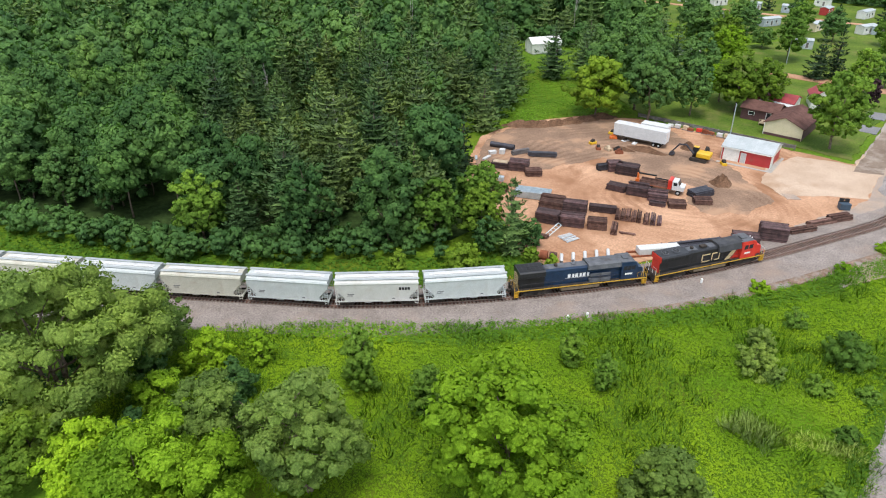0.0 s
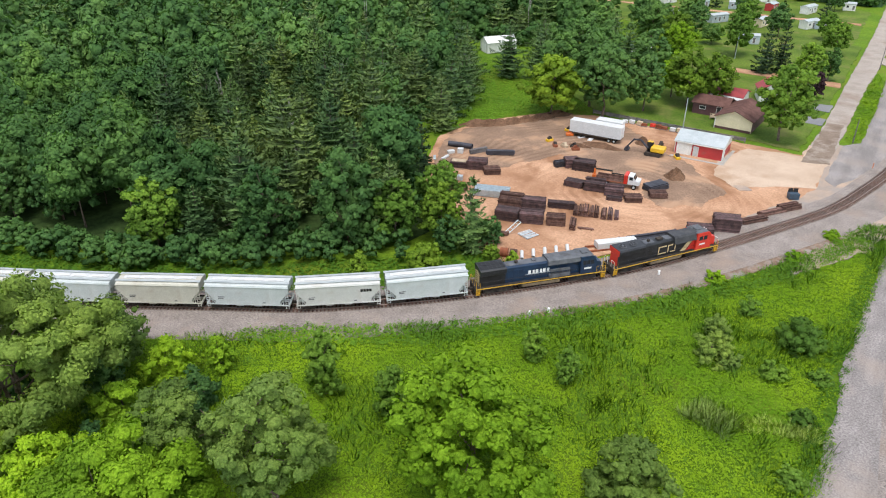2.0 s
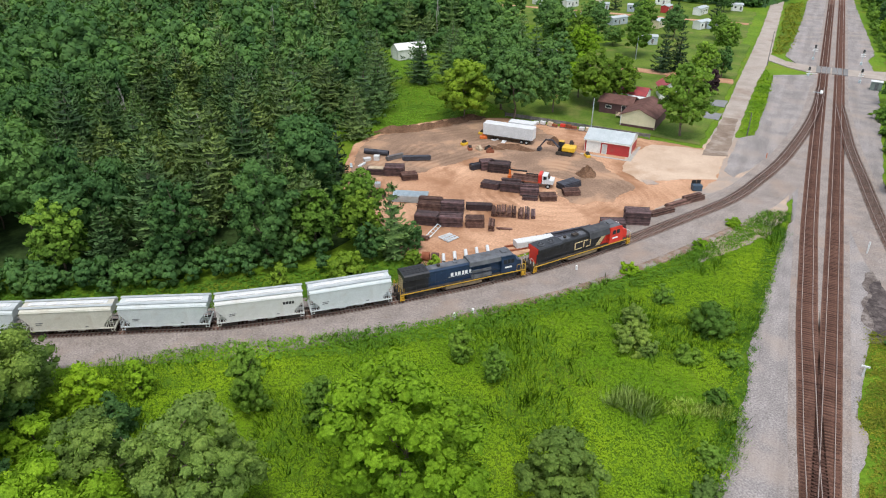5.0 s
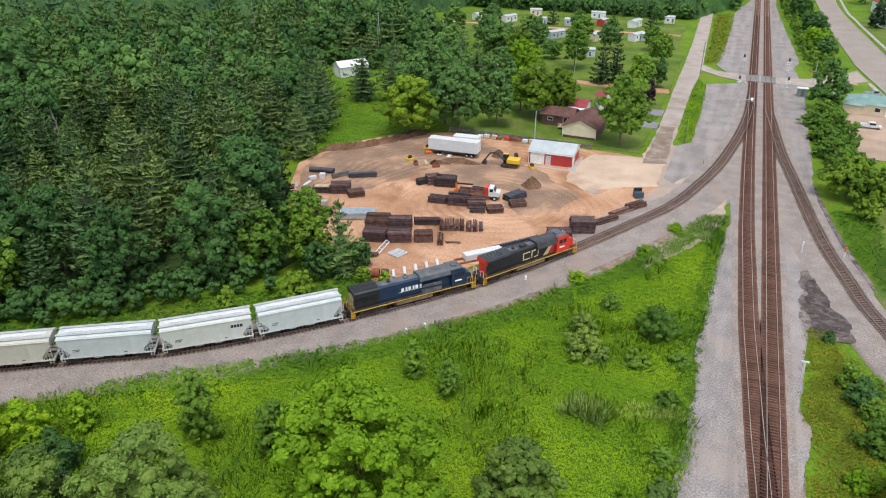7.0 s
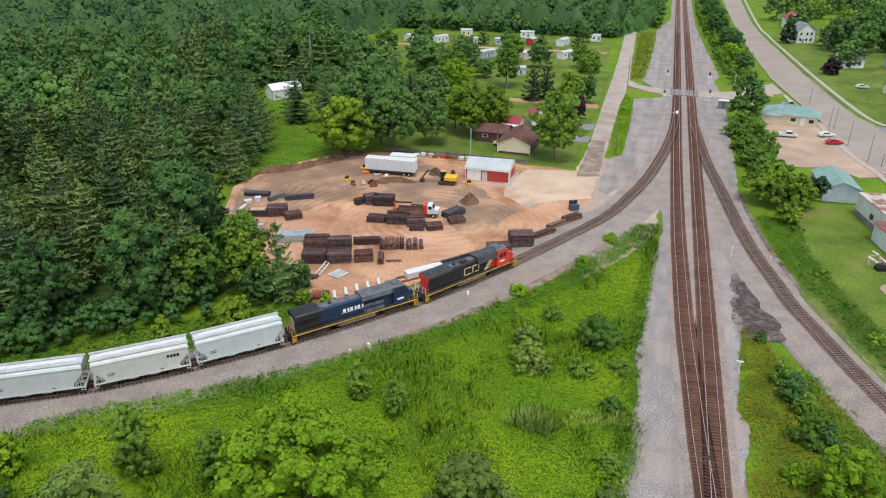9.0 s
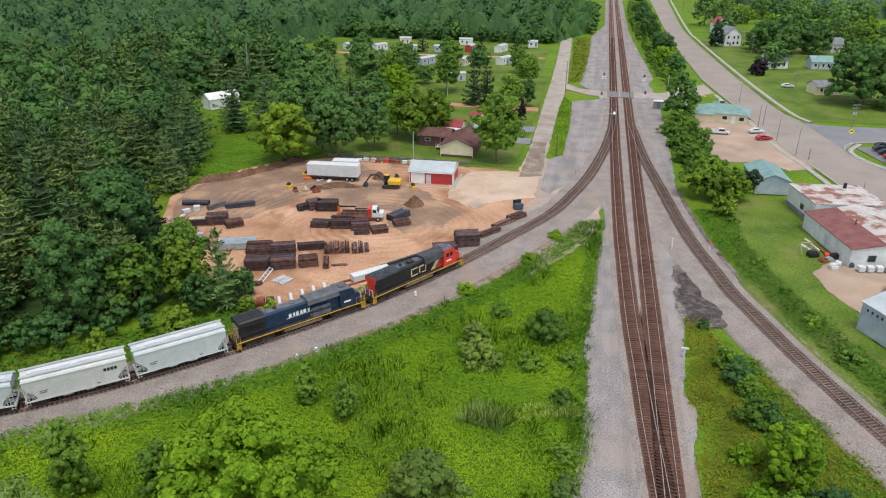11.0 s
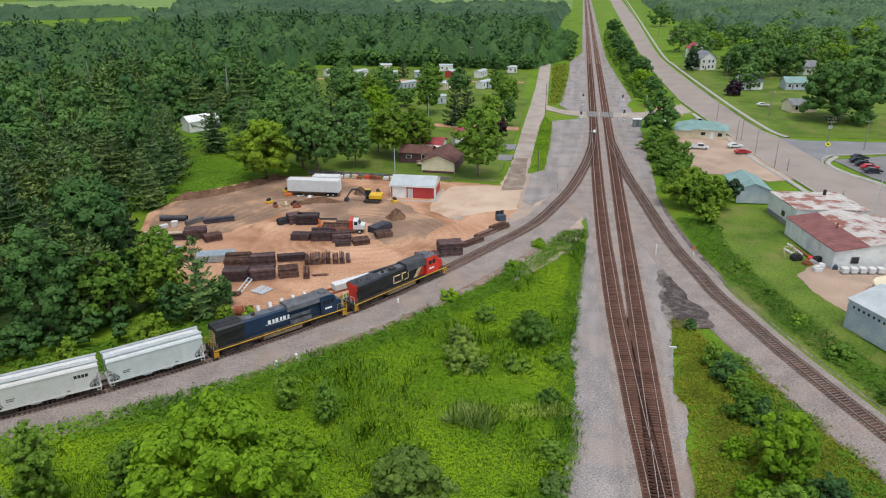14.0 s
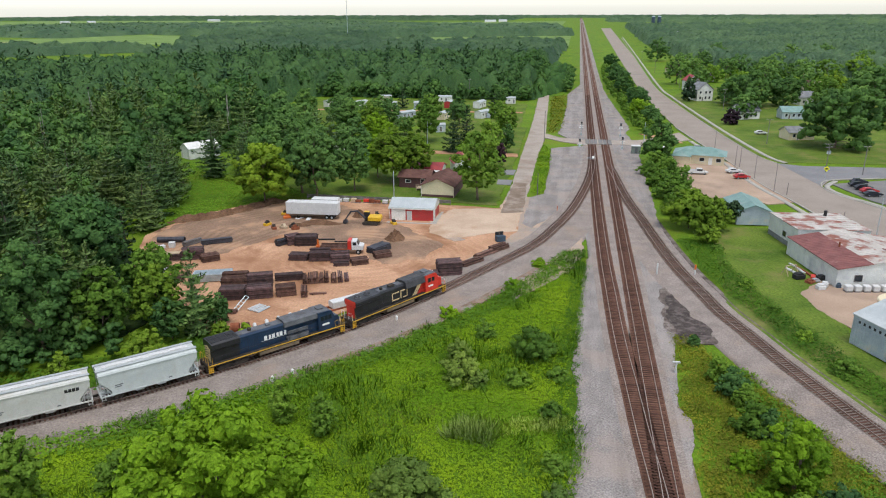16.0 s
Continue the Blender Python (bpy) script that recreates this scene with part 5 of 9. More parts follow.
edge = np.vstack([edge + g.normal(0, 1.0, edge.shape), edge[::2] + (-2, 1.5) + g.normal(0, 1.2, edge[::2].shape), edge[edge[:, 1] < 84][::2] + (1.6, -2.2) + g.normal(0, 0.8, edge[edge[:, 1] < 84][::2].shape)])
joined_wood("undergrowth", edge, False, "leafy undergrowth along the wood's edge", 1.4, 1.2, 0.27, "leaf_oak", g, 10)
edge = np.vstack([spline([(-150, 206), (-158, 228), (-132, 234), (-120, 252), (-122, 280), (-156, 298)], 3.6)[0], spline([(-156, 393), (-100, 394), (-37, 393)], 3.6)[0], spline([(-34.5, 400), (-34.5, 480), (-36, 560)], 4.5)[0], spline([(-18, 436), (-17, 500), (-17, 560)], 4.5)[0]])
joined_wood("undergrowth", edge + g.normal(0, 1.2, edge.shape), False, "leafy young growth along the wood's far edge", 2.2, 1.3, 0.5, "leaf_oak", g, 10)

bank = scatter([(6.5, 500), (12.4, 315), (15.4, 284), (24, 296), (25.6, 340), (23.6, 434), (22.6, 620), (8, 620)], 4.4, g, 0.6)
joined_wood("bushes", bank, False, "thicket of low bushes between the railway and the highway", 2.2, 1.2, 0.26, "leaf_mid", g, 9)

# ---- grass and weeds ----
def weeds(name, poly, step, mat, label, tall, size, per=7, seed=1, patch=0.12, cut=-9.0, wide=0.45, blade=0.0):
    """Leafy growth over a piece of ground, in one mesh: small upright tufts, denser and taller in patches."""
    g = np.random.default_rng(seed)
    a = np.array(poly)
    xs, ys = np.meshgrid(np.arange(a[:, 0].min(), a[:, 0].max(), step), np.arange(a[:, 1].min(), a[:, 1].max(), step))
    p = np.stack([xs.ravel(), ys.ravel()], 1) + g.normal(0, step * 0.4, (xs.size, 2))
    p = p[inside(p[:, 0], p[:, 1], poly)]
    w = np.array([noise.noise((x * patch, y * patch, seed)) + 0.5 * noise.noise((x * patch * 4, y * patch * 4, seed + 3)) for x, y in p])
    p, w = p[w > cut], w[w > cut]
    n = len(p)
    h = tall * (0.75 + 0.7 * np.clip(w + 0.3, -0.4, 1)) * (0.7 + 0.6 * g.random(n))
    c = np.repeat(np.c_[p, np.full(n, -0.15)], per, 0)
    hh = np.repeat(h, per)
    off = g.normal(0, wide, (n * per, 2))
    d = np.c_[off * 0.8 / wide * 0.5, 0.9 + 0 * hh] + g.normal(0, 0.25, (n * per, 3))
    d /= np.linalg.norm(d, axis=1, keepdims=True)
    c[:, :2] += off
    c[:, 2] += hh * (0.35 + 0.6 * g.random(n * per))
    t = np.cross(d, g.normal(size=d.shape))
    t /= np.linalg.norm(t, axis=1, keepdims=True) + 1e-9
    b = np.cross(d, t)
    s = (size * (0.6 + 0.8 * g.random(n * per)))[:, None]
    q = np.stack([c - t * s, c - b * s * 0.6, c + t * s - (0, 0, 0.1), c + b * s * 0.6], 1).reshape(-1, 3)
    if blade:
        foot = c * (1, 1, 0) + (0, 0, -0.15)
        tip = foot + d * (hh * (0.8 + 0.4 * g.random(n * per)))[:, None]
        side = np.c_[np.cos(hh * 91), np.sin(hh * 91), 0 * hh] * blade
        q = np.stack([foot - side, foot + side, tip + side * 0.35, tip - side * 0.35], 1).reshape(-1, 3)
    soft = 0.3 * d + (0, 0, 0.9)
    soft /= np.linalg.norm(soft, axis=1, keepdims=True)
    me = mesh_np(name, q, np.arange(len(q)).reshape(-1, 4), np.repeat(soft, 4, 0))
    return setting(name, me, M[mat], label, "grass", kind="stuff")


MEADOW = [(-96, 40), (-87, 48), (-74, 57.5), (-62, 67.5), (-50, 78.5), (-38, 91.5), (-26, 108.5), (-17, 126), (-12, 140), (-8.2, 141), (-8.4, 122), (-9.5, 100), (-11.4, 88), (-9.2, 85), (-11.2, 80), (-8.9, 75), (-8.6, 67), (-11, 60), (-11.8, 46), (-60, 30), (-80, 20)]
weeds("meadow", MEADOW, 0.55, "meadow_leaf", "lush yellow-green meadow of leafy weeds", 0.32, 0.14, 12, 1, wide=0.3)
weeds("tall_grass", MEADOW, 0.8, "grass_blade", "taller dark grass in patches over the meadow", 0.75, 0.17, 12, 2, 0.07, 0.05, wide=0.4, blade=0.04)
weeds("meadow", [(-62, 67.5), (-50, 78.5), (-38, 91.5), (-26, 108.5), (-17, 126), (-12, 140), (-9.5, 140), (-14, 124), (-23, 106), (-35, 88), (-47, 75), (-60, 63), (-80, 50), (-82, 53)], 0.7, "grass_blade", "dark lush weeds along the foot of the ballast bank", 0.9, 0.17, 10, 3, wide=0.4)
weeds("weeds", [(2.2, 54), (3.8, 66), (4.8, 74), (3.6, 80), (4.8, 94), (5, 102.5), (7.4, 102), (9.4, 97.5), (13.8, 90), (17.4, 82), (20.4, 74), (23.8, 66), (30, 54)], 0.5, "olive_weed", "olive and yellow-green weeds between the tracks", 0.35, 0.13, 9, 4, 0.1, wide=0.28)
weeds("weeds", [(9, 54), (8, 66), (9.5, 76), (9, 90), (13.0, 94), (16, 86), (20, 76), (25, 64), (30, 54)], 0.55, "grass_blade", "green leafy weeds between the tracks", 0.6, 0.15, 9, 5, 0.12, 0.1, wide=0.32)
weeds("weeds", [(11.4, 152), (13.6, 132), (17.4, 118), (23, 99), (29, 83), (37, 67), (41, 72), (33, 88), (27, 103), (22, 121), (19.5, 135), (19, 154)], 0.65, "grass_blade", "tall green weeds on the bank beside the spur", 0.9, 0.17, 9, 6, wide=0.4)
weeds("weeds", [(-150, 30), (-127, 42), (-104, 51), (-88, 61), (-76, 69), (-63, 82), (-57, 89.5), (-65, 92), (-72, 85), (-87, 72), (-106, 58), (-127, 49), (-150, 39)], 0.9, "grass_blade", "long grass between the track and the wood", 0.55, 0.24, 8, 7, wide=0.45)
weeds("weeds", [(-103, 140), (-100, 152), (-93, 164), (-82, 172), (-86, 182), (-104, 186), (-122, 205), (-150, 214), (-148, 205), (-127, 181), (-117, 157), (-112, 140)], 1.1, "grass_blade", "lush green grass clearing behind the yard", 0.35, 0.2, 9, 8, wide=0.5)
weeds("weeds", [(-22, 186), (-19, 188), (-18.6, 225), (-19.5, 252), (-22, 260), (-22.6, 240)], 0.9, "meadow_leaf", "weedy grass strip beside the gravel road", 0.6, 0.26, 7, 9, wide=0.4)
weeds("weeds", [(-21.8, 288), (-17.8, 288), (-16.6, 325), (-15.9, 386), (-17.2, 420), (-24.2, 411), (-23.0, 345)], 1.5, "olive_weed", "yellowish weeds between the gravel road and the tracks", 0.5, 0.4, 7, 14, wide=0.6)
weeds("reeds", [(-25, 70), (-19, 68.5), (-18.5, 72.5), (-23, 74)], 0.4, "reed", "clump of tall pale reeds in the meadow", 1.4, 0.3, 8, 10, wide=0.25, blade=0.05)
weeds("reeds", [(-19, 71), (-10.5, 73.5), (-10.5, 76), (-18, 74)], 0.4, "reed", "brownish reeds along the wet ditch", 0.9, 0.28, 8, 11, wide=0.25, blade=0.045)
weeds("weeds", [(-7.4, 141), (-8.2, 123), (-9.4, 90), (-9.0, 70), (-9.8, 61), (-10.6, 46), (-13, 46), (-12.6, 61), (-11.6, 70), (-12, 90), (-10.6, 123), (-9.4, 141)], 0.5, "grass_blade", "ragged fringe of weeds spreading over the gravel", 0.5, 0.13, 9, 12, 0.3, -0.25, wide=0.3)
weeds("weeds", [(1.8, 54), (3.0, 66), (4.0, 74), (2.9, 80), (4.1, 94), (4.4, 104), (8, 103), (10.4, 98.5), (14.8, 91), (18.4, 83), (21.4, 75), (25, 66), (31, 54)], 0.6, "olive_weed", "olive weeds fraying out over the ballast", 0.35, 0.13, 7, 13, 0.3, -0.05, wide=0.3)

# ---- the train ----
M["loco_black"] = surface("loco_black", (0.010, 0.011, 0.013), (0.022, 0.023, 0.026), 0.8, 14, 0.38, bump=0.05, spots=(0.05, 0.045, 0.04), spot_scale=0.5, spot_at=(0.6, 0.8))
M["loco_blue"] = surface("loco_blue", (0.006, 0.022, 0.055), (0.012, 0.036, 0.08), 0.8, 14, 0.38, bump=0.05, spots=(0.04, 0.045, 0.05), spot_scale=0.5, spot_at=(0.62, 0.8))
M["loco_red"] = surface("loco_red", (0.55, 0.03, 0.018), (0.66, 0.045, 0.025), 0.8, 14, 0.4, bump=0.05, spots=(0.3, 0.06, 0.04), spot_scale=0.7, spot_at=(0.6, 0.8))
M["roof_grey"] = surface("roof_grey", (0.07, 0.075, 0.085), (0.13, 0.135, 0.145), 0.9, 14, 0.6, bump=0.1, spots=(0.05, 0.045, 0.04), spot_scale=0.6)
M["roof_black"] = surface("roof_black", (0.022, 0.023, 0.026), (0.05, 0.05, 0.054), 0.9, 14, 0.55, bump=0.1, spots=(0.07, 0.065, 0.06), spot_scale=0.6)
M["walk_grey"] = surface("walk_grey", (0.30, 0.33, 0.33), (0.40, 0.43, 0.43), 0.8, 12, 0.6, bump=0.1)
M["gold"] = plain("gold", (0.62, 0.36, 0.03), 0.5)
M["pale_gold"] = plain("pale_gold", (0.68, 0.52, 0.28), 0.5)
M["white_paint"] = plain("white_paint", (0.78, 0.78, 0.76), 0.45, var=0.05)
M["under_dark"] = surface("under_dark", (0.03, 0.026, 0.024), (0.075, 0.062, 0.052), 1.5, 18, 0.85, bump=0.3)
M["tank_tan"] = surface("tank_tan", (0.16, 0.12, 0.08), (0.28, 0.21, 0.13), 1.0, 14, 0.7, bump=0.1)
M["wheel_steel"] = surface("wheel_steel", (0.06, 0.045, 0.04), (0.11, 0.085, 0.075), 3, 20, 0.6, 0.5)
M["glass_dark"] = plain("glass_dark", (0.02, 0.025, 0.03), 0.08)
M["mesh_dark"] = plain("mesh_dark", (0.012, 0.012, 0.013), 0.7)
M["car_white"] = surface("car_white", (0.479, 0.519, 0.511), (0.559, 0.592, 0.583), 0.5, 10, 0.5, bump=0.05, spots=(0.415, 0.422, 0.399), spot_scale=0.6, spot_at=(0.52, 0.75))
M["car_cream"] = surface("car_cream", (0.529, 0.529, 0.496), (0.597, 0.597, 0.568), 0.5, 10, 0.5, bump=0.05, spots=(0.450, 0.426, 0.374), spot_scale=0.6, spot_at=(0.52, 0.75))
M["car_beige"] = surface("car_beige", (0.488, 0.471, 0.392), (0.565, 0.551, 0.471), 0.5, 10, 0.5, bump=0.05, spots=(0.392, 0.344, 0.267), spot_scale=0.6, spot_at=(0.52, 0.75))
M["walk_white"] = surface("walk_white", (0.556, 0.563, 0.556), (0.628, 0.628, 0.621), 0.8, 12, 0.6, bump=0.1)

seg_len = np.r_[0, np.cumsum(np.linalg.norm(np.diff(wye_xy, axis=0), axis=1))]


def on_track(s, half):
    """The pose of a vehicle whose middle is s metres along the curved track, its bogies half apart from the middle."""
    def at(u):
        return Vector((np.interp(u, seg_len, wye_xy[:, 0]), np.interp(u, seg_len, wye_xy[:, 1]), 0.28))
    a, b = at(s - half), at(s + half)
    d = b - a
    return Matrix.Translation((a + b) / 2) @ Matrix.Rotation(math.atan2(d.y, d.x), 4, "Z")


def bogie(parent, x, axles, pitch, mat="under_dark", r=0.5):
    """A bogie: side frames, springs, cross member and turned wheels."""
    bm = bmesh.new()
    L = pitch * (axles - 1)
    for s in (-1, 1):
        prism(bm, [(x - L / 2 - 0.5, 0.62), (x - L / 2 - 0.3, 0.35), (x - L / 4, 0.22), (x + L / 4, 0.22), (x + L / 2 + 0.3, 0.35), (x + L / 2 + 0.5, 0.62), (x + L / 2 + 0.2, 0.86), (x - L / 2 - 0.2, 0.86)], s * 1.0, s * 1.18, "y")
        for i in range(axles):
            xa = x - L / 2 + i * pitch
            box(bm, xa - 0.17, s * 1.22 - 0.08, 0.36, xa + 0.17, s * 1.22 + 0.06, 0.66, 0.03)
        for u in (-0.18, 0.18):
            rod(bm, (x + u, s * 1.16, 0.3), (x + u, s * 1.16, 0.75), 0.12, seg=8)
    box(bm, x - 0.3, -1.1, 0.4, x + 0.3, 1.1, 0.85, 0.03)
    b = part("bogie", bm, M[mat], parent)
    for i in range(axles):
        xa = x - L / 2 + i * pitch
        for s in (-1, 1):
            bm = bmesh.new()
            rod(bm, (xa, s * 0.70, r), (xa, s * 0.83, r), r, seg=18)
            rod(bm, (xa, s * 0.66, r), (xa, s * 0.70, r), r + 0.03, seg=18)
            rod(bm, (xa, s * 0.83, r), (xa, s * 0.9, r), 0.14, seg=10)
            part("wheel", bm, M["wheel_steel"], b)


def panel_lines(hood, mat, x0, x1, z0, z1, y, n, depth=0.012):
    """Hood doors standing slightly proud of a hood side."""
    w = (x1 - x0) / n
    for i in range(n):
        a = x0 + i * w + 0.05
        for s in (-1, 1):
            bm = bmesh.new()
            box(bm, a, s * y - depth, z0, a + w - 0.1, s * y + depth, z1, 0.008)
            part("hood_door", bm, M[mat], hood)


def handrail(parent, pts, mat, r=0.028):
    bm = bmesh.new()
    for a, b in zip(pts, pts[1:]):
        rod(bm, a, b, r, seg=6)
    return part("handrail", bm, M[mat], parent)


def rail_run(parent, x0, x1, y, z0, mat, n=8, h=0.95):
    bm = bmesh.new()
    rod(bm, (x0, y, z0 + h), (x1, y, z0 + h), 0.026, seg=6)
    for i in range(n):
        x = x0 + (x1 - x0) * i / (n - 1)
        rod(bm, (x, y, z0), (x, y, z0 + h), 0.022, seg=6)
    part("handrail", bm, M[mat], parent)


def fan(parent, x, y, z, r=0.62):
    bm = bmesh.new()
    rod(bm, (x, y, z), (x, y, z + 0.16), r, r * 0.96, 24)
    ring = part("fan_housing", bm, M["roof_grey"], parent)
    bm = bmesh.new()
    rod(bm, (x, y, z + 0.12), (x, y, z + 0.175), r * 0.86, seg=24)
    f = part("fan_grille", bm, M["mesh_dark"], ring)
    bm = bmesh.new()
    rod(bm, (x, y, z + 0.16), (x, y, z + 0.2), 0.16, seg=12)
    for k in range(6):
        box(bm, 0.1, -0.012, z + 0.165, r * 0.92, 0.012, z + 0.185, m=Matrix.Translation((x, y, 0)) @ Matrix.Rotation(k * math.pi / 3, 4, "Z"))
    part("fan_guard", bm, M["roof_grey"], ring)


def steps(parent, x, mat):
    for s in (-1, 1):
        bm = bmesh.new()
        box(bm, x - 0.3, s * 1.28 - 0.03, 0.3, x + 0.3, s * 1.28 + 0.03, 1.5)
        st = part("step_well", bm, M[mat], parent)
        for i in range(4):
            bm = bmesh.new()
            box(bm, x - 0.28, s * 1.38 - 0.14, 0.35 + i * 0.3, x + 0.28, s * 1.38 + 0.14, 0.39 + i * 0.3)
            part("tread", bm, M[mat], st)
        for u in (-0.3, 0.3):
            bm = bmesh.new()
            box(bm, x + u - 0.03, s * 1.38 - 0.16, 0.3, x + u + 0.03, s * 1.38 + 0.16, 1.5)
            part("side_plate", bm, M[mat], st)
            bm = bmesh.new()
            rod(bm, (x + u, s * 1.5, 1.4), (x + u, s * 1.5, 2.45), 0.028, seg=6)
            part("grab_rail", bm, M[mat], st)


def locomotive_base(t, L, sill):
    bm = bmesh.new()
    box(bm, -L / 2 + 0.5, -1.5, 1.15, L / 2 - 0.5, 1.5, 1.5, 0.02)
    box(bm, -L / 2 + 0.45, -1.4, 0.45, -L / 2 + 0.62, 1.4, 1.4, 0.02)
    box(bm, L / 2 - 0.62, -1.4, 0.45, L / 2 - 0.45, 1.4, 1.4, 0.02)
    part("underframe", bm, M["under_dark"], t)
    for s in (-1, 1):
        bm = bmesh.new()
        box(bm, -L / 2 + 0.5, s * 1.51, 1.3, L / 2 - 0.5, s * 1.53, 1.46)
        part("sill_stripe", bm, M[sill], t, "yellow stripe along the side sill")
    bm = bmesh.new()
    prism(bm, [(-0.75, 0.35), (0.75, 0.35), (1.35, 0.6), (1.4, 1.1), (-1.4, 1.1), (-1.35, 0.6)], -3.2, 3.0, "x")
    part("fuel_tank", bm, M["tank_tan" if sill == "gold" else "under_dark"], t, "grimy fuel tank between the bogies")
    for x in (-L / 2 + 4.2, L / 2 - 4.2):
        bogie(t, x, 3, 1.85)
    for s in (-1, 1):
        bm = bmesh.new()
        box(bm, s * L / 2 - 0.25 - s * 0.25, -0.15, 0.72, s * L / 2 + 0.25 - s * 0.25, 0.15, 1.05, 0.03)
        box(bm, s * L / 2 - 0.16 - s * 0.05, -0.24, 0.66, s * L / 2 + 0.16 - s * 0.05, 0.24, 1.1, 0.05)
        part("coupler", bm, M["under_dark"], t)
    steps(t, -L / 2 + 0.85, sill)
    steps(t, L / 2 - 0.85, sill)


def bars(parent, name, spec, y, mat, label):
    """Plain shapes on a vehicle's side: (x0, z0, x1, z1) each."""
    for x0, z0, x1, z1 in spec:
        bm = bmesh.new()
        box(bm, x0, y - 0.006, z0, x1, y + 0.006, z1)
        part(name, bm, M[mat], parent, label)


def black_locomotive(m):
    L = 22.0
    t = thing("diesel_locomotive", m, "black diesel locomotive with red cab and gold stripe leading the train", "locomotive", "the train's locomotives")
    locomotive_base(t, L, "gold")
    bm = bmesh.new()
    prism(bm, [(-0.95, 1.5), (0.95, 1.5), (0.95, 3.95), (0.8, 4.2), (-0.8, 4.2), (-0.95, 3.95)], -9.3, 5.6, "x")
    panel_lines(part("hood", bm, M["loco_black"], t), "loco_black", -5.2, 5.2, 1.7, 3.5, 0.955, 13)
    bm = bmesh.new()
    prism(bm, [(-0.96, 1.5), (0.96, 1.5), (0.96, 3.3), (1.42, 3.6), (1.42, 4.15), (1.2, 4.35), (-1.2, 4.35), (-1.42, 4.15), (-1.42, 3.6), (-0.96, 3.3)], -9.6, -4.6, "x")
    part("radiator_section", bm, M["loco_black"], t)
    bm = bmesh.new()
    for s in (-1, 1):
        for i in range(7):
            box(bm, -9.3 + i * 0.66, s * 1.425 - 0.01, 3.66, -8.72 + i * 0.66, s * 1.425 + 0.01, 4.1)
    part("radiator_grille", bm, M["mesh_dark"], t, "dark louvred radiator grille")
    bm = bmesh.new()
    box(bm, -9.64, -0.94, 1.52, -9.6, 0.94, 3.3, 0.01)
    box(bm, -9.66, -1.25, 3.34, -9.6, 1.25, 4.3, 0.02)
    part("rear_end", bm, M["loco_red"], t, "red panel on the hood's rear end")
    bm = bmesh.new()
    prism(bm, [(-1.5, 3.4), (-1.2, 4.35), (-0.9, 4.6), (0.9, 4.6), (1.2, 4.35), (1.5, 3.4)], 1.2, 5.9, "x")
    part("brake_housing", bm, M["roof_black"], t, "sooty dark brake housing on the roof")
    for x in (-8.2, -6.2):
        fan(t, x, 0, 4.33)
    bm = bmesh.new()
    box(bm, -1.6, -0.35, 4.18, -0.5, 0.35, 4.5, 0.05)
    part("air_intake", bm, M["under_dark"], t)
    bm = bmesh.new()
    rod(bm, (-3.2, 0, 4.15), (-3.2, 0, 4.55), 0.28, seg=12)
    part("exhaust_stack", bm, M["under_dark"], t)
    bm = bmesh.new()
    box(bm, -4.2, -0.6, 4.18, -2.4, 0.6, 4.26, 0.02)
    part("roof_hatch", bm, M["roof_grey"], t)
    bm = bmesh.new()
    box(bm, -0.2, -0.6, 4.18, 1.1, 0.6, 4.28, 0.02)
    part("roof_hatch", bm, M["roof_grey"], t)
    bm = bmesh.new()
    prism(bm, [(5.6, 1.5), (8.6, 1.5), (8.6, 3.5), (8.2, 4.3), (7.9, 4.42), (5.6, 4.42)], -1.52, 1.52, "y")
    cab = part("cab", bm, M["loco_red"], t, "red driver's cab")
    bm = bmesh.new()
    box(bm, 5.5, -1.4, 4.42, 8.0, 1.4, 4.52, 0.04)
    box(bm, 6.1, -0.5, 4.5, 7.2, 0.5, 4.72, 0.05)
    part("cab_roof", bm, M["roof_grey"], cab, "grey cab roof with air conditioner")
    for s in (-1, 1):
        for x0, x1 in ((6.1, 6.85), (7.0, 7.75)):
            bm = bmesh.new()
            box(bm, x0, s * 1.53 - 0.01, 3.1, x1, s * 1.53 + 0.01, 3.85, 0.01)
            part("side_window", bm, M["glass_dark"], cab)
        bm = bmesh.new()
        prism(bm, [(8.57, 3.55), (8.64, 3.57), (8.30, 4.2), (8.22, 4.18)], s * 0.12, s * 1.25, "y")
        part("windscreen", bm, M["glass_dark"], cab)
    bm = bmesh.new()
    prism(bm, [(8.6, 1.5), (10.0, 1.5), (10.05, 2.6), (9.85, 3.05), (8.6, 3.2)], -0.95, 0.95, "y")
    part("nose", bm, M["loco_red"], t, "short red nose")
    bm = bmesh.new()
    for s in (-0.25, 0.25):
        for x, z in ((10.03, 2.3), (8.42, 4.3)):
            bm = bmesh.new()
            rod(bm, (x, s, z), (x + 0.07, s, z), 0.11, seg=12)
            part("headlight", bm, M["white_paint"], t)
    for s in (-1, 1):
        bm = bmesh.new()
        prism(bm, [(2.9, 1.55), (3.9, 1.55), (5.55, 3.7), (5.55, 4.05), (4.9, 4.05)], s * 0.965, s * 0.985, "y")
        part("gold_flash", bm, M["pale_gold"], t, "pale gold slanting flash on the side")
        bm = bmesh.new()
        prism(bm, [(4.05, 1.55), (5.58, 1.55), (5.58, 3.6)], s * 0.965, s * 0.983, "y")
        part("red_flash", bm, M["loco_red"], t, "red slanting flash on the side")
        y = s * 0.985
        w = 0.2
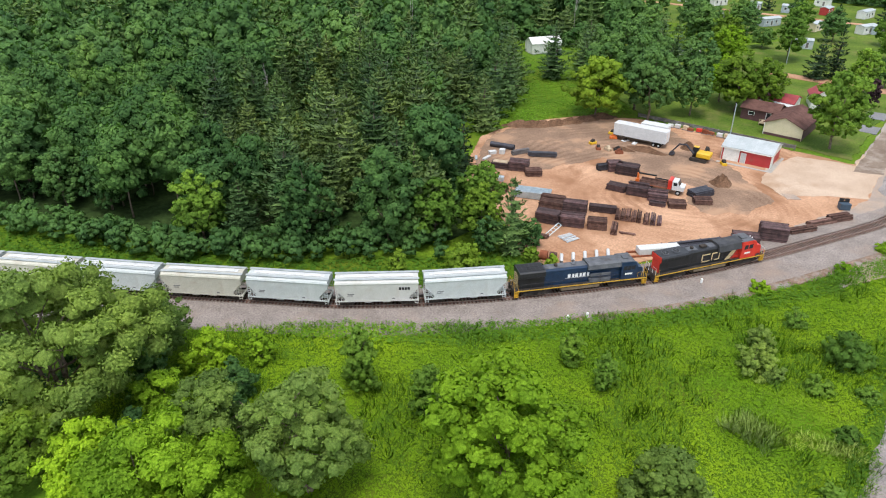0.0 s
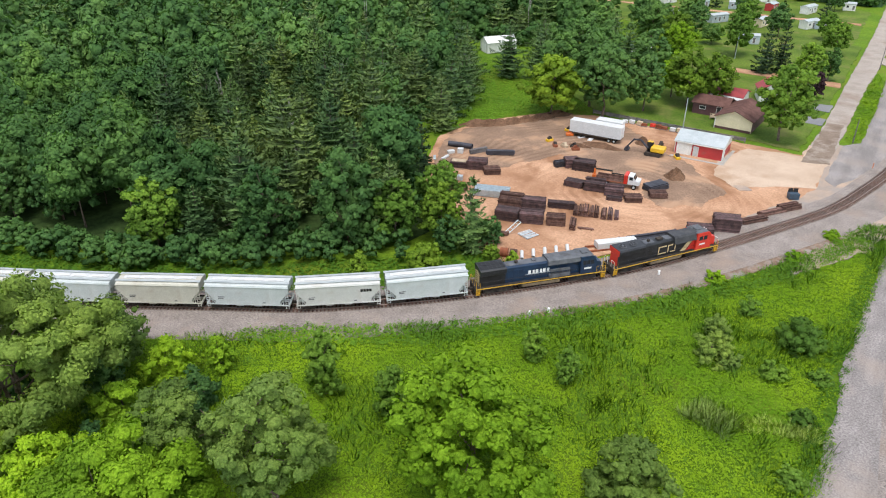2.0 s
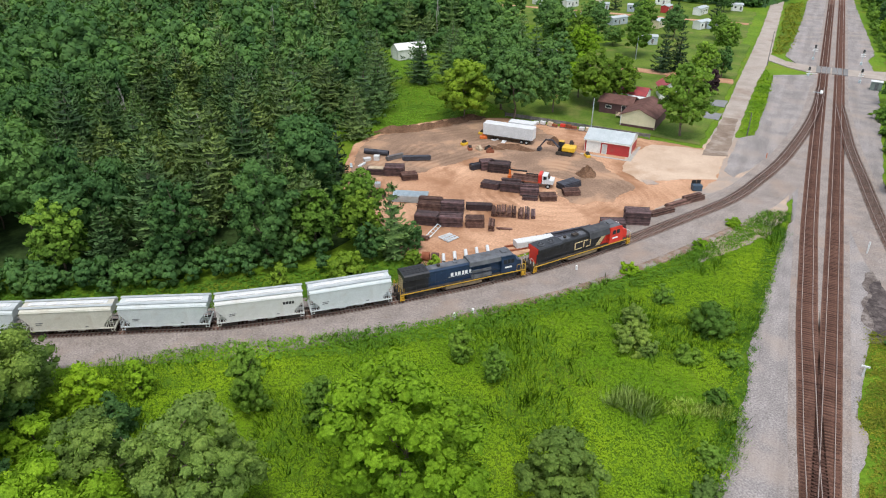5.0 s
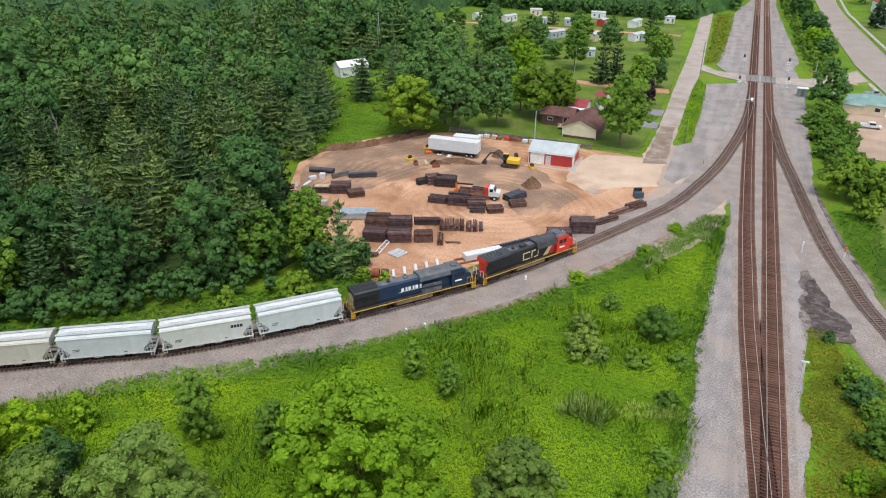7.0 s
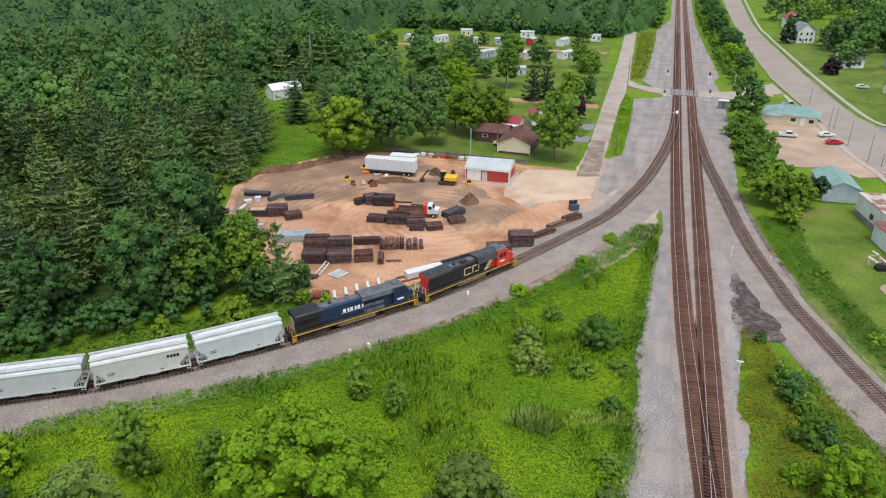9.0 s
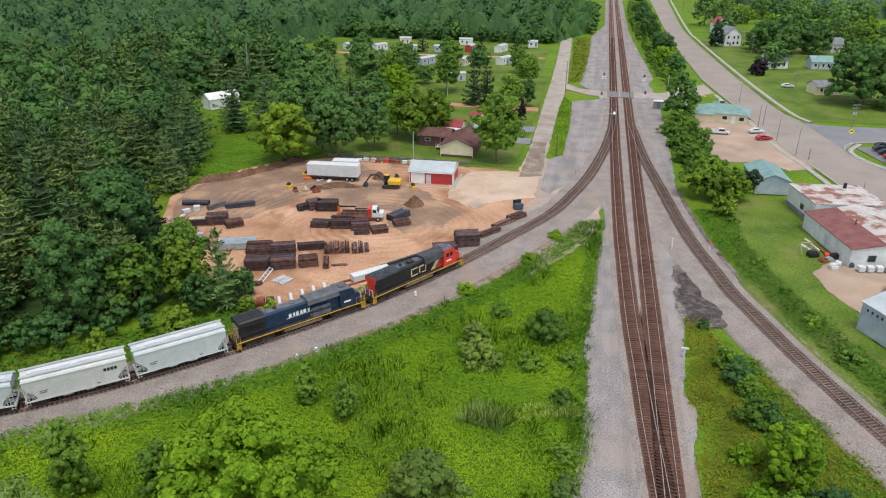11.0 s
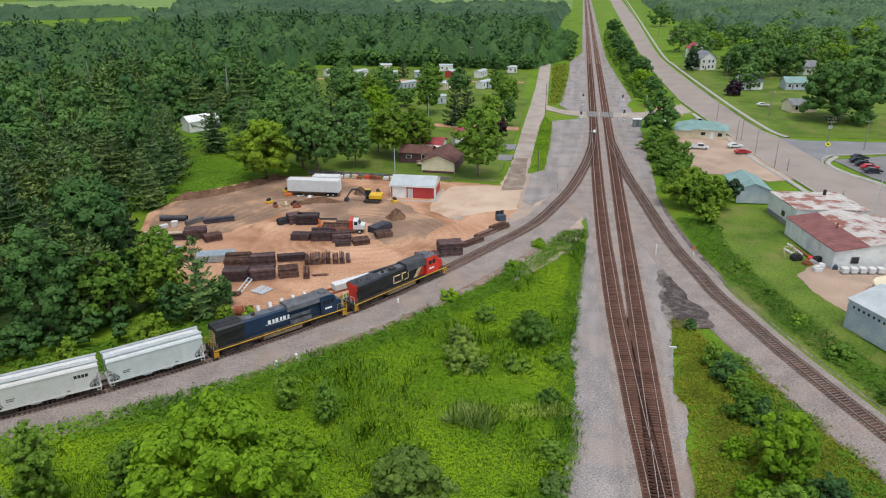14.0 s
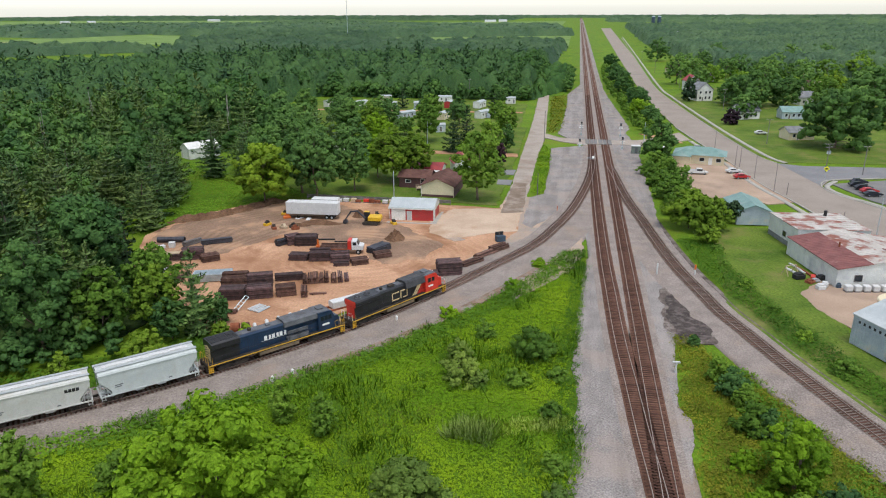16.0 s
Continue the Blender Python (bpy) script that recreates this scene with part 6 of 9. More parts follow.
        bars(t, "emblem", [(a, 1.95, a + w, 3.25) for a in (-1.7, 0.2, 1.6)] + [(-1.7, 1.9, -0.1, 2.1), (-1.7, 3.1, -0.1, 3.3), (0.2, 3.1, 1.2, 3.3), (0.8, 1.9, 1.8, 2.1)], y, "pale_gold", "pale gold emblem of plain strokes on the hood")
        bars(t, "number_panel", [(6.2, 2.25, 7.4, 2.55)], s * 1.53, "white_paint", "white number bar below the cab window")
        rail_run(t, -9.4, 5.4, s * 1.46, 1.5, "loco_black", 11)
        rail_run(t, 8.7, 10.3, s * 1.46, 1.5, "loco_red", 3)
    handrail(t, [(-10.4, -1.3, 1.5), (-10.4, -1.3, 2.6), (-10.4, -0.5, 2.6), (-10.4, -0.5, 1.5)], "white_paint")
    handrail(t, [(-10.4, 1.3, 1.5), (-10.4, 1.3, 2.6), (-10.4, 0.5, 2.6), (-10.4, 0.5, 1.5)], "white_paint")
    handrail(t, [(10.5, -1.3, 1.5), (10.5, -1.3, 2.6), (10.5, 1.3, 2.6), (10.5, 1.3, 1.5)], "white_paint")
    return t


def blue_locomotive(m):
    L = 22.4
    t = thing("diesel_locomotive", m, "dark blue diesel locomotive with yellow sill stripe", "locomotive", "the train's locomotives")
    locomotive_base(t, L, "gold")
    bm = bmesh.new()
    prism(bm, [(-0.95, 1.5), (0.95, 1.5), (0.95, 4.0), (0.75, 4.25), (-0.75, 4.25), (-0.95, 4.0)], -6.2, 6.4, "x")
    panel_lines(part("hood", bm, M["loco_blue"], t), "loco_blue", -5.6, 3.6, 1.75, 3.6, 0.955, 10)
    bm = bmesh.new()
    prism(bm, [(-1.0, 1.5), (1.0, 1.5), (1.0, 3.2), (1.52, 3.55), (1.52, 4.3), (1.3, 4.45), (-1.3, 4.45), (-1.52, 4.3), (-1.52, 3.55), (-1.0, 3.2)], -10.0, -5.9, "x")
    part("radiator_section", bm, M["loco_black"], t, "dark radiator section with overhanging wings")
    bm = bmesh.new()
    for i in range(6):
        for j in (-1, 0):
            box(bm, -9.8 + i * 0.65, j * 1.15 + 0.08, 4.44, -9.25 + i * 0.65, j * 1.15 + 1.06, 4.49, 0.01)
    for s in (-1, 1):
        for i in range(6):
            box(bm, -9.8 + i * 0.65, s * 1.525 - 0.01, 3.62, -9.25 + i * 0.65, s * 1.525 + 0.01, 4.24)
    part("radiator_grille", bm, M["mesh_dark"], t, "dark mesh radiator panels")
    bm = bmesh.new()
    box(bm, -5.7, -0.7, 4.24, 0.9, 0.7, 4.3, 0.02)
    part("roof_hatch", bm, M["roof_grey"], t, "long grey roof hatch")
    bm = bmesh.new()
    rod(bm, (-3.9, 0, 4.25), (-3.9, 0, 4.62), 0.3, 0.26, 12)
    part("exhaust_stack", bm, M["under_dark"], t)
    bm = bmesh.new()
    box(bm, -1.4, -0.3, 4.28, -0.8, 0.3, 4.5, 0.04)
    part("air_intake", bm, M["roof_grey"], t)
    bm = bmesh.new()
    prism(bm, [(-1.35, 3.7), (-1.25, 4.4), (-0.9, 4.6), (0.9, 4.6), (1.25, 4.4), (1.35, 3.7)], 0.9, 6.3, "x")
    part("brake_housing", bm, M["roof_grey"], t, "grey dynamic brake housing on the roof")
    bm = bmesh.new()
    for s in (-1, 1):
        box(bm, 1.3, s * 1.3 - 0.06, 2.5, 4.6, s * 1.3 + 0.06, 3.0, 0.03)
        box(bm, 1.2, s * 1.15 - 0.25, 1.5, 4.7, s * 1.15 + 0.25, 2.1, 0.03)
    part("side_box", bm, M["roof_grey"], t)
    bm = bmesh.new()
    prism(bm, [(6.3, 1.5), (9.0, 1.5), (9.0, 3.4), (8.6, 4.3), (8.3, 4.42), (6.3, 4.42)], -1.52, 1.52, "y")
    cab = part("cab", bm, M["loco_blue"], t, "dark blue driver's cab")
    bm = bmesh.new()
    box(bm, 6.2, -1.4, 4.42, 8.4, 1.4, 4.52, 0.04)
    box(bm, 6.8, -0.5, 4.5, 7.8, 0.5, 4.72, 0.05)
    part("cab_roof", bm, M["roof_grey"], cab)
    for s in (-1, 1):
        for x0, x1 in ((6.65, 7.2), (7.3, 7.85), (7.95, 8.5)):
            bm = bmesh.new()
            box(bm, x0, s * 1.53 - 0.01, 3.1, x1, s * 1.53 + 0.01, 3.8, 0.01)
            part("side_window", bm, M["glass_dark"], cab)
        bm = bmesh.new()
        prism(bm, [(8.97, 3.45), (9.04, 3.47), (8.70, 4.2), (8.62, 4.18)], s * 0.12, s * 1.25, "y")
        part("windscreen", bm, M["glass_dark"], cab)
        bars(t, "emblem", [(-2.2 + i * 0.6 + 0.12 * (i % 2), 2.55, -1.75 + i * 0.6, 3.15) for i in range(6)] + [(-2.6, 2.45, 1.4, 2.5)], s * 0.985, "white_paint", "row of white emblem bars on the hood")
        bars(t, "number_panel", [(6.9, 2.3, 8.1, 2.6)], s * 1.535, "white_paint", "white number bar below the cab window")
        rail_run(t, -9.6, 6.2, s * 1.46, 1.5, "loco_black", 11)
        rail_run(t, 9.1, 10.4, s * 1.46, 1.5, "gold", 3)
    bm = bmesh.new()
    prism(bm, [(9.0, 1.5), (10.1, 1.5), (10.15, 2.6), (9.95, 3.0), (9.0, 3.15)], -0.95, 0.95, "y")
    part("nose", bm, M["loco_blue"], t)
    bm = bmesh.new()
    box(bm, -10.04, -0.98, 1.52, -10.0, 0.98, 3.6)
    end = part("rear_end", bm, M["loco_black"], t)
    for i in range(6):
        bm = bmesh.new()
        z = 1.55 + i * 0.36
        prism(bm, [(-0.96, z), (-0.96, z + 0.2), (0.0, z + 0.5), (0.96, z + 0.2), (0.96, z), (0.0, z + 0.3)], -10.055, -10.04, "x")
        part("warning_stripe", bm, M["pale_gold"], end, "pale yellow warning chevron")
    for s in (-1, 1):
        handrail(t, [(-10.6, s * 1.3, 1.5), (-10.6, s * 1.3, 2.6), (-10.6, s * 0.5, 2.6), (-10.6, s * 0.5, 1.5)], "gold")
        handrail(t, [(10.7, s * 1.3, 1.5), (10.7, s * 1.3, 2.6), (10.7, s * 0.5, 2.6), (10.7, s * 0.5, 1.5)], "gold")
    return t


def hopper_wagon(m, paint, label, mark):
    t = thing("hopper_wagon", m, label, "hopper wagon", "wagons of the train")
    bm = bmesh.new()
    side = [(-6.05, 4.05), (-6.05, 3.3), (-4.75, 1.75), (-4.75, 1.2), (4.75, 1.2), (4.75, 1.75), (6.05, 3.3), (6.05, 4.05)]
    prism(bm, side, -1.58, 1.58, "y")
    prism(bm, [(-1.58, 4.04), (-1.5, 4.25), (-1.1, 4.42), (-0.5, 4.48), (0.5, 4.48), (1.1, 4.42), (1.5, 4.25), (1.58, 4.04)], -6.05, 6.05, "x")
    part("body", bm, M[paint], t)
    bm = bmesh.new()
    for s in (-1, 1):
        box(bm, -6.15, s * 1.6 - 0.05, 3.98, 6.15, s * 1.6 + 0.05, 4.12, 0.015)
        box(bm, -5.9, s * 1.56 - 0.06, 1.05, 5.9, s * 1.56 + 0.06, 1.25, 0.02)
    box(bm, -6.0, -0.25, 0.85, 6.0, 0.25, 1.15, 0.02)
    for s in (-1, 1):
        box(bm, s * 6.0 - 0.12, -1.55, 0.95, s * 6.0 + 0.12, 1.55, 1.25, 0.02)
    part("side_sill", bm, M[paint], t)
    for x in (-2.55, 0.15) if mark != 3 else (-3.3, -1.2, 0.9):
        bm = bmesh.new()
        prism(bm, [(x, 1.25), (x + 2.4, 1.25), (x + 1.65, 0.6), (x + 0.75, 0.6)], -1.15, 1.15, "y")
        part("discharge_bay", bm, M[paint], t)
    bm = bmesh.new()
    box(bm, -5.3, -0.42, 4.5, 5.3, 0.42, 4.56, 0.01)
    trough = part("hatch_trough", bm, M["walk_white"], t, "white hatch cover along the roof")
    for x in (-3.9, -1.3, 1.3, 3.9):
        bm = bmesh.new()
        box(bm, x - 0.95, -0.36, 4.55, x + 0.95, 0.36, 4.64, 0.03)
        part("hatch", bm, M["walk_white"], trough)
    for s in (-1, 1):
        bm = bmesh.new()
        box(bm, -6.2, s * 0.95 - 0.26, 4.52, 6.2, s * 0.95 + 0.26, 4.56)
        for k in range(9):
            box(bm, -6 + k * 1.5 - 0.03, s * 0.95 - 0.26, 4.4, -6 + k * 1.5 + 0.03, s * 0.95 + 0.26, 4.52)
        part("roof_walkway", bm, M["walk_grey"], t, "grey grating walkway along the roof")
        for e in (-1, 1):
            bm = bmesh.new()
            for u in (0.0, 0.42):
                box(bm, e * (5.98 - u) - 0.03, s * 1.56 - 0.03, 0.6, e * (5.98 - u) + 0.03, s * 1.56 + 0.03, 4.0 - u * 0.9)
            for k in range(9):
                box(bm, min(e * 5.98, e * 5.56), s * 1.56 - 0.02, 0.7 + k * 0.36, max(e * 5.98, e * 5.56), s * 1.56 + 0.02, 0.74 + k * 0.36)
            part("ladder", bm, M[paint], t)
            bm = bmesh.new()
            rod(bm, (e * 4.8, s * 1.45, 1.2), (e * 5.9, s * 1.45, 3.25), 0.05, seg=6)
            rod(bm, (e * 5.2, s * 1.45, 1.2), (e * 5.2, s * 1.45, 2.2), 0.05, seg=6)
            part("end_brace", bm, M[paint], t)
        if mark == 1:
            bars(t, "emblem", [(3.2 + i * 0.42, 2.95, 3.55 + i * 0.42, 3.4) for i in range(4)], s * 1.586, "mesh_dark", "row of black emblem bars high on the side")
        bars(t, "stencil", [(-4.3, 2.3, -3.3, 2.42), (-4.3, 2.05, -3.5, 2.17), (2.2, 1.45, 2.6, 1.6)], s * 1.585, "roof_grey", "small dark stencilled bars")
    for x in (-4.65, 4.65):
        bogie(t, x, 2, 1.75, r=0.45)
    for s in (-1, 1):
        bm = bmesh.new()
        box(bm, s * 6.4 - 0.3, -0.13, 0.75, s * 6.4 + 0.3, 0.13, 1.0, 0.03)
        part("coupler", bm, M["under_dark"], t)
    return t


nose = int(np.argmin(np.hypot(wye_xy[:, 0] + 31.2, wye_xy[:, 1] - 116.5)))
s_nose = seg_len[nose] - 3.0
black_locomotive(on_track(s_nose - 11.0, 6.8))
blue_locomotive(on_track(s_nose - 33.4, 7.0))
kinds_of_wagon = [("car_white", "pale grey-white covered hopper wagon behind the locomotives", 0), ("car_cream", "clean white covered hopper wagon with black emblem bars", 1), ("car_white", "pale grey-white covered hopper wagon", 0), ("car_beige", "cream covered hopper wagon with rusty hopper ends", 0), ("car_white", "pale grey-white covered hopper wagon", 0), ("car_beige", "cream covered hopper wagon", 0), ("car_white", "pale grey-white covered hopper wagon", 0), ("car_cream", "white covered hopper wagon", 0), ("car_white", "pale grey-white covered hopper wagon", 0)]
for i, (paint, label, mark) in enumerate(kinds_of_wagon):
    s = s_nose - 44.7 - 6.6 - i * 12.95
    if s > 8:
        hopper_wagon(on_track(s, 4.65), paint, label, mark)

# ---- the yard ----
M["red_steel"] = surface("red_steel", (0.34, 0.028, 0.03), (0.44, 0.04, 0.04), 0.6, 10, 0.5, bump=0.1, spots=(0.3, 0.06, 0.05), spot_scale=0.5)
M["white_steel"] = surface("white_steel", (0.62, 0.62, 0.58), (0.74, 0.74, 0.70), 0.6, 10, 0.5, bump=0.1, spots=(0.5, 0.46, 0.38), spot_scale=0.4, spot_at=(0.56, 0.78))
M["grey_roof"] = surface("grey_roof", (0.42, 0.46, 0.46), (0.52, 0.55, 0.55), 0.5, 10, 0.45, 0.2, bump=0.1)
M["brown_shingle"] = surface("brown_shingle", (0.10, 0.05, 0.042), (0.16, 0.085, 0.07), 0.6, 9, 0.9, bump=0.5, dist=0.03)
M["red_roof"] = surface("red_roof", (0.25, 0.03, 0.035), (0.34, 0.045, 0.045), 0.6, 9, 0.6, bump=0.2)
M["cream_siding"] = surface("cream_siding", (0.62, 0.54, 0.36), (0.70, 0.61, 0.43), 0.6, 9, 0.7, bump=0.1)
M["maroon_siding"] = surface("maroon_siding", (0.07, 0.03, 0.032), (0.11, 0.048, 0.05), 0.6, 9, 0.7, bump=0.1)
M["grey_timber"] = surface("grey_timber", (0.13, 0.12, 0.12), (0.24, 0.22, 0.21), 0.8, 16, 0.9, bump=0.4, vary=0.2)
M["pale_wood"] = surface("pale_wood", (0.42, 0.32, 0.21), (0.56, 0.45, 0.32), 1.0, 18, 0.8, bump=0.3, vary=0.15)
M["rust"] = surface("rust", (0.17, 0.055, 0.03), (0.30, 0.11, 0.06), 1.2, 14, 0.9, bump=0.4, vary=0.25)
M["orange_paint"] = plain("orange_paint", (0.62, 0.14, 0.02), 0.5)
M["yellow_paint"] = plain("yellow_paint", (0.66, 0.40, 0.02), 0.45)
M["tyre"] = plain("tyre", (0.025, 0.024, 0.023), 0.85)
M["bin_blue"] = plain("bin_blue", (0.045, 0.075, 0.11), 0.6)


def timber_stack(x, y, yaw, length, deep, layers, mat="timber_stack", packs=1, label="", group="stacks of railway sleepers", wide=0.25, high=0.2, lift=0.12, seed=0):
    """A stack of squared timbers on bearers, in packs side by side; length runs along yaw."""
    r = random.Random(seed * 13 + 5)
    t = thing("timber_stack", pose(x, y, 0.0, 0, 0, yaw), label or "stack of dark creosoted railway sleepers on the dirt yard", "timber stack", group)
    bm = bmesh.new()
    for u in (-0.32, 0.32):
        box(bm, length * u - 0.12, -deep / 2, 0, length * u + 0.12, deep / 2, lift)
    part("bearer", bm, M["timber_brown"], t)
    pw = deep / packs
    for p in range(packs):
        bm = bmesh.new()
        n = max(1, int((pw - 0.1) / wide))
        top = layers - (r.random() < 0.4) if packs > 1 else layers
        for k in range(top):
            for i in range(n):
                if k == top - 1 and r.random() < 0.12:
                    continue
                s, e = r.gauss(0, 0.06), r.gauss(0, 0.012)
                yc = -deep / 2 + p * pw + 0.05 + (i + 0.5) * (pw - 0.1) / n
                zc = lift + k * (high + 0.02) + 0.09 * (k // 3)
                ln = length * r.choice((1, 1, 1, 0.94))
                box(bm, -ln / 2 + s, yc - wide * 0.47 + e, zc, ln / 2 + s, yc + wide * 0.47 + e, zc + high)
        part("timber_pack", bm, M[mat], t)
    return t


DK, BR = "timber_stack", "timber_brown"
STACKS = [(-68.1, 104.9, 15, 4.3, 2.6, 8, DK, 1), (-70.0, 109.8, 18, 4.6, 3.6, 10, BR, 2), (-63.9, 106.4, 24, 4.3, 2.8, 8, DK, 1), (-65.9, 111.0, 22, 4.5, 3.0, 10, DK, 2), (-59.7, 107.9, 26, 3.4, 2.2, 7, BR, 1),
          (-61.9, 114.8, 22, 5.0, 1.5, 5, DK, 1), (-64.2, 125.9, 6, 3.8, 2.3, 5, DK, 1), (-60.1, 126.6, 14, 4.1, 3.0, 8, DK, 3), (-55.9, 126.4, 20, 3.7, 2.6, 7, DK, 2), (-54.8, 123.9, 16, 3.0, 1.5, 3, DK, 1),
          (-51.7, 125.7, 30, 3.3, 2.6, 4, BR, 1), (-66.2, 135.2, 12, 4.6, 3.0, 8, DK, 1), (-69.2, 135.2, 40, 3.0, 2.4, 8, DK, 1), (-89.3, 121.6, 20, 4.0, 2.4, 5, DK, 1), (-85.6, 123.0, 24, 4.2, 2.8, 9, DK, 2), (-81.6, 122.3, 40, 3.4, 2.6, 5, BR, 1),
          (-36.9, 119.4, 24, 4.4, 2.8, 5, DK, 1), (-33.4, 123.2, 20, 4.6, 3.0, 10, DK, 1), (-30.0, 129.2, 54, 5.6, 1.6, 3, BR, 1), (-27.9, 134.9, 56, 5.8, 1.6, 3, BR, 1), (-25.6, 138.6, 54, 4.6, 1.9, 4, BR, 1), (-48.3, 130.2, 35, 3.4, 2.2, 4, BR, 1)]
for i, (x, y, yaw, ln, dp, ly, mt, pk) in enumerate(STACKS):
    lab = "stack of dark creosoted railway sleepers on the dirt yard" if mt == DK else "stack of reddish-brown weathered sleepers on the dirt yard"
    timber_stack(x, y, yaw, ln, dp, ly, mt, pk, lab, seed=i)
for i, (x, y, w) in enumerate([(-56.9, 115.2, 4.8), (-53.7, 115.9, 1.1), (-52.6, 116.4, 1.0), (-51.6, 117.0, 0.9), (-56.6, 108.6, 1.2)]):
    timber_stack(x, y, 28 + 82, 3.4, w, 5 - i % 2, BR if i in (0, 1, 4) else DK, 5 if w > 1.5 else 1, "narrow stack of brown sleepers laid crosswise", seed=40 + i)
timber_stack(-71.2, 134.0, 52, 2.8, 1.5, 5, "steel_dark", 1, "stack of dark steel plates", "steel stacks", seed=50)
timber_stack(-49.9, 133.6, 62, 4.8, 2.6, 5, "steel_dark", 1, "stack of dark grey steel plates beside the truck", "steel stacks", seed=51)
timber_stack(-85.4, 132.6, 31, 6.4, 1.3, 4, "steel_dark", 1, "long stack of dark rails and timbers", "steel stacks", seed=52)
timber_stack(-90.3, 131.0, 62, 4.2, 1.3, 4, "grey_timber", 1, "stack of grey poles in the yard", "steel stacks", seed=53)
timber_stack(-83.5, 110.5, 18, 5.2, 2.2, 3, BR, 1, "low stack of reddish timbers behind the spruce", seed=54)
timber_stack(-54.2, 109.0, 20, 3.0, 0.6, 1, BR, 1, "a few loose brown timbers on the ground", seed=55)
timber_stack(-66.8, 98.4, 16, 4.6, 1.2, 2, BR, 1, "low stack of brown timbers at the wood's edge", seed=56)
timber_stack(-89.4, 121.6, 20, 3.2, 1.6, 1, "pale_wood", 1, "pale sawn boards on top of a sleeper stack", "stacks of railway sleepers", seed=57, lift=1.2)


def lying_tube(name, x, y, z, yaw, length, r, mat, label, category, group="", wall=0.12):
    t = thing(name, pose(x, y, 0, 0, 0, yaw), label, category, group)
    bm = bmesh.new()
    n = 20
    rings = [[bm.verts.new((s * length / 2, rr * math.cos(a * math.tau / n), z + rr * math.sin(a * math.tau / n))) for a in range(n)] for s, rr in ((-1, r), (1, r), (1, r * (1 - wall)), (-1, r * (1 - wall)))]
    for k in range(4):
        a, b = rings[k], rings[(k + 1) % 4]
        for i in range(n):
            bm.faces.new((a[i], a[(i + 1) % n], b[(i + 1) % n], b[i]))
    bmesh.ops.recalc_face_normals(bm, faces=bm.faces)
    part("tube", bm, M[mat], t)
    return t


lying_tube("culvert_pipe", -95.4, 131.6, 0.62, 12, 5.8, 0.62, "steel_dark", "large black plastic culvert pipe lying in the yard", "pipe")
for k in range(3):
    lying_tube("steel_pipe", -43.6 + 0.42 * k, 112.2 - 0.36 * k, 0.55, 50, 10.5 - k * 0.6, 0.24, "steel_dark", "long dark steel pipe lying beside the track", "pipe", "pipes beside the track")
lying_tube("steel_pipe", -43.4, 112.0, 0.95, 50, 9.6, 0.24, "steel_dark", "long dark steel pipe lying beside the track", "pipe", "pipes beside the track")
for k in range(4):
    bm = bmesh.new()
    box(bm, -1.4, -0.1, 0, 1.4, 0.1, 0.3)
    t = thing("bearer_timber", pose(-47 + 2.4 * k, 108.3 + 2.9 * k, 0, 0, 0, 140), "dark timber bearer under the pipes", "timber", "bearers under the pipes")
    part("timber", bm, M["timber_brown"], t)
for k in range(5):
    f = k / 4
    lying_tube("white_tube", -59.0 + 5.4 * f, 93.6 + 6.3 * f, 0.3, 118, 2.6, 0.3, "walk_white", "short white tube lying beside the track", "tube", "row of white tubes")
lying_tube("drum", -61.6, 92.2, 0.75, 20, 1.3, 0.75, "rust", "rusty brown drum at the wood's edge", "drum", "drums", 0.5)
lying_tube("drum", -60.2, 92.8, 0.7, 20, 1.2, 0.7, "timber_brown", "brown drum at the wood's edge", "drum", "drums", 0.5)

# corrugated sheets and poles
t = thing("sheet_stack", pose(-76.0, 112.6, 0, 0, 0, 20), "stack of pale galvanised corrugated sheets", "metal sheets")
for k in range(5):
    bm = bmesh.new()
    box(bm, -3.4, -1.52, 0.15 + k * 0.28, 3.4, 1.52, 0.28 + k * 0.28)
    bundle = part("corrugated_sheet", bm, M["galvanised"], t)
    for i in range(14):
        bm = bmesh.new()
        box(bm, -3.4 + 0.05 * k, -1.5 + i * 0.21, 0.15 + k * 0.28, 3.4 + 0.05 * k, -1.4 + i * 0.21, 0.36 + k * 0.28)
        part("rib", bm, M["galvanised"], bundle)
t = thing("pole_bundle", pose(-61.8, 101.2, 0, 0, 0, 70), "loose bundle of white and grey poles on the ground", "poles")
for k in range(9):
    bm = bmesh.new()
    rod(bm, (-1.4, -1.2 + k * 0.3, 0.12 + 0.05 * (k % 3)), (1.4, -1.3 + k * 0.32 + rnd.gauss(0, 0.12), 0.15), 0.09, seg=8)
    part("pole", bm, M["walk_white" if k % 3 else "galvanised"], t)
t = thing("steel_truss", pose(-64.6, 100.6, 0, 0, 0, 60), "galvanised steel truss frame leaning on the stacks", "frame")
for u in (-0.5, 0.5):
    bm = bmesh.new()
    rod(bm, (-1.3, u, 0.1), (1.3, u, 1.9), 0.08, seg=6)
    part("chord", bm, M["galvanised"], t)
for k in range(6):
    bm = bmesh.new()
    f = k / 5
    rod(bm, (-1.3 + 2.6 * f, -0.5, 0.1 + 1.8 * f), (-1.3 + 2.6 * f, 0.5, 0.1 + 1.8 * f), 0.06, seg=6)
    part("rung", bm, M["galvanised"], t)
t = thing("covered_pallet", pose(-47.3, 105.6, 0, 0, 0, 46), "long load under a white sheet on brown bearers", "load")
bm = bmesh.new()
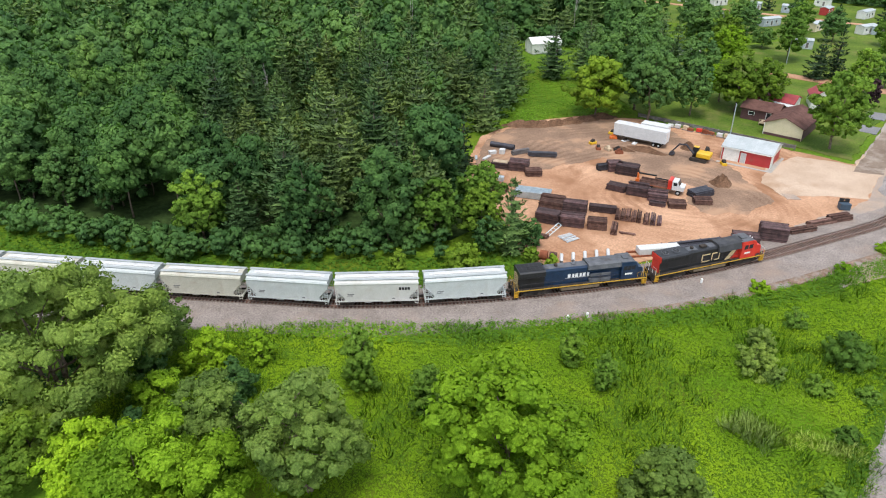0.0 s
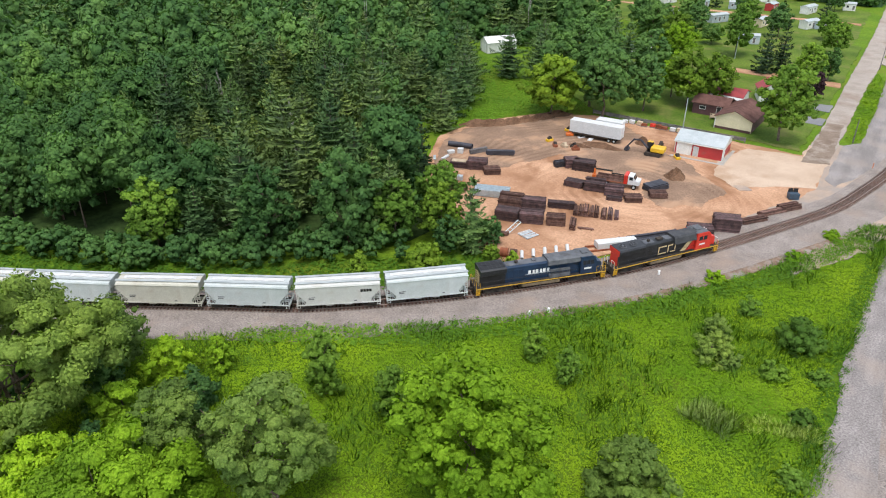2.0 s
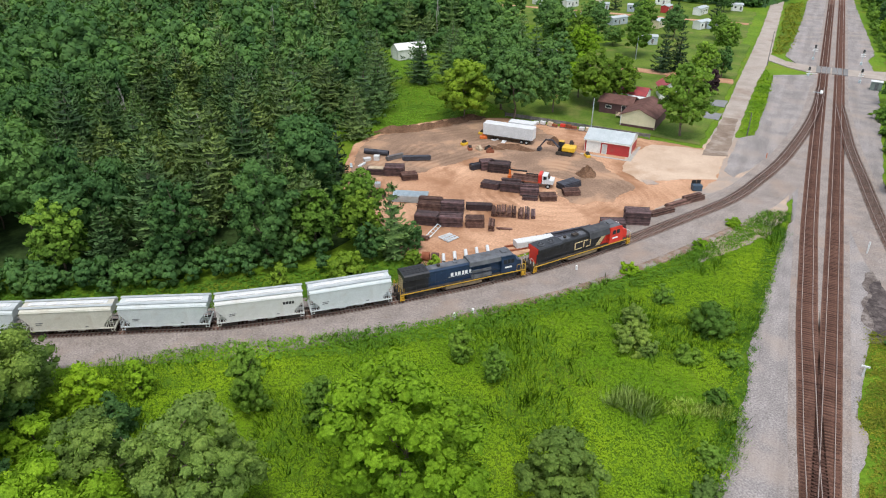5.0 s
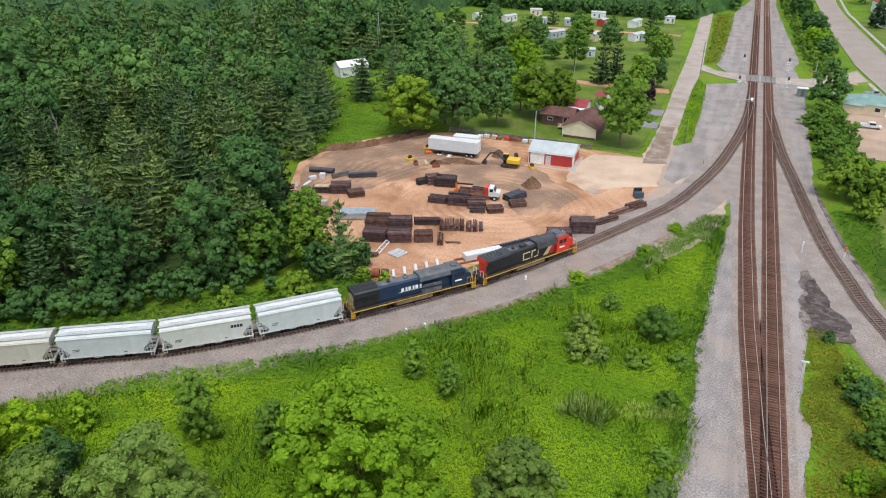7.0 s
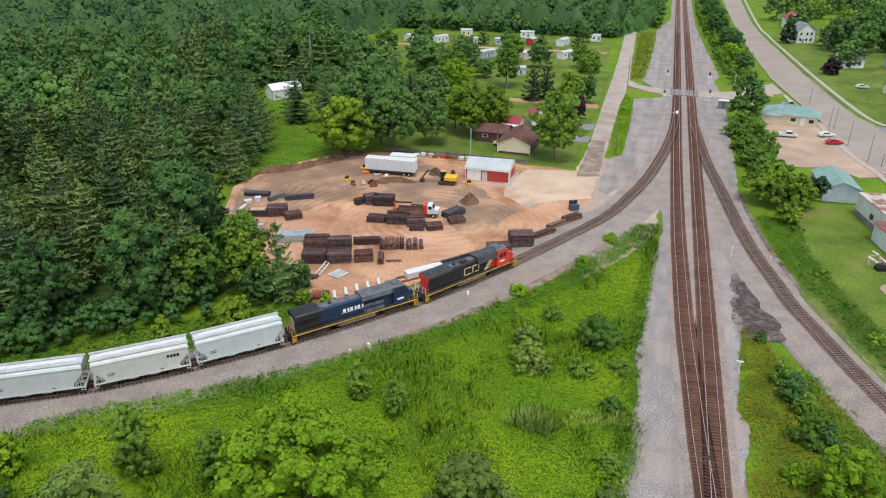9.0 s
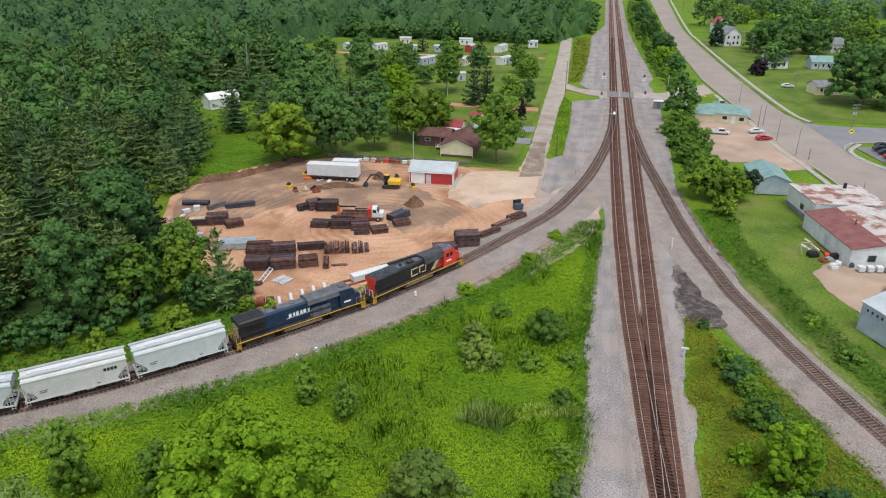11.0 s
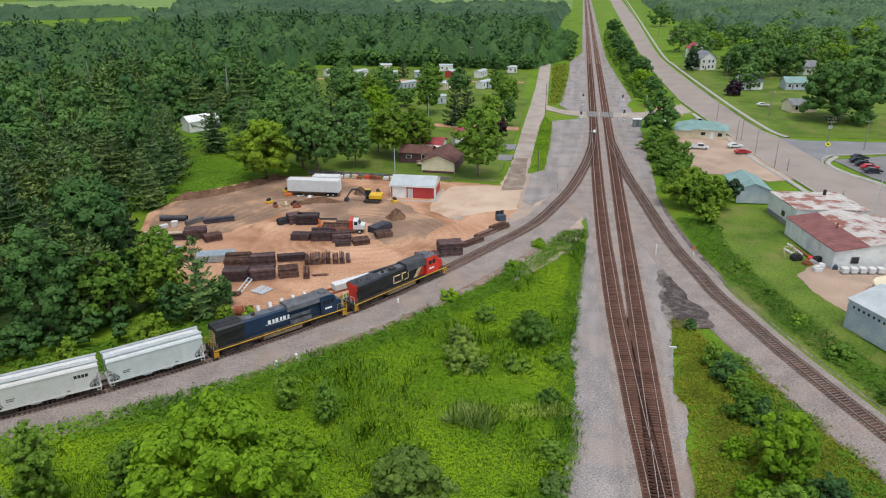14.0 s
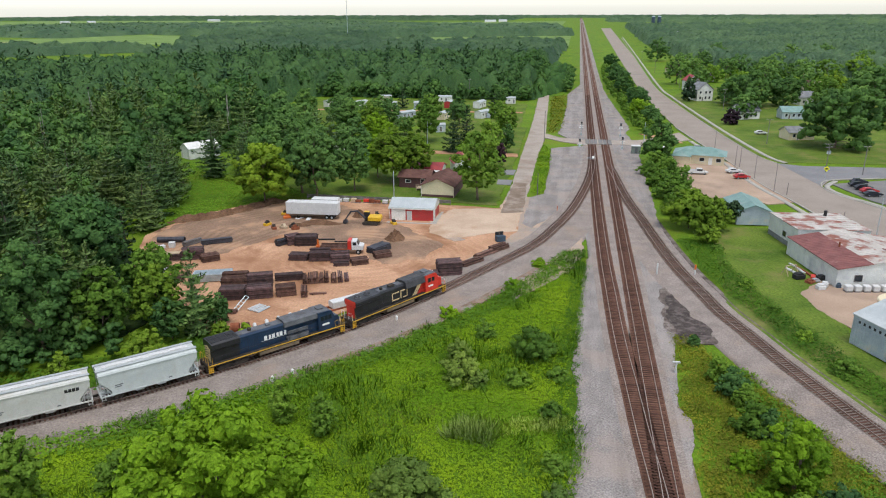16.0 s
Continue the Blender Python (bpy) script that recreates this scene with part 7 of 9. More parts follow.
prism(bm, [(-0.85, 0.35), (0.85, 0.35), (0.82, 1.35), (0.7, 1.45), (-0.7, 1.45), (-0.82, 1.35)], -3.6, 3.6, "x")
part("white_cover", bm, M["walk_white"], t)
bm = bmesh.new()
for s in (-0.8, 0.8):
    box(bm, -5.2, s - 0.14, 0.05, 4.6, s + 0.14, 0.34)
part("bearer", bm, M["rust"], t)
for k, (x, y, dx, dy, dz, mt) in enumerate([(-93.5, 128.6, 1.2, 1.2, 1.0, "walk_white"), (-95.2, 127.2, 1.6, 1.0, 0.6, "walk_white"), (-94.6, 124.0, 2.6, 0.6, 0.3, "walk_white"), (-96.5, 122.6, 2.2, 0.5, 0.25, "galvanised"), (-86.9, 114.6, 1.6, 1.2, 0.9, "walk_white"), (-85.2, 115.4, 1.1, 1.0, 0.9, "galvanised"), (-88.3, 113.0, 1.8, 0.8, 0.7, "rust")]):
    t = thing("crate", pose(x, y, 0, 0, 0, 20 + 35 * k), "white crate among the yard's stores" if mt == "walk_white" else "worn crate among the yard's stores", "crate", "crates in the yard")
    bm = bmesh.new()
    box(bm, -dx / 2, -dy / 2, 0, dx / 2, dy / 2, dz, 0.06)
    part("body", bm, M[mt], t)
    bm = bmesh.new()
    box(bm, -dx / 2 - 0.03, -dy / 2 - 0.03, dz, dx / 2 + 0.03, dy / 2 + 0.03, dz + 0.08, 0.02)
    part("lid", bm, M[mt], t)


def wheels(parent, spec, r=0.5, w=0.28):
    for x, y in spec:
        bm = bmesh.new()
        rod(bm, (x, y - w / 2, r), (x, y + w / 2, r), r, seg=16)
        wl = part("wheel", bm, M["tyre"], parent)
        bm = bmesh.new()
        rod(bm, (x, y - w / 2 - 0.02, r), (x, y + w / 2 + 0.02, r), r * 0.5, seg=12)
        part("rim", bm, M["galvanised"], wl)


def loader_truck(m):
    t = thing("loader_truck", m, "white-cabbed flatbed truck with orange loader crane and timber load", "truck")
    bm = bmesh.new()
    box(bm, -4.6, -0.5, 0.75, 4.2, 0.5, 1.05, 0.03)
    part("chassis", bm, M["under_dark"], t)
    bm = bmesh.new()
    prism(bm, [(2.0, 1.0), (4.3, 1.0), (4.35, 1.75), (3.4, 1.95), (3.0, 2.75), (2.0, 2.8)], -1.15, 1.15, "y")
    cab = part("cab", bm, M["walk_white"], t, "white bonneted cab")
    for s in (-1, 1):
        bm = bmesh.new()
        box(bm, 2.25, s * 1.155 - 0.01, 1.95, 2.95, s * 1.155 + 0.01, 2.6, 0.01)
        part("side_window", bm, M["glass_dark"], cab)
    bm = bmesh.new()
    prism(bm, [(3.40, 2.0), (3.46, 2.02), (3.1, 2.7), (3.04, 2.68)], -1.0, 1.0, "y")
    part("windscreen", bm, M["glass_dark"], cab)
    bm = bmesh.new()
    box(bm, 1.2, -1.2, 1.0, 1.9, 1.2, 2.9, 0.04)
    part("headboard", bm, M["loco_red"], t, "red headboard behind the cab")
    bm = bmesh.new()
    box(bm, -4.7, -1.25, 1.05, 1.2, 1.25, 1.22, 0.02)
    part("flatbed", bm, M["rust"], t)
    for s in (-1, 1):
        for i in range(6):
            bm = bmesh.new()
            box(bm, -4.4, s * 0.75 - 0.4 + 0.13 * i, 1.22 + 0.2 * (i % 3), 1.0, s * 0.75 - 0.29 + 0.13 * i, 1.4 + 0.2 * (i % 3))
            part("timber", bm, M["timber_brown"], t)
    bm = bmesh.new()
    rod(bm, (-5.0, 0, 1.1), (-5.0, 0, 2.9), 0.22, seg=10)
    box(bm, -5.4, -0.45, 1.1, -4.7, 0.45, 1.7, 0.05)
    part("crane_post", bm, M["orange_paint"], t, "orange loader crane post")
    bm = bmesh.new()
    box(bm, -5.0, -0.12, 2.75, -1.4, 0.12, 3.05, 0.03)
    box(bm, -1.6, -0.1, 2.3, 1.0, 0.1, 2.55, 0.03)
    part("crane_boom", bm, M["mesh_dark"], t)
    wheels(t, [(3.3, -1.05), (3.3, 1.05), (-2.2, -1.05), (-2.2, 1.05), (-3.5, -1.05), (-3.5, 1.05)])
    return t


loader_truck(pose(-56.9, 131.2, 0, 0, 0, 10))


def excavator(m):
    t = thing("excavator", m, "yellow tracked excavator with dark boom digging in the yard", "excavator")
    for s in (-1, 1):
        bm = bmesh.new()
        prism(bm, [(-1.9, 0.35), (-1.6, 0.05), (1.6, 0.05), (1.9, 0.35), (1.9, 0.6), (1.6, 0.85), (-1.6, 0.85), (-1.9, 0.6)], s * 0.85, s * 1.4, "y")
        part("crawler_track", bm, M["under_dark"], t)
    bm = bmesh.new()
    box(bm, -0.6, -1.25, 1.0, 2.4, 1.25, 2.1, 0.15)
    part("engine_house", bm, M["yellow_paint"], t, "yellow engine house")
    bm = bmesh.new()
    box(bm, -1.8, 0.3, 1.0, -0.5, 1.25, 2.75, 0.08)
    cab = part("cab", bm, M["mesh_dark"], t, "dark glazed cab")
    bm = bmesh.new()
    box(bm, -1.75, 0.28, 2.72, -0.55, 1.27, 2.82, 0.03)
    part("cab_roof", bm, M["yellow_paint"], cab)
    bm = bmesh.new()
    rod(bm, (-1.4, -0.2, 1.5), (-3.2, -0.2, 3.1), 0.28, 0.22, 8)
    rod(bm, (-3.2, -0.2, 3.1), (-4.7, -0.2, 2.9), 0.22, 0.18, 8)
    part("boom", bm, M["steel_dark"], t)
    bm = bmesh.new()
    rod(bm, (-4.6, -0.2, 3.1), (-6.2, -0.2, 0.9), 0.2, 0.14, 8)
    part("arm", bm, M["steel_dark"], t)
    bm = bmesh.new()
    prism(bm, [(-6.5, 0.9), (-5.8, 1.0), (-5.5, 0.4), (-6.0, 0.05), (-6.7, 0.2)], -0.7, 0.3, "y")
    part("bucket", bm, M["steel_dark"], t)
    return t


excavator(pose(-56.7, 152.0, 0, 0, 0, 4))


def box_trailer(m, length, label, wheels_on=True):
    t = thing("semi_trailer", m, label, "trailer", "parked white trailers")
    bm = bmesh.new()
    box(bm, -length / 2, -1.28, 1.2, length / 2, 1.28, 4.05, 0.04)
    body = part("body", bm, M["walk_white"], t)
    for i in range(int(length / 1.1)):
        for s in (-1, 1):
            bm = bmesh.new()
            box(bm, -length / 2 + 0.5 + i * 1.1, s * 1.28 - 0.02, 1.25, -length / 2 + 0.56 + i * 1.1, s * 1.28 + 0.02, 4.0)
            part("rib", bm, M["walk_white"], body)
    bm = bmesh.new()
    box(bm, -length / 2, -1.3, 1.08, length / 2, 1.3, 1.2, 0.02)
    part("floor_rail", bm, M["under_dark"], t)
    bm = bmesh.new()
    for s in (-0.9, 0.9):
        rod(bm, (-length / 2 + 2.6, s, 0), (-length / 2 + 2.6, s, 1.1), 0.09, seg=8)
    part("landing_leg", bm, M["under_dark"], t)
    bm = bmesh.new()
    for s in (-0.66, 0.66):
        box(bm, length / 2 - 0.005, s - 0.58, 1.3, length / 2 + 0.03, s + 0.58, 3.95, 0.01)
    part("rear_door", bm, M["white_paint"], t)
    wheels(t, [(length / 2 - k, s) for k in (1.5, 2.75) for s in (-1.0, 1.0)])
    return t


box_trailer(pose(-71.8, 154.7, 0, 0, 0, 3), 12.6, "long white semi-trailer parked on the yard")
box_trailer(pose(-69.9, 158.3, 0, 0, 0, 4), 6.4, "shorter white trailer behind the long one")


def mound(name, x, y, r, h, mat, label, seed, sx=1.0, yaw=0):
    """A rough heap of earth."""
    n, k = 28, 9
    vs, fs = [(0, 0, h)], []
    for i in range(1, k + 1):
        for j in range(n):
            a, f = j * math.tau / n, i / k
            w = 1 + 0.3 * noise.noise((math.cos(a) * 1.5 + seed, math.sin(a) * 1.5, f))
            z = h * (0.5 + 0.5 * math.cos(math.pi * f)) * (1 + 0.5 * noise.noise((x + f * 5 * math.cos(a), y + f * 5 * math.sin(a), seed))) - 0.1 * f
            vs.append((sx * r * f * w * math.cos(a), r * f * w * math.sin(a), z))
    me = bpy.data.meshes.new(name)
    fs = [(0, 1 + j, 1 + (j + 1) % n) for j in range(n)]
    fs += [(1 + i * n + j, 1 + (i + 1) * n + j, 1 + (i + 1) * n + (j + 1) % n, 1 + i * n + (j + 1) % n) for i in range(k - 1) for j in range(n)]
    me.from_pydata(vs, [], fs)
    me.materials.append(M[mat])
    ob = new(name, me)
    ob.matrix_world = pose(x, y, 0, 0, 0, yaw)
    return tagged(ob, label, "earth heap", "heaps of earth")


mound("earth_mound", -48.6, 142.0, 2.6, 2.0, "mud", "heap of dark brown earth in the yard", 1)
mound("earth_mound", -61.5, 158.0, 2.2, 1.6, "mud", "heap of brown earth behind the excavator", 2)
mound("earth_mound", -68.5, 150.5, 2.0, 0.9, "mud", "long low heap of brown earth", 3, 3.2, 4)
mound("earth_mound", -73, 148.0, 1.4, 0.6, "mud", "low heap of brown earth", 4, 2.6, 2)
for k in range(7):
    f = k / 6
    mound("earth_bank", -101 + 13.5 * f, 148 + 18.5 * f - 3 * math.sin(f * 3.1), 2.6, 1.15, "mud", "bank of pushed-up brown earth at the yard's edge", 10 + k, 1.7, 50)
sheet("mud_patch", [(-102, 137), (-100, 150), (-92, 161), (-80, 168), (-70, 168), (-60, 160), (-47, 150), (-43, 143), (-52, 137), (-64, 138), (-74, 141), (-80, 128), (-92, 116), (-99, 127)], 0.012, M["mud_flat"], "trampled grey-brown mud over the back of the yard", "ground", 0.2, 2.2, 21)
sheet("mud_patch", [(-50, 141), (-44, 146), (-38, 140), (-40, 130), (-47, 126), (-52, 131)], 0.016, M["mud_flat"], "rutted brown mud in front of the shed", "ground", 0.2, 2.0, 22)
for k, (x, y, mt) in enumerate([(-79.5, 156.0, "yellow_paint"), (-78, 153.4, "orange_paint"), (-75, 153.6, "walk_white"), (-72.5, 153.2, "walk_white"), (-77.6, 144.6, "rust"), (-75.6, 145.4, "pale_wood"), (-73.6, 146.4, "under_dark"), (-72.6, 145.0, "rust"), (-80.2, 147, "yellow_paint"), (-57.2, 158.5, "under_dark"), (-51.6, 152.8, "yellow_paint")]):
    t = thing("yard_clutter", pose(x, y, 0, 0, 0, 31 * k), "small machine or load lying in the mud", "clutter", "clutter in the yard")
    bm = bmesh.new()
    dz = 0.35 if mt == "walk_white" else 1.0
    box(bm, -0.9, -0.5, 0.0, 0.9, 0.5, dz * 0.6, 0.08)
    part("base", bm, M[mt], t)
    bm = bmesh.new()
    prism(bm, [(-0.5, dz * 0.6), (0.6, dz * 0.6), (0.4, dz), (-0.2, dz * 1.2)], -0.35, 0.35, "y")
    part("top", bm, M[mt if k % 2 else "under_dark"], t)


def gable_house(t, x0, x1, y0, y1, eave, ridge, wall, roof, along="x", over=0.35, name="wall"):
    """Walls with gables and an overhanging roof, ridge along x or y."""
    bm = bmesh.new()
    if along == "x":
        ym = (y0 + y1) / 2
        prism(bm, [(y0, 0), (y1, 0), (y1, eave), (ym, ridge), (y0, eave)], x0, x1, "x")
        k = (ridge - eave) / (ym - y0)
        rf = [(y0 - over, eave - k * over), (ym, ridge), (y1 + over, eave - k * over), (y1 + over, eave - k * over + 0.16), (ym, ridge + 0.18), (y0 - over, eave - k * over + 0.16)]
        b2 = bmesh.new()
        prism(b2, [(a, b + 0.02) for a, b in rf], x0 - over, x1 + over, "x")
    else:
        xm = (x0 + x1) / 2
        prism(bm, [(x0, 0), (x1, 0), (x1, eave), (xm, ridge), (x0, eave)], y0, y1, "y")
        k = (ridge - eave) / (xm - x0)
        rf = [(x0 - over, eave - k * over), (xm, ridge), (x1 + over, eave - k * over), (x1 + over, eave - k * over + 0.16), (xm, ridge + 0.18), (x0 - over, eave - k * over + 0.16)]
        b2 = bmesh.new()
        prism(b2, [(a, b + 0.02) for a, b in rf], y0 - over, y1 + over, "y")
    part(name, bm, M[wall], t)
    return part("roof", b2, M[roof], t)


def opening(t, name, x0, y0, z0, x1, y1, z1, mat, frame_mat=None, label=""):
    bm = bmesh.new()
    box(bm, x0, y0, z0, x1, y1, z1, 0.01)
    w = part(name, bm, M[mat], t, label)
    if frame_mat:
        bm = bmesh.new()
        tx, ty = (0.1, 0.02) if x1 - x0 > y1 - y0 else (0.02, 0.1)
        e = 0.09
        if x1 - x0 > y1 - y0:
            for a, b, c, d in ((x0 - e, x1 + e, z0 - e, z0), (x0 - e, x1 + e, z1, z1 + e), (x0 - e, x0, z0, z1), (x1, x1 + e, z0, z1)):
                box(bm, a, y0 - 0.03, c, b, y1 + 0.01, d)
        else:
            for a, b, c, d in ((y0 - e, y1 + e, z0 - e, z0), (y0 - e, y1 + e, z1, z1 + e), (y0 - e, y0, z0, z1), (y1, y1 + e, z0, z1)):
                box(bm, x0 - 0.03, a, c, x1 + 0.01, b, d)
        part("frame", bm, M[frame_mat], w)
    return w


shed = thing("steel_shed", pose(-53.4, 156.3, 0, 0, 0, 2), "red and white steel shed with pale grey metal roof", "shed")
gable_house(shed, 0, 10.5, 0, 8.4, 3.0, 4.3, "red_steel", "grey_roof", "x", 0.25)
opening(shed, "garage_door", 0.5, -0.05, 0.05, 3.7, -0.01, 2.55, "white_steel", "white_steel", "white garage door")
opening(shed, "side_door", 4.2, -0.05, 0.05, 5.2, -0.01, 2.2, "grey_roof", "white_steel", "pale grey side door")
for x in (-0.03, 10.42):
    bm = bmesh.new()
    box(bm, x, -0.06, 0, x + 0.12, 0.0, 3.0)
    part("corner_trim", bm, M["white_steel"], shed)
bm = bmesh.new()
prism(bm, [(-0.1, 2.1), (8.5, 2.1), (8.5, 2.95), (4.2, 4.25), (-0.1, 2.95)], 10.5, 10.54, "x")
prism(bm, [(-0.1, 0.0), (2.2, 0.0), (2.2, 2.1), (-0.1, 2.1)], 10.5, 10.54, "x")
part("gable_panel", bm, M["white_steel"], shed, "white upper gable panel")
bm = bmesh.new()
box(bm, -0.3, -0.32, 2.72, 10.8, -0.25, 2.95)
part("fascia", bm, M["white_steel"], shed)
for i in range(11):
    bm = bmesh.new()
    xr = 0.2 + i * 1.02
    prism(bm, [(-0.2, 3.06), (4.2, 4.49), (4.2, 4.53), (-0.2, 3.1)], xr, xr + 0.05, "x")
    part("roof_rib", bm, M["grey_roof"], shed)
sheet("concrete_apron", [(-53.6, 154.6), (-43.2, 154.9), (-42.6, 165), (-42.0, 165), (-41.9, 154.2), (-53.6, 153.7)], 0.06, M["concrete"], "narrow concrete apron round the shed", "pavement", 0.3)

house = thing("house", pose(-50.7, 179.3, 0, 0, 0, -2), "cream and maroon bungalow with brown shingle roof", "house")
gable_house(house, 0, 8.8, 0, 13.0, 3.0, 4.9, "cream_siding", "brown_shingle", "y", 0.45)
gable_house(house, -8.5, 0.2, 8.6, 15.0, 3.0, 4.4, "maroon_siding", "brown_shingle", "x", 0.45, "wing_wall")
bm = bmesh.new()
box(bm, 8.8, 0.3, 0, 8.86, 12.8, 3.0)
part("side_wall", bm, M["maroon_siding"], house, "dark maroon side wall")
bm = bmesh.new()
box(bm, 0.1, -0.06, 0, 8.7, -0.01, 0.6)
part("plinth", bm, M["maroon_siding"], house, "dark plinth")
opening(house, "window", -6.6, 8.5, 1.5, -5.2, 8.58, 2.2, "glass_dark", "white_paint")
opening(house, "door", -2.2, 8.5, 0.5, -1.2, 8.58, 2.6, "mesh_dark", "white_paint", "dark door under the porch")
bm = bmesh.new()
box(bm, -3.0, 5.8, 0.5, 0.0, 8.5, 0.65)
for x in (-2.9, -1.5, -0.1):
    box(bm, x - 0.06, 5.8, 0, x + 0.06, 5.92, 1.6)
box(bm, -3.0, 5.78, 1.5, 0.0, 5.9, 1.6)
box(bm, -3.0, 5.78, 1.0, 0.0, 5.86, 1.08)
part("porch_deck", bm, M["pale_wood"], house, "pale wooden porch deck with railing")
bm = bmesh.new()
box(bm, -0.05, -0.12, 0.0, 0.08, 0.0, 3.0)
part("downpipe", bm, M["white_paint"], house)

garage = thing("garage", pose(-58.5, 199, 0, 0, 0, -2), "garage with dull red metal roof behind the house", "garage")
gable_house(garage, 0, 9.5, 0, 7, 3.0, 4.3, "white_steel", "red_roof", "x", 0.4)
opening(garage, "door", 6.0, -0.05, 0.05, 7.0, -0.01, 2.1, "mesh_dark", "white_paint")
barn = thing("white_barn", pose(-46.5, 208, 0, 0, 0, 20), "small white barn with red roof", "barn")
gable_house(barn, 0, 5.5, 0, 7, 3.2, 5.2, "white_steel", "red_roof", "y", 0.4)
opening(barn, "door", 1.8, -0.05, 0.05, 3.6, -0.01, 2.4, "mesh_dark", "white_paint")
rv = thing("camper", pose(-52.8, 196.4, 0, 0, 0, -4), "long white camper parked behind the house", "camper")
bm = bmesh.new()
prism(bm, [(-4.4, 0.7), (4.2, 0.7), (4.6, 1.6), (4.2, 3.1), (-4.2, 3.3), (-4.5, 2.8)], -1.2, 1.2, "y")
part("body", bm, M["walk_white"], rv)
for k in range(3):
    opening(rv, "window", -3 + k * 2.4, -1.24, 1.7, -2 + k * 2.4, -1.2, 2.4, "glass_dark", "white_paint")
wheels(rv, [(-0.8, -1.0), (-0.8, 1.0), (0.4, -1.0), (0.4, 1.0)], 0.4)

# fence, pole, bins
fence = thing("fence", pose(-80, 172.4, 0), "low dark weathered timber fence along the yard", "fence")
nposts = 17
for k in range(nposts):
    bm = bmesh.new()
    box(bm, k * 2.4 - 0.1, -0.1, -0.1, k * 2.4 + 0.1, 0.1, 1.15)
    part("post", bm, M["grey_timber"], fence)
for z in (0.25, 0.55, 0.85):
    for k in range(nposts - 1):
        bm = bmesh.new()
        box(bm, k * 2.4, -0.17, z, k * 2.4 + 2.38, -0.1, z + 0.26)
        part("board", bm, M["grey_timber"], fence)
for k in range(13):
    mt = ("rust", "rust", "loco_red", "rust", "pale_wood", "walk_white")[(k * 5) % 6] if k > 1 else "walk_white"
    t = thing("pallet_load", pose(-70.5 + k * 1.75 + rnd.gauss(0, 0.2), 170.4 + rnd.gauss(0, 0.25), 0, 0, 0, rnd.gauss(0, 8)), "reddish pallet load stored along the fence" if mt != "walk_white" else "white container stored along the fence", "pallet load", "loads along the fence")
    bm = bmesh.new()
    box(bm, -0.75, -0.5, 0.0, 0.75, 0.5, 0.14)
    part("pallet", bm, M["grey_timber"], t)
    bm = bmesh.new()
    box(bm, -0.68, -0.45, 0.14, 0.68, 0.45, 0.75 + 0.15 * (k % 3), 0.06)
    part("load", bm, M[mt], t)


def utility_pole(x, y, h, label, arms=1, mat="grey_timber", group="utility poles", yaw=0, lean=0.0, r=0.14, cans=0):
    t = thing("utility_pole", pose(x, y, -0.1, lean, 0, yaw), label, "utility pole", group)
    bm = bmesh.new()
    rod(bm, (0, 0, 0), (0, 0, h), r, r * 0.65, 8)
    part("pole", bm, M[mat], t)
    for k in range(arms):
        z = h - 0.35 - 0.9 * k
        bm = bmesh.new()
        box(bm, -1.2, -0.06, z, 1.2, 0.06, z + 0.12)
        arm = part("crossarm", bm, M[mat], t)
        for u in (-1.1, -0.5, 0.5, 1.1):
            bm = bmesh.new()
            rod(bm, (u, 0, z + 0.1), (u, 0, z + 0.3), 0.05, seg=6)
            part("insulator", bm, M["white_paint"], arm)
    for k in range(cans):
        bm = bmesh.new()
        rod(bm, (0.35 - 0.7 * k, 0, h - 3.2), (0.35 - 0.7 * k, 0, h - 2.3), 0.24, seg=12)
        part("transformer", bm, M["galvanised"], t)
    return t


utility_pole(-56.3, 172.0, 8.3, "plain pale grey yard pole by the fence", 0, "galvanised", r=0.16)
utility_pole(-64.4, 255, 8.5, "pale pole in the trailer park", 0, "galvanised")
utility_pole(-22.3, 267.5, 11.5, "wooden pole beside the gravel road", 0)
utility_pole(-20.3, 186, 6.0, "leaning wooden pole in the weeds", 0, lean=1.5)
utility_pole(-69.2, 394, 11, "wooden pole with crossarm behind the trailer park", 1)
utility_pole(14.0, 268, 8, "pale pole beside the crossing", 0, "galvanised")
bin_ = thing("dumpster", pose(-25.9, 144.2, 0, 0, 0, 28), "dark blue dumpster with open lids", "dumpster")
bm = bmesh.new()
prism(bm, [(-0.65, 0.1), (0.65, 0.1), (0.8, 1.2), (-0.8, 1.35)], -0.95, 0.95, "x")
part("body", bm, M["bin_blue"], bin_)
for s in (-0.48, 0.48):
    bm = bmesh.new()
    box(bm, s - 0.45, 0.62, 1.22, s + 0.45, 0.68, 2.0, m=None)
    part("lid", bm, M["mesh_dark"], bin_)
for x, y in ((-14.6, 171, ), (-13.4, 170.6)):
    t = thing("marker_post", pose(x, y, 0), "short orange marker post beside the track", "marker", "marker posts")
    bm = bmesh.new()
    rod(bm, (0, 0, 0), (0, 0, 1.2), 0.08, seg=8)
    part("post", bm, M["orange_paint"], t)
    break

for x, y in ((-49.7, 78.7), (-47.8, 81.0), (-38.0, 100.7)):
    t = thing("track_marker", pose(x, y, 0, 0, 0, 20), "small white marker block at the ballast's foot", "marker", "white markers along the curve")
    bm = bmesh.new()
    rod(bm, (0, 0, -0.1), (0, 0, 0.7), 0.2, 0.17, 8)
    part("post", bm, M["white_paint"], t)
    bm = bmesh.new()
    rod(bm, (0, 0, 0.7), (0, 0, 0.8), 0.22, 0.12, 8)
    part("cap", bm, M["white_paint"], t)

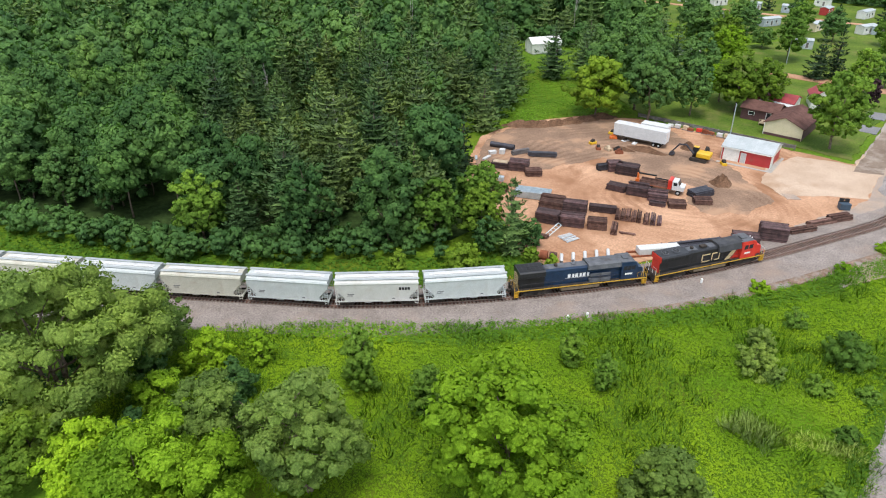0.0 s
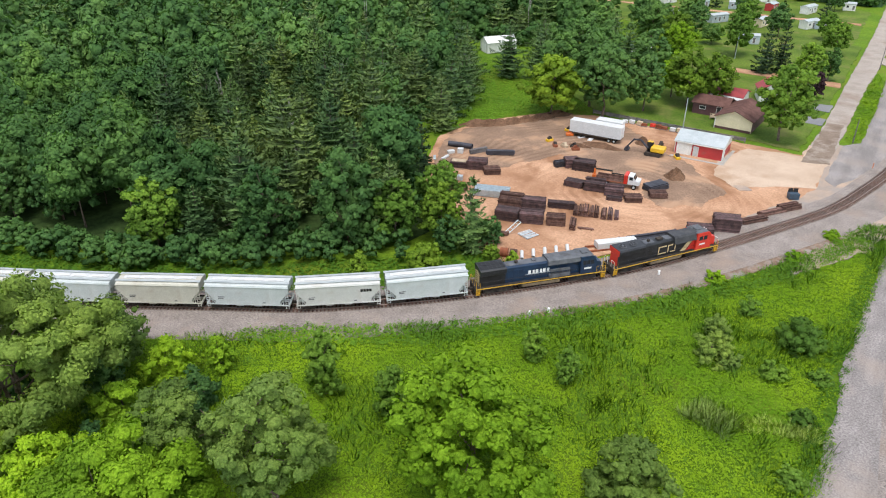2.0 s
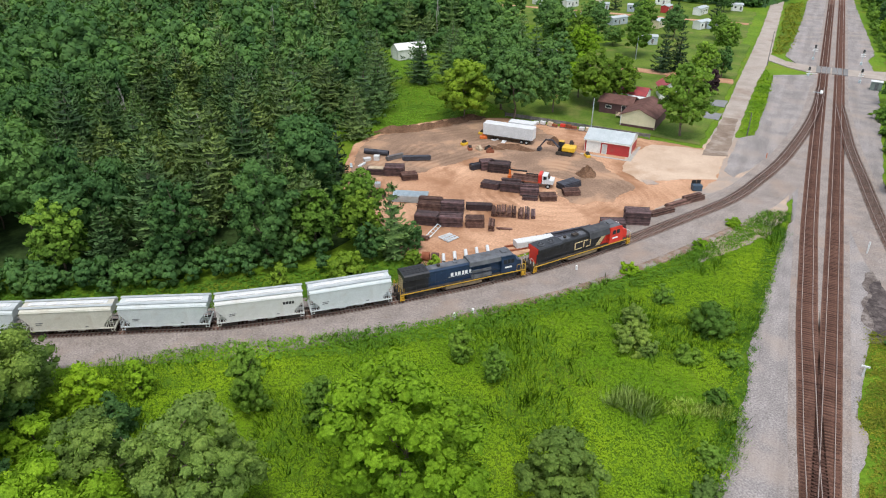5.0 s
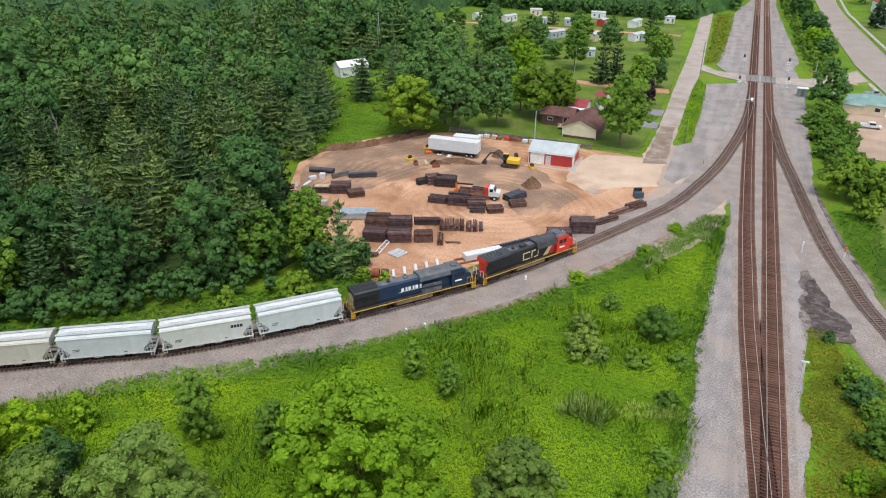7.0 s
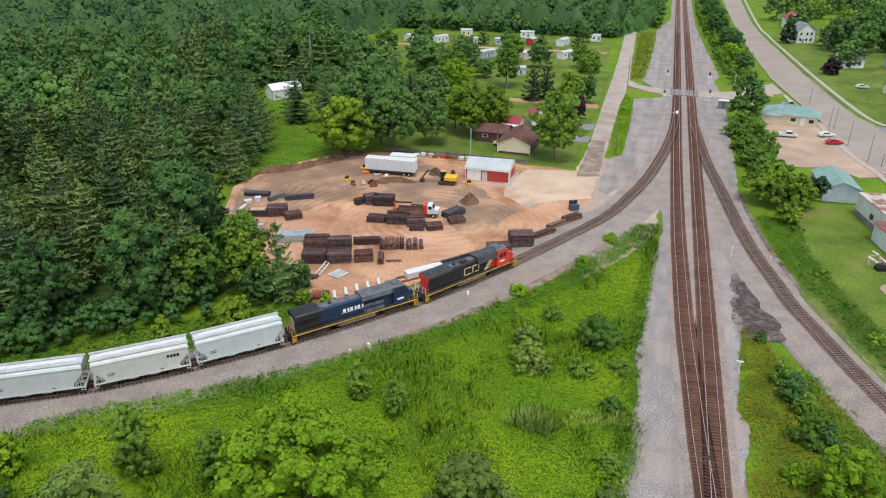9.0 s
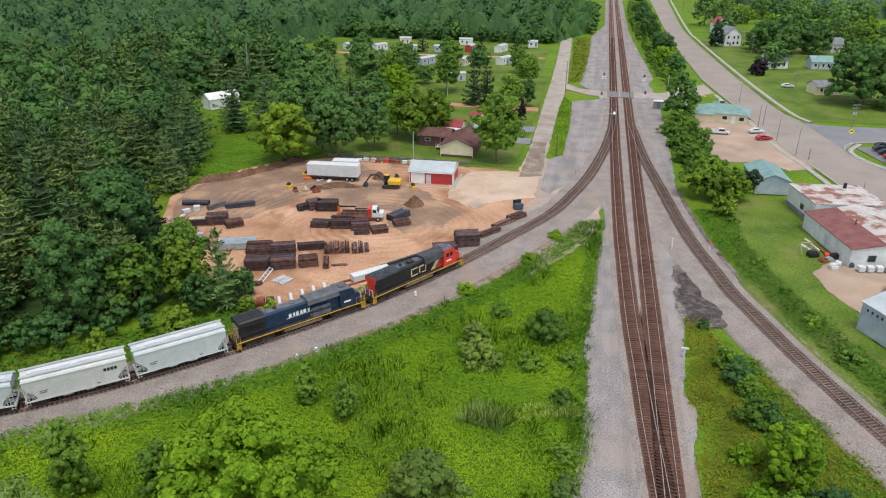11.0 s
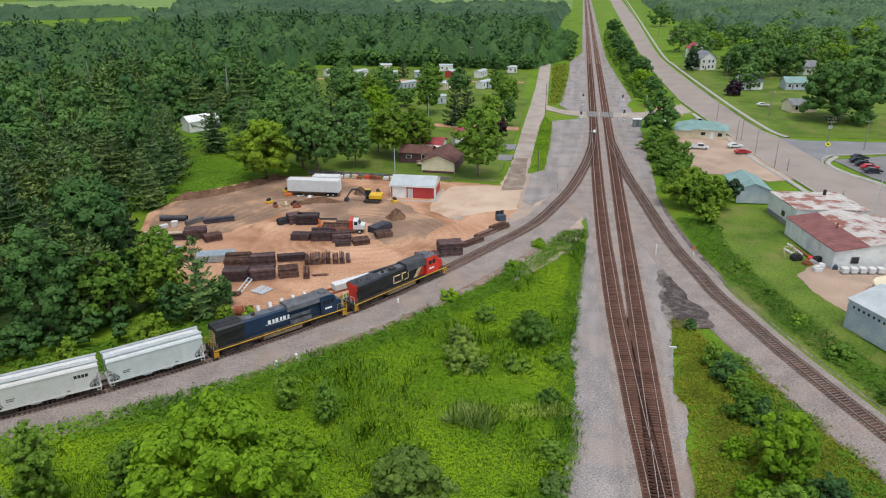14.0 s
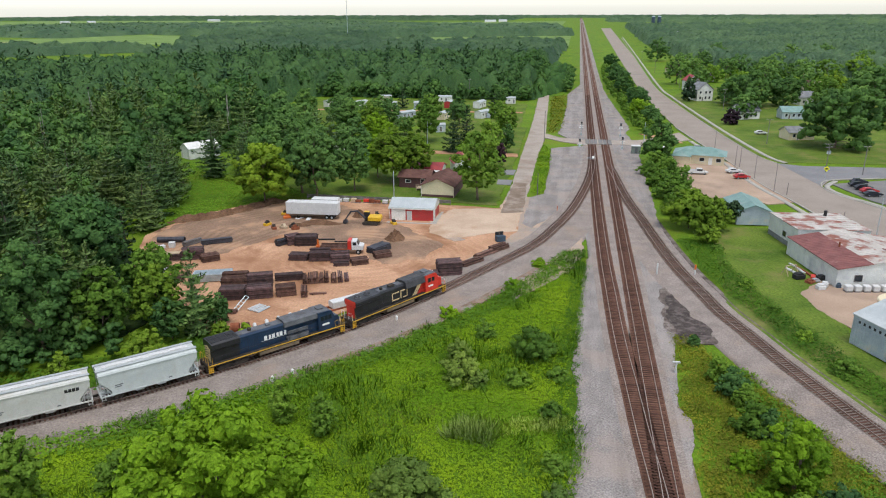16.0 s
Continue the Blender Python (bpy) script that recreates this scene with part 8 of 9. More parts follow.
# ---- trailer park ----
M["green_roof"] = surface("green_roof", (0.14, 0.25, 0.23), (0.20, 0.32, 0.29), 0.5, 8, 0.5, 0.1, bump=0.1, spots=(0.28, 0.36, 0.33), spot_scale=0.3)
M["blue_steel"] = surface("blue_steel", (0.34, 0.40, 0.45), (0.46, 0.52, 0.56), 0.5, 8, 0.5, 0.1, bump=0.1, spots=(0.5, 0.48, 0.44), spot_scale=0.5)
M["rust_roof"] = surface("rust_roof", (0.44, 0.40, 0.36), (0.56, 0.52, 0.48), 0.35, 6, 0.6, 0.1, bump=0.1, spots=(0.26, 0.10, 0.07), spot_scale=0.25, spot_at=(0.48, 0.56))
M["dull_red_roof"] = surface("dull_red_roof", (0.17, 0.06, 0.055), (0.24, 0.09, 0.08), 0.5, 7, 0.8, bump=0.2, spots=(0.30, 0.17, 0.15), spot_scale=0.6, spot_at=(0.6, 0.75))
M["shingle_grey"] = surface("shingle_grey", (0.16, 0.17, 0.18), (0.25, 0.255, 0.26), 0.5, 8, 0.9, bump=0.4)
M["stained_white"] = surface("stained_white", (0.55, 0.57, 0.55), (0.68, 0.70, 0.67), 0.4, 7, 0.6, bump=0.1, spots=(0.40, 0.42, 0.44), spot_scale=0.35, spot_at=(0.52, 0.7))
M["car_dark"] = plain("car_dark", (0.02, 0.022, 0.03), 0.25)
M["car_red"] = plain("car_red", (0.42, 0.02, 0.025), 0.25)
M["car_silver"] = plain("car_silver", (0.42, 0.44, 0.46), 0.25, 0.4)


def mobile_home(x, y, yaw, length, wall, label, roof="grey_roof"):
    t = thing("mobile_home", pose(x, y, 0, 0, 0, yaw), label, "mobile home", "mobile homes")
    gable_house(t, -length / 2, length / 2, -1.8, 1.8, 2.9, 3.4, wall, roof, "x", 0.15)
    for k in range(max(2, int(length / 2.6))):
        u = -length / 2 + 1.2 + k * 2.4
        if u + 1 < length / 2:
            opening(t, "window" if k != 1 else "door", u, -1.85, 1.3 if k != 1 else 0.4, u + 0.9, -1.8, 2.2, "glass_dark" if k != 1 else "grey_timber", "white_paint")
    return t


WM, CM, GM, RM = "white_steel", "cream_siding", "blue_steel", "red_steel"
for x, y, yaw, ln, wl in [(-134, 353, 62, 10, WM), (-119, 351, 62, 8, WM), (-103, 318, 55, 8, WM), (-102, 350, 10, 5, GM), (-87, 317, 60, 9, GM), (-88, 352, 5, 6, GM), (-74, 357.6, 80, 6, RM), (-59, 360, 75, 9, WM), (-53, 325, 65, 8, WM), (-48, 326, 5, 6, GM), (-45, 378, 10, 5, WM), (-70, 318, 80, 7, CM), (-66, 283, 20, 6, GM), (-80, 379, 4, 7, WM), (-112, 376, 8, 6, CM), (-92, 240, 60, 6, WM)]:
    mobile_home(x, y, yaw, ln, wl, {WM: "white mobile home in the trailer park", CM: "cream mobile home in the trailer park", GM: "blue-grey mobile home in the trailer park", RM: "red mobile home in the trailer park"}[wl])
white_shed = thing("white_shed", pose(-138.7, 216.3, 0, 0, 0, -35), "white steel shed at the wood's edge", "shed")
gable_house(white_shed, -3, 3, -1, 10, 3.4, 5.0, "white_steel", "white_steel", "y", 0.2)
opening(white_shed, "door", -1.4, -1.05, 0.05, 1.4, -1.0, 2.8, "white_paint", "white_paint")

# ---- buildings east of the line ----
works = thing("works_building", pose(32.1, 146.0, 0, 0, 0, 11), "long white steel building with dull red and rusty roof", "building", "works buildings")
bm = bmesh.new()
prism(bm, [(0, 0), (21, 0), (21, 3.1), (9.5, 4.9), (0, 3.5)], -18.6, 0, "y")
part("wall", bm, M["stained_white"], works)
for a, b, mt, lab in (((-0.25, 3.48), (6.0, 4.40), "dull_red_roof", "dull red metal roof slope"), ((6.0, 4.40), (9.6, 4.94), "rust_roof", "pale rust-streaked roof strip"), ((9.6, 4.94), (21.3, 3.1), "rust_roof", "rusty pale roof slope")):
    bm = bmesh.new()
    prism(bm, [a, b, (b[0], b[1] + 0.12), (a[0], a[1] + 0.12)], -18.9, 0.2, "y")
    r_ = part("roof", bm, M[mt], works, lab)
    for k in range(24):
        bm = bmesh.new()
        yy = -18.7 + k * 0.8
        prism(bm, [(a[0], a[1] + 0.12), (b[0], b[1] + 0.12), (b[0], b[1] + 0.16), (a[0], a[1] + 0.16)], yy, yy + 0.06, "y")
        part("roof_rib", bm, M[mt], r_)
bm = bmesh.new()
prism(bm, [(12, 4.75), (21.3, 3.26), (21.3, 3.3), (12, 4.8)], -18.9, -11, "y")
part("roof_patch", bm, M["dull_red_roof"], works, "dull red roof patch")
for k in range(18):
    bm = bmesh.new()
    box(bm, -0.04, -18.4 + k * 1.03, 0, 0.0, -18.3 + k * 1.03, 3.4)
    part("wall_rib", bm, M["stained_white"], works)
for x in (3.2, 14.0, 17.5):
    opening(works, "window", x, -18.66, 1.2, x + 1.3, -18.6, 2.3, "glass_dark", "grey_timber")
bm = bmesh.new()
rod(bm, (5.2, -9, 4.2), (5.2, -9, 5.4), 0.16, seg=10)
part("vent_pipe", bm, M["rust"], works)
works2 = thing("works_building", pose(31.9, 160.2, 0, 0, 0, 11), "white steel building with rust-streaked roof", "building", "works buildings")
bm = bmesh.new()
prism(bm, [(0, 0), (15, 0), (15, 4.2), (0, 4.6)], -12.5, 0, "y")
part("wall", bm, M["stained_white"], works2)
bm = bmesh.new()
prism(bm, [(-0.2, 4.6), (15.2, 4.2), (15.2, 4.35), (-0.2, 4.75)], -12.7, 0.2, "y")
part("roof", bm, M["rust_roof"], works2, "pale metal roof with rust streaks")
opening(works2, "window", -0.06, -8, 1.6, 0.0, -6.6, 2.6, "glass_dark", "grey_timber")
for k in range(9):
    bm = bmesh.new()
    prism(bm, [(-0.2, 4.75), (15.2, 4.35), (15.2, 4.4), (-0.2, 4.8)], -12.4 + k * 1.5, -12.3 + k * 1.5, "y")
    part("roof_rib", bm, M["rust_roof"], works2)
bm = bmesh.new()
rod(bm, (11, -2, 4.4), (11, -2, 5.6), 0.35, seg=12)
part("roof_vent", bm, M["mesh_dark"], works2)
bm = bmesh.new()
box(bm, -0.08, -12.0, 0, 0.0, -0.2, 1.0)
part("plinth", bm, M["shingle_grey"], works2, "grey block plinth")
grey_shed = thing("grey_shed", pose(26.3, 165.8, 0, 0, 0, 3), "weathered grey-blue shed with green metal roof", "shed")
gable_house(grey_shed, 0, 7.4, 0, 12, 3.2, 4.6, "blue_steel", "green_roof", "y", 0.35)
for k in range(9):
    bm = bmesh.new()
    box(bm, k * 0.9 + 0.05, -0.03, 0.1, k * 0.9 + 0.12, 0.0, 3.1)
    part("wall_rib", bm, M["blue_steel"], grey_shed)
blue_shed = thing("steel_shed", pose(30.4, 104.6, 0, 0, 0, -64), "pale blue-grey corrugated steel shed", "shed")
gable_house(blue_shed, 0, 14, 0.0, 11, 4.6, 6.2, "blue_steel", "grey_roof", "x", 0.2)
for k in range(26):
    bm = bmesh.new()
    box(bm, k * 0.54, -0.05, 0.05, k * 0.54 + 0.16, 0.0, 4.5)
    part("wall_rib", bm, M["blue_steel"], blue_shed)
for k in range(7):
    opening(blue_shed, "slot_window", 1 + k * 0.9, -0.08, 3.6, 1.35 + k * 0.9, -0.04, 4.0, "mesh_dark")
tank = thing("round_tank", pose(42.5, 117.5, 0), "low round tank with pale beige top", "tank")
bm = bmesh.new()
rod(bm, (0, 0, 0), (0, 0, 1.9), 3.6, seg=36)
part("shell", bm, M["pale_wood"], tank)
bm = bmesh.new()
rod(bm, (0, 0, 1.9), (0, 0, 2.1), 3.75, 3.6, 36)
part("lid", bm, M["cream_siding"], tank)
for k in range(5):
    t = thing("liquid_tote", pose(37.3 + k * 1.55, 126.3 + 0.25 * k, 0, 0, 0, 11), "white plastic liquid tote behind the works", "tote", "white totes")
    bm = bmesh.new()
    box(bm, -0.6, -0.55, 0.15, 0.6, 0.55, 1.15, 0.1)
    part("bottle", bm, M["walk_white"], t)
    bm = bmesh.new()
    box(bm, -0.62, -0.57, 0, 0.62, 0.57, 0.14)
    part("pallet", bm, M["grey_timber"], t)
for k, (x, y, yaw, dx, dy, dz, mt) in enumerate([(31.8, 137, -76, 5.5, 0.4, 0.35, "walk_white"), (32.4, 135.5, -72, 7, 0.35, 0.4, "rust"), (30.6, 134.5, -70, 5.0, 0.5, 0.3, "walk_white"), (30.6, 131.5, 20, 1.9, 1.3, 1.2, "mesh_dark"), (32.0, 129.6, 40, 1.5, 1.2, 0.7, "rust"), (33.2, 130.4, 10, 1.3, 1.0, 0.6, "car_silver"), (34.0, 128.0, 60, 1.2, 1.0, 1.0, "walk_white"), (32.9, 126.6, 15, 1.4, 1.1, 1.0, "walk_white"), (34.6, 131.6, 15, 1.8, 1.2, 0.9, "mesh_dark"), (31.3, 133.0, 0, 1.2, 1.0, 0.5, "orange_paint"), (33.4, 132.6, 70, 1.6, 0.8, 0.5, "loco_red"), (36.2, 128.0, 0, 0.9, 0.7, 1.0, "bin_blue")]):
    t = thing("scrap_item", pose(x, y, 0, 0, 0, yaw), "discarded scrap beside the works building", "scrap", "scrap behind the works")
    bm = bmesh.new()
    box(bm, -dx / 2, -dy / 2, 0, dx / 2, dy / 2, dz * 0.7, 0.05)
    part("base", bm, M[mt], t)
    bm = bmesh.new()
    prism(bm, [(-dx * 0.4, dz * 0.7), (dx * 0.35, dz * 0.7), (dx * 0.2, dz), (-dx * 0.3, dz * 0.95)], -dy * 0.4, dy * 0.4, "y")
    part("top", bm, M[mt], t)
swing = thing("swing_frame", pose(29.6, 133.6, 0, 0, 0, 30), "pale wooden trestle frame on the grass", "frame")
for u in (-1.2, 1.2):
    for s in (-1, 1):
        bm = bmesh.new()
        rod(bm, (u, s * 0.8, 0), (u, 0, 1.8), 0.07, seg=6)
        part("leg", bm, M["pale_wood"], swing)
bm = bmesh.new()
rod(bm, (-1.3, 0, 1.8), (1.3, 0, 1.8), 0.07, seg=6)
part("beam", bm, M["pale_wood"], swing)

office = thing("office", pose(29, 238, 0, 0, 0, -12), "low office with green hipped metal roof", "building")
bm = bmesh.new()
box(bm, -7.5, -4, 0, 7.5, 5, 2.9)
box(bm, -8, -5.2, 0, -2.5, -4, 2.4)
part("wall", bm, M["cream_siding"], office)
bm = bmesh.new()
lo = [bm.verts.new(p) for p in ((-8.2, -4.7, 2.9), (8.2, -4.7, 2.9), (8.2, 5.7, 2.9), (-8.2, 5.7, 2.9))]
hi = [bm.verts.new(p) for p in ((-3.4, 0.5, 4.9), (3.4, 0.5, 4.9))]
for f in ((lo[0], lo[1], hi[1], hi[0]), (lo[1], lo[2], hi[1]), (lo[2], lo[3], hi[0], hi[1]), (lo[3], lo[0], hi[0]), (lo[3], lo[2], lo[1], lo[0])):
    bm.faces.new(f)
part("roof", bm, M["green_roof"], office, "green hipped roof")
bm = bmesh.new()
prism(bm, [(-5.6, 2.35), (-4.4, 2.9), (-4.4, 3.0), (-5.6, 2.47)], -8.2, -2.3, "x")
part("porch_roof", bm, M["green_roof"], office)
opening(office, "door", 3.0, -4.08, 0.05, 4.0, -4.0, 2.2, "white_paint", "white_paint", "white door")
for x in (0.2, 5.2):
    opening(office, "window", x, -4.08, 1.0, x + 1.4, -4.0, 2.1, "glass_dark", "white_paint")


def car(x, y, yaw, paint, label, kind="car"):
    t = thing("pickup_truck" if kind == "pickup" else "car", pose(x, y, 0.02, 0, 0, yaw), label, "pickup" if kind == "pickup" else "car", "parked cars")
    L = 5.6 if kind == "pickup" else 4.5
    bm = bmesh.new()
    prism(bm, [(-L / 2, 0.45), (L / 2, 0.45), (L / 2 + 0.05, 0.8), (L / 2 - 0.9, 1.0), (-L / 2 + 0.1, 1.02), (-L / 2 - 0.03, 0.8)], -0.88, 0.88, "y")
    body = part("body", bm, M[paint], t)
    bm = bmesh.new()
    if kind == "pickup":
        prism(bm, [(-0.6, 1.0), (1.9, 1.0), (1.2, 1.75), (-0.4, 1.78)], -0.8, 0.8, "y")
        for s in (-1, 1):
            box(bm, -L / 2 + 0.05, s * 0.8 - 0.06, 1.0, -0.6, s * 0.8 + 0.06, 1.3)
        box(bm, -L / 2 + 0.02, -0.8, 1.0, -L / 2 + 0.1, 0.8, 1.3)
    else:
        prism(bm, [(-L / 2 + 0.4, 1.0), (L / 2 - 1.1, 1.0), (L / 2 - 1.9, 1.45), (-L / 2 + 1.0, 1.47)], -0.78, 0.78, "y")
    part("cabin", bm, M[paint], t)
    a, b = (-0.35, 1.5) if kind == "pickup" else (-L / 2 + 0.8, L / 2 - 1.6)
    for s in (-1, 1):
        bm = bmesh.new()
        box(bm, a, s * 0.81 - 0.01, 1.08, b - 0.3, s * 0.81 + 0.01, 1.4 if kind == "car" else 1.65)
        part("side_window", bm, M["glass_dark"], t)
    bm = bmesh.new()
    x1 = (1.9, 1.2, 1.05, 1.72) if kind == "pickup" else (L / 2 - 1.1, L / 2 - 1.9, 1.03, 1.44)
    prism(bm, [(x1[0] - 0.02, x1[2]), (x1[0] + 0.04, x1[2]), (x1[1] + 0.04, x1[3]), (x1[1] - 0.02, x1[3])], -0.7, 0.7, "y")
    part("windscreen", bm, M["glass_dark"], t)
    wheels(t, [(L / 2 - 0.85, -0.8), (L / 2 - 0.85, 0.8), (-L / 2 + 0.95, -0.8), (-L / 2 + 0.95, 0.8)], 0.33, 0.2)
    return t


car(25.7, 219.0, 0, "walk_white", "white pickup parked on the gravel lot", "pickup")
car(36.6, 222.5, 20, "walk_white", "white car parked on the gravel lot")
car(37.4, 215.0, 12, "car_red", "red hatchback parked on the gravel lot")
car(20.5, 256.5, 40, "walk_white", "white car parked behind the office")
car(31.0, 258.5, 15, "car_silver", "silver pickup parked behind the office", "pickup")
for k, (x, y, pt) in enumerate([(68.5, 213.5, "car_dark"), (67.0, 210.0, "car_dark"), (67.2, 206.4, "car_dark"), (67.4, 202.6, "car_red"), (67.0, 199.0, "car_dark"), (70.2, 190.5, "car_silver"), (61, 297, "walk_white")]):
    car(x, y, 8, pt, {"car_dark": "dark car parked in the car park", "car_red": "red car parked in the car park", "car_silver": "silver car parked in the car park", "walk_white": "white car beside a town house"}[pt])

for k, (x, y, yaw, w, d, e, r, wl, rf, lab) in enumerate([(55, 408, 20, 9, 9, 6, 9.5, "white_steel", "shingle_grey", "white two-storey town house with grey roof"), (64, 342, 25, 10, 8, 3.6, 6.4, "white_steel", "shingle_grey", "white town house with grey gable roof"), (72, 289, 15, 10, 7, 2.9, 4.6, "cream_siding", "shingle_grey", "small house with blue-grey roof"), (57, 458, 10, 8, 9, 6, 9, "white_steel", "red_roof", "tall white house with red roof"), (84, 345, 5, 9, 7, 3.2, 5.2, "blue_steel", "green_roof", "grey house with green roof under the trees"), (105, 398, 15, 10, 8, 4, 6.5, "white_steel", "shingle_grey", "white house among the town's trees"), (130, 470, 5, 12, 8, 4, 6.5, "cream_siding", "brown_shingle", "cream house among the town's trees"), (75, 520, 12, 10, 8, 4, 6.5, "white_steel", "shingle_grey", "white house beside the highway"), (60, 570, 12, 10, 8, 4, 6.5, "cream_siding", "red_roof", "cream house with red roof beside the highway")]):
    t = thing("town_house", pose(x, y, 0, 0, 0, yaw), lab, "house", "houses of the town")
    gable_house(t, -w / 2, w / 2, -d / 2, d / 2, e, r, wl, rf, "x" if k % 3 else "y", 0.4)
    for fl in range(2 if e > 5 else 1):
        for u in (-0.3, 0.05, 0.3):
            opening(t, "window", u * w - 0.5, -d / 2 - 0.06, 1.1 + fl * 2.8, u * w + 0.5, -d / 2, 2.4 + fl * 2.8, "glass_dark", "white_paint")
    opening(t, "door", -0.15 * w - 0.4, -d / 2 - 0.05, 0.1, -0.15 * w + 0.4, -d / 2, 2.1, "grey_timber", "white_paint")

# poles, lamps and signs along the highway
for x, y, h, a, c in ((59.6, 367.8, 10.3, 1, 0), (58.2, 275, 9.2, 1, 0), (64.1, 228, 8.9, 2, 2), (73.7, 225.7, 8.8, 1, 0), (52, 470, 10, 1, 0), (47.5, 580, 10, 1, 0), (46.5, 690, 10, 1, 0)):
    utility_pole(x, y, h, "brown wooden utility pole with crossarm in the town", a, cans=c, yaw=15)
for x, y, h in ((38.2, 263.8, 6.6), (38.5, 230.3, 6.9), (40.3, 232.2, 6.6), (40.7, 214.2, 7.1), (42.6, 199.6, 7.8), (45.2, 196.9, 3.3), (50.4, 170, 3.0)):
    t = thing("street_post", pose(x, y, 0), "thin dark post along the highway verge", "post", "posts along the highway")
    bm = bmesh.new()
    rod(bm, (0, 0, 0), (0, 0, h), 0.09, 0.06, 8)
    part("post", bm, M["grey_timber"], t)
sign = thing("road_sign", pose(61.5, 219.5, 0), "yellow diamond warning sign on a post", "road sign")
bm = bmesh.new()
rod(bm, (0, 0, 0), (0, 0, 3.4), 0.06, seg=8)
part("post", bm, M["galvanised"], sign)
bm = bmesh.new()
prism(bm, [(-0.85, 2.8), (0, 1.95), (0.85, 2.8), (0, 3.65)], -0.1, -0.06, "y")
part("panel", bm, plain("sign_yellow", (0.75, 0.70, 0.03), 0.5), sign)
bm = bmesh.new()
box(bm, -0.35, -0.12, 2.6, 0.35, -0.1, 3.0)
part("symbol", bm, M["mesh_dark"], sign, "dark symbol bar on the sign")
lattice = thing("lattice_mast", pose(50.4, 151.5, 0), "thin grey lattice radio mast beside the works", "mast")
for a in range(3):
    bm = bmesh.new()
    rod(bm, (0.2 * math.cos(a * 2.09), 0.2 * math.sin(a * 2.09), 0), (0.05 * math.cos(a * 2.09), 0.05 * math.sin(a * 2.09), 11), 0.03, seg=6)
    part("leg", bm, M["galvanised"], lattice)
for k in range(14):
    bm = bmesh.new()
    w = 0.2 * (1 - k / 16)
    rod(bm, (-w, 0, 0.4 + k * 0.75), (w, 0, 0.9 + k * 0.75), 0.02, seg=5)
    part("brace", bm, M["galvanised"], lattice)

# kerbs and sidewalk of the highway
def kerb(name, line, off, w, z, mat, label, step=2.0):
    xy, d = spline(line, step)
    return setting(name, sweep(name, xy, d, [(off, -0.2), (off, z), (off + w, z), (off + w, -0.2)]), M[mat], label, "kerb")


kerb("kerb", [(60, 1300), *HWY_R[1:8]], -0.35, 0.35, 0.16, "concrete", "pale concrete kerb along the highway")
kerb("sidewalk", [(60, 1300), *HWY_R[1:8]], -4.0, 1.5, 0.08, "concrete", "pale concrete sidewalk along the highway")
kerb("kerb", HWY_L[4:], 0.0, 0.35, 0.16, "concrete", "pale concrete kerb along the highway")
kerb("sidewalk", HWY_L[5:12], 1.6, 1.4, 0.08, "concrete", "pale sidewalk between the lots and the highway")
kerb("kerb", HWY_R2[1:], -0.35, 0.35, 0.16, "concrete", "pale concrete kerb along the car park")
kerb("sidewalk", HWY_R2[2:], -2.2, 1.4, 0.08, "concrete", "pale sidewalk beside the car park")

# ---- signals and lineside things ----
M["signal_black"] = plain("signal_black", (0.02, 0.02, 0.022), 0.6)


def signal_mast(x, y, h, yaw, label, gate=0.0):
    t = thing("crossing_signal", pose(x, y, 0, 0, 0, yaw), label, "railway signal", "signals at the crossing")
    bm = bmesh.new()
    rod(bm, (0, 0, 0), (0, 0, h), 0.09, seg=8)
    part("mast", bm, M["galvanised"], t)
    bm = bmesh.new()
    box(bm, -0.35, -0.35, 0, 0.35, 0.35, 0.9, 0.04)
    part("base_cabinet", bm, M["galvanised"], t)
    bm = bmesh.new()
    box(bm, -0.32, -0.06, h - 1.1, 0.32, 0.06, h, 0.08)
    head = part("signal_head", bm, M["signal_black"], t)
    for z in (h - 0.8, h - 0.3):
        bm = bmesh.new()
        rod(bm, (0, -0.25, z), (0, -0.06, z), 0.14, seg=12)
        part("hood", bm, M["signal_black"], head)
    bm = bmesh.new()
    box(bm, -0.75, -0.04, h - 1.7, 0.75, 0.04, h - 1.5)
    box(bm, -0.75, -0.04, h - 2.3, 0.75, 0.04, h - 2.1)
    part("crossbuck_arm", bm, M["white_paint"], t)
    if gate:
        bm = bmesh.new()
        box(bm, 0, -0.3, 1.0, gate, -0.22, 1.15)
        part("gate_arm", bm, M["white_paint"], t)
    return t


signal_mast(-8.6, 284, 5.2, 0, "railway signal mast with black heads beside the track")
signal_mast(6.4, 283, 5.2, 0, "railway signal mast with black heads beside the track")
signal_mast(5.6, 256, 4.4, 0, "crossing signal with white crossbuck")
signal_mast(-9.2, 258, 3.0, 0, "small crossing signal with lowered white arm", 2.5)
cabinet = thing("equipment_cabinet", pose(9.8, 249.5, 0), "grey-green signal equipment cabinet with pale roof", "cabinet")
bm = bmesh.new()
box(bm, -1.5, -1.1, 0, 1.5, 1.1, 2.5, 0.04)
part("body", bm, plain("cabinet_green", (0.16, 0.2, 0.18), 0.6), cabinet)
bm = bmesh.new()
box(bm, -1.65, -1.25, 2.5, 1.65, 1.25, 2.65, 0.03)
part("roof", bm, M["walk_white"], cabinet)
opening(cabinet, "door", -0.4, -1.14, 0.2, 0.5, -1.1, 2.2, "roof_grey")
machine = thing("switch_machine", pose(-4.75, 237.0, 0.2), "white switch machine box at the turnout", "switch machine")
bm = bmesh.new()
box(bm, -0.35, -1.4, 0, 0.35, 1.4, 0.5, 0.06)
part("case", bm, M["white_paint"], machine)
bm = bmesh.new()
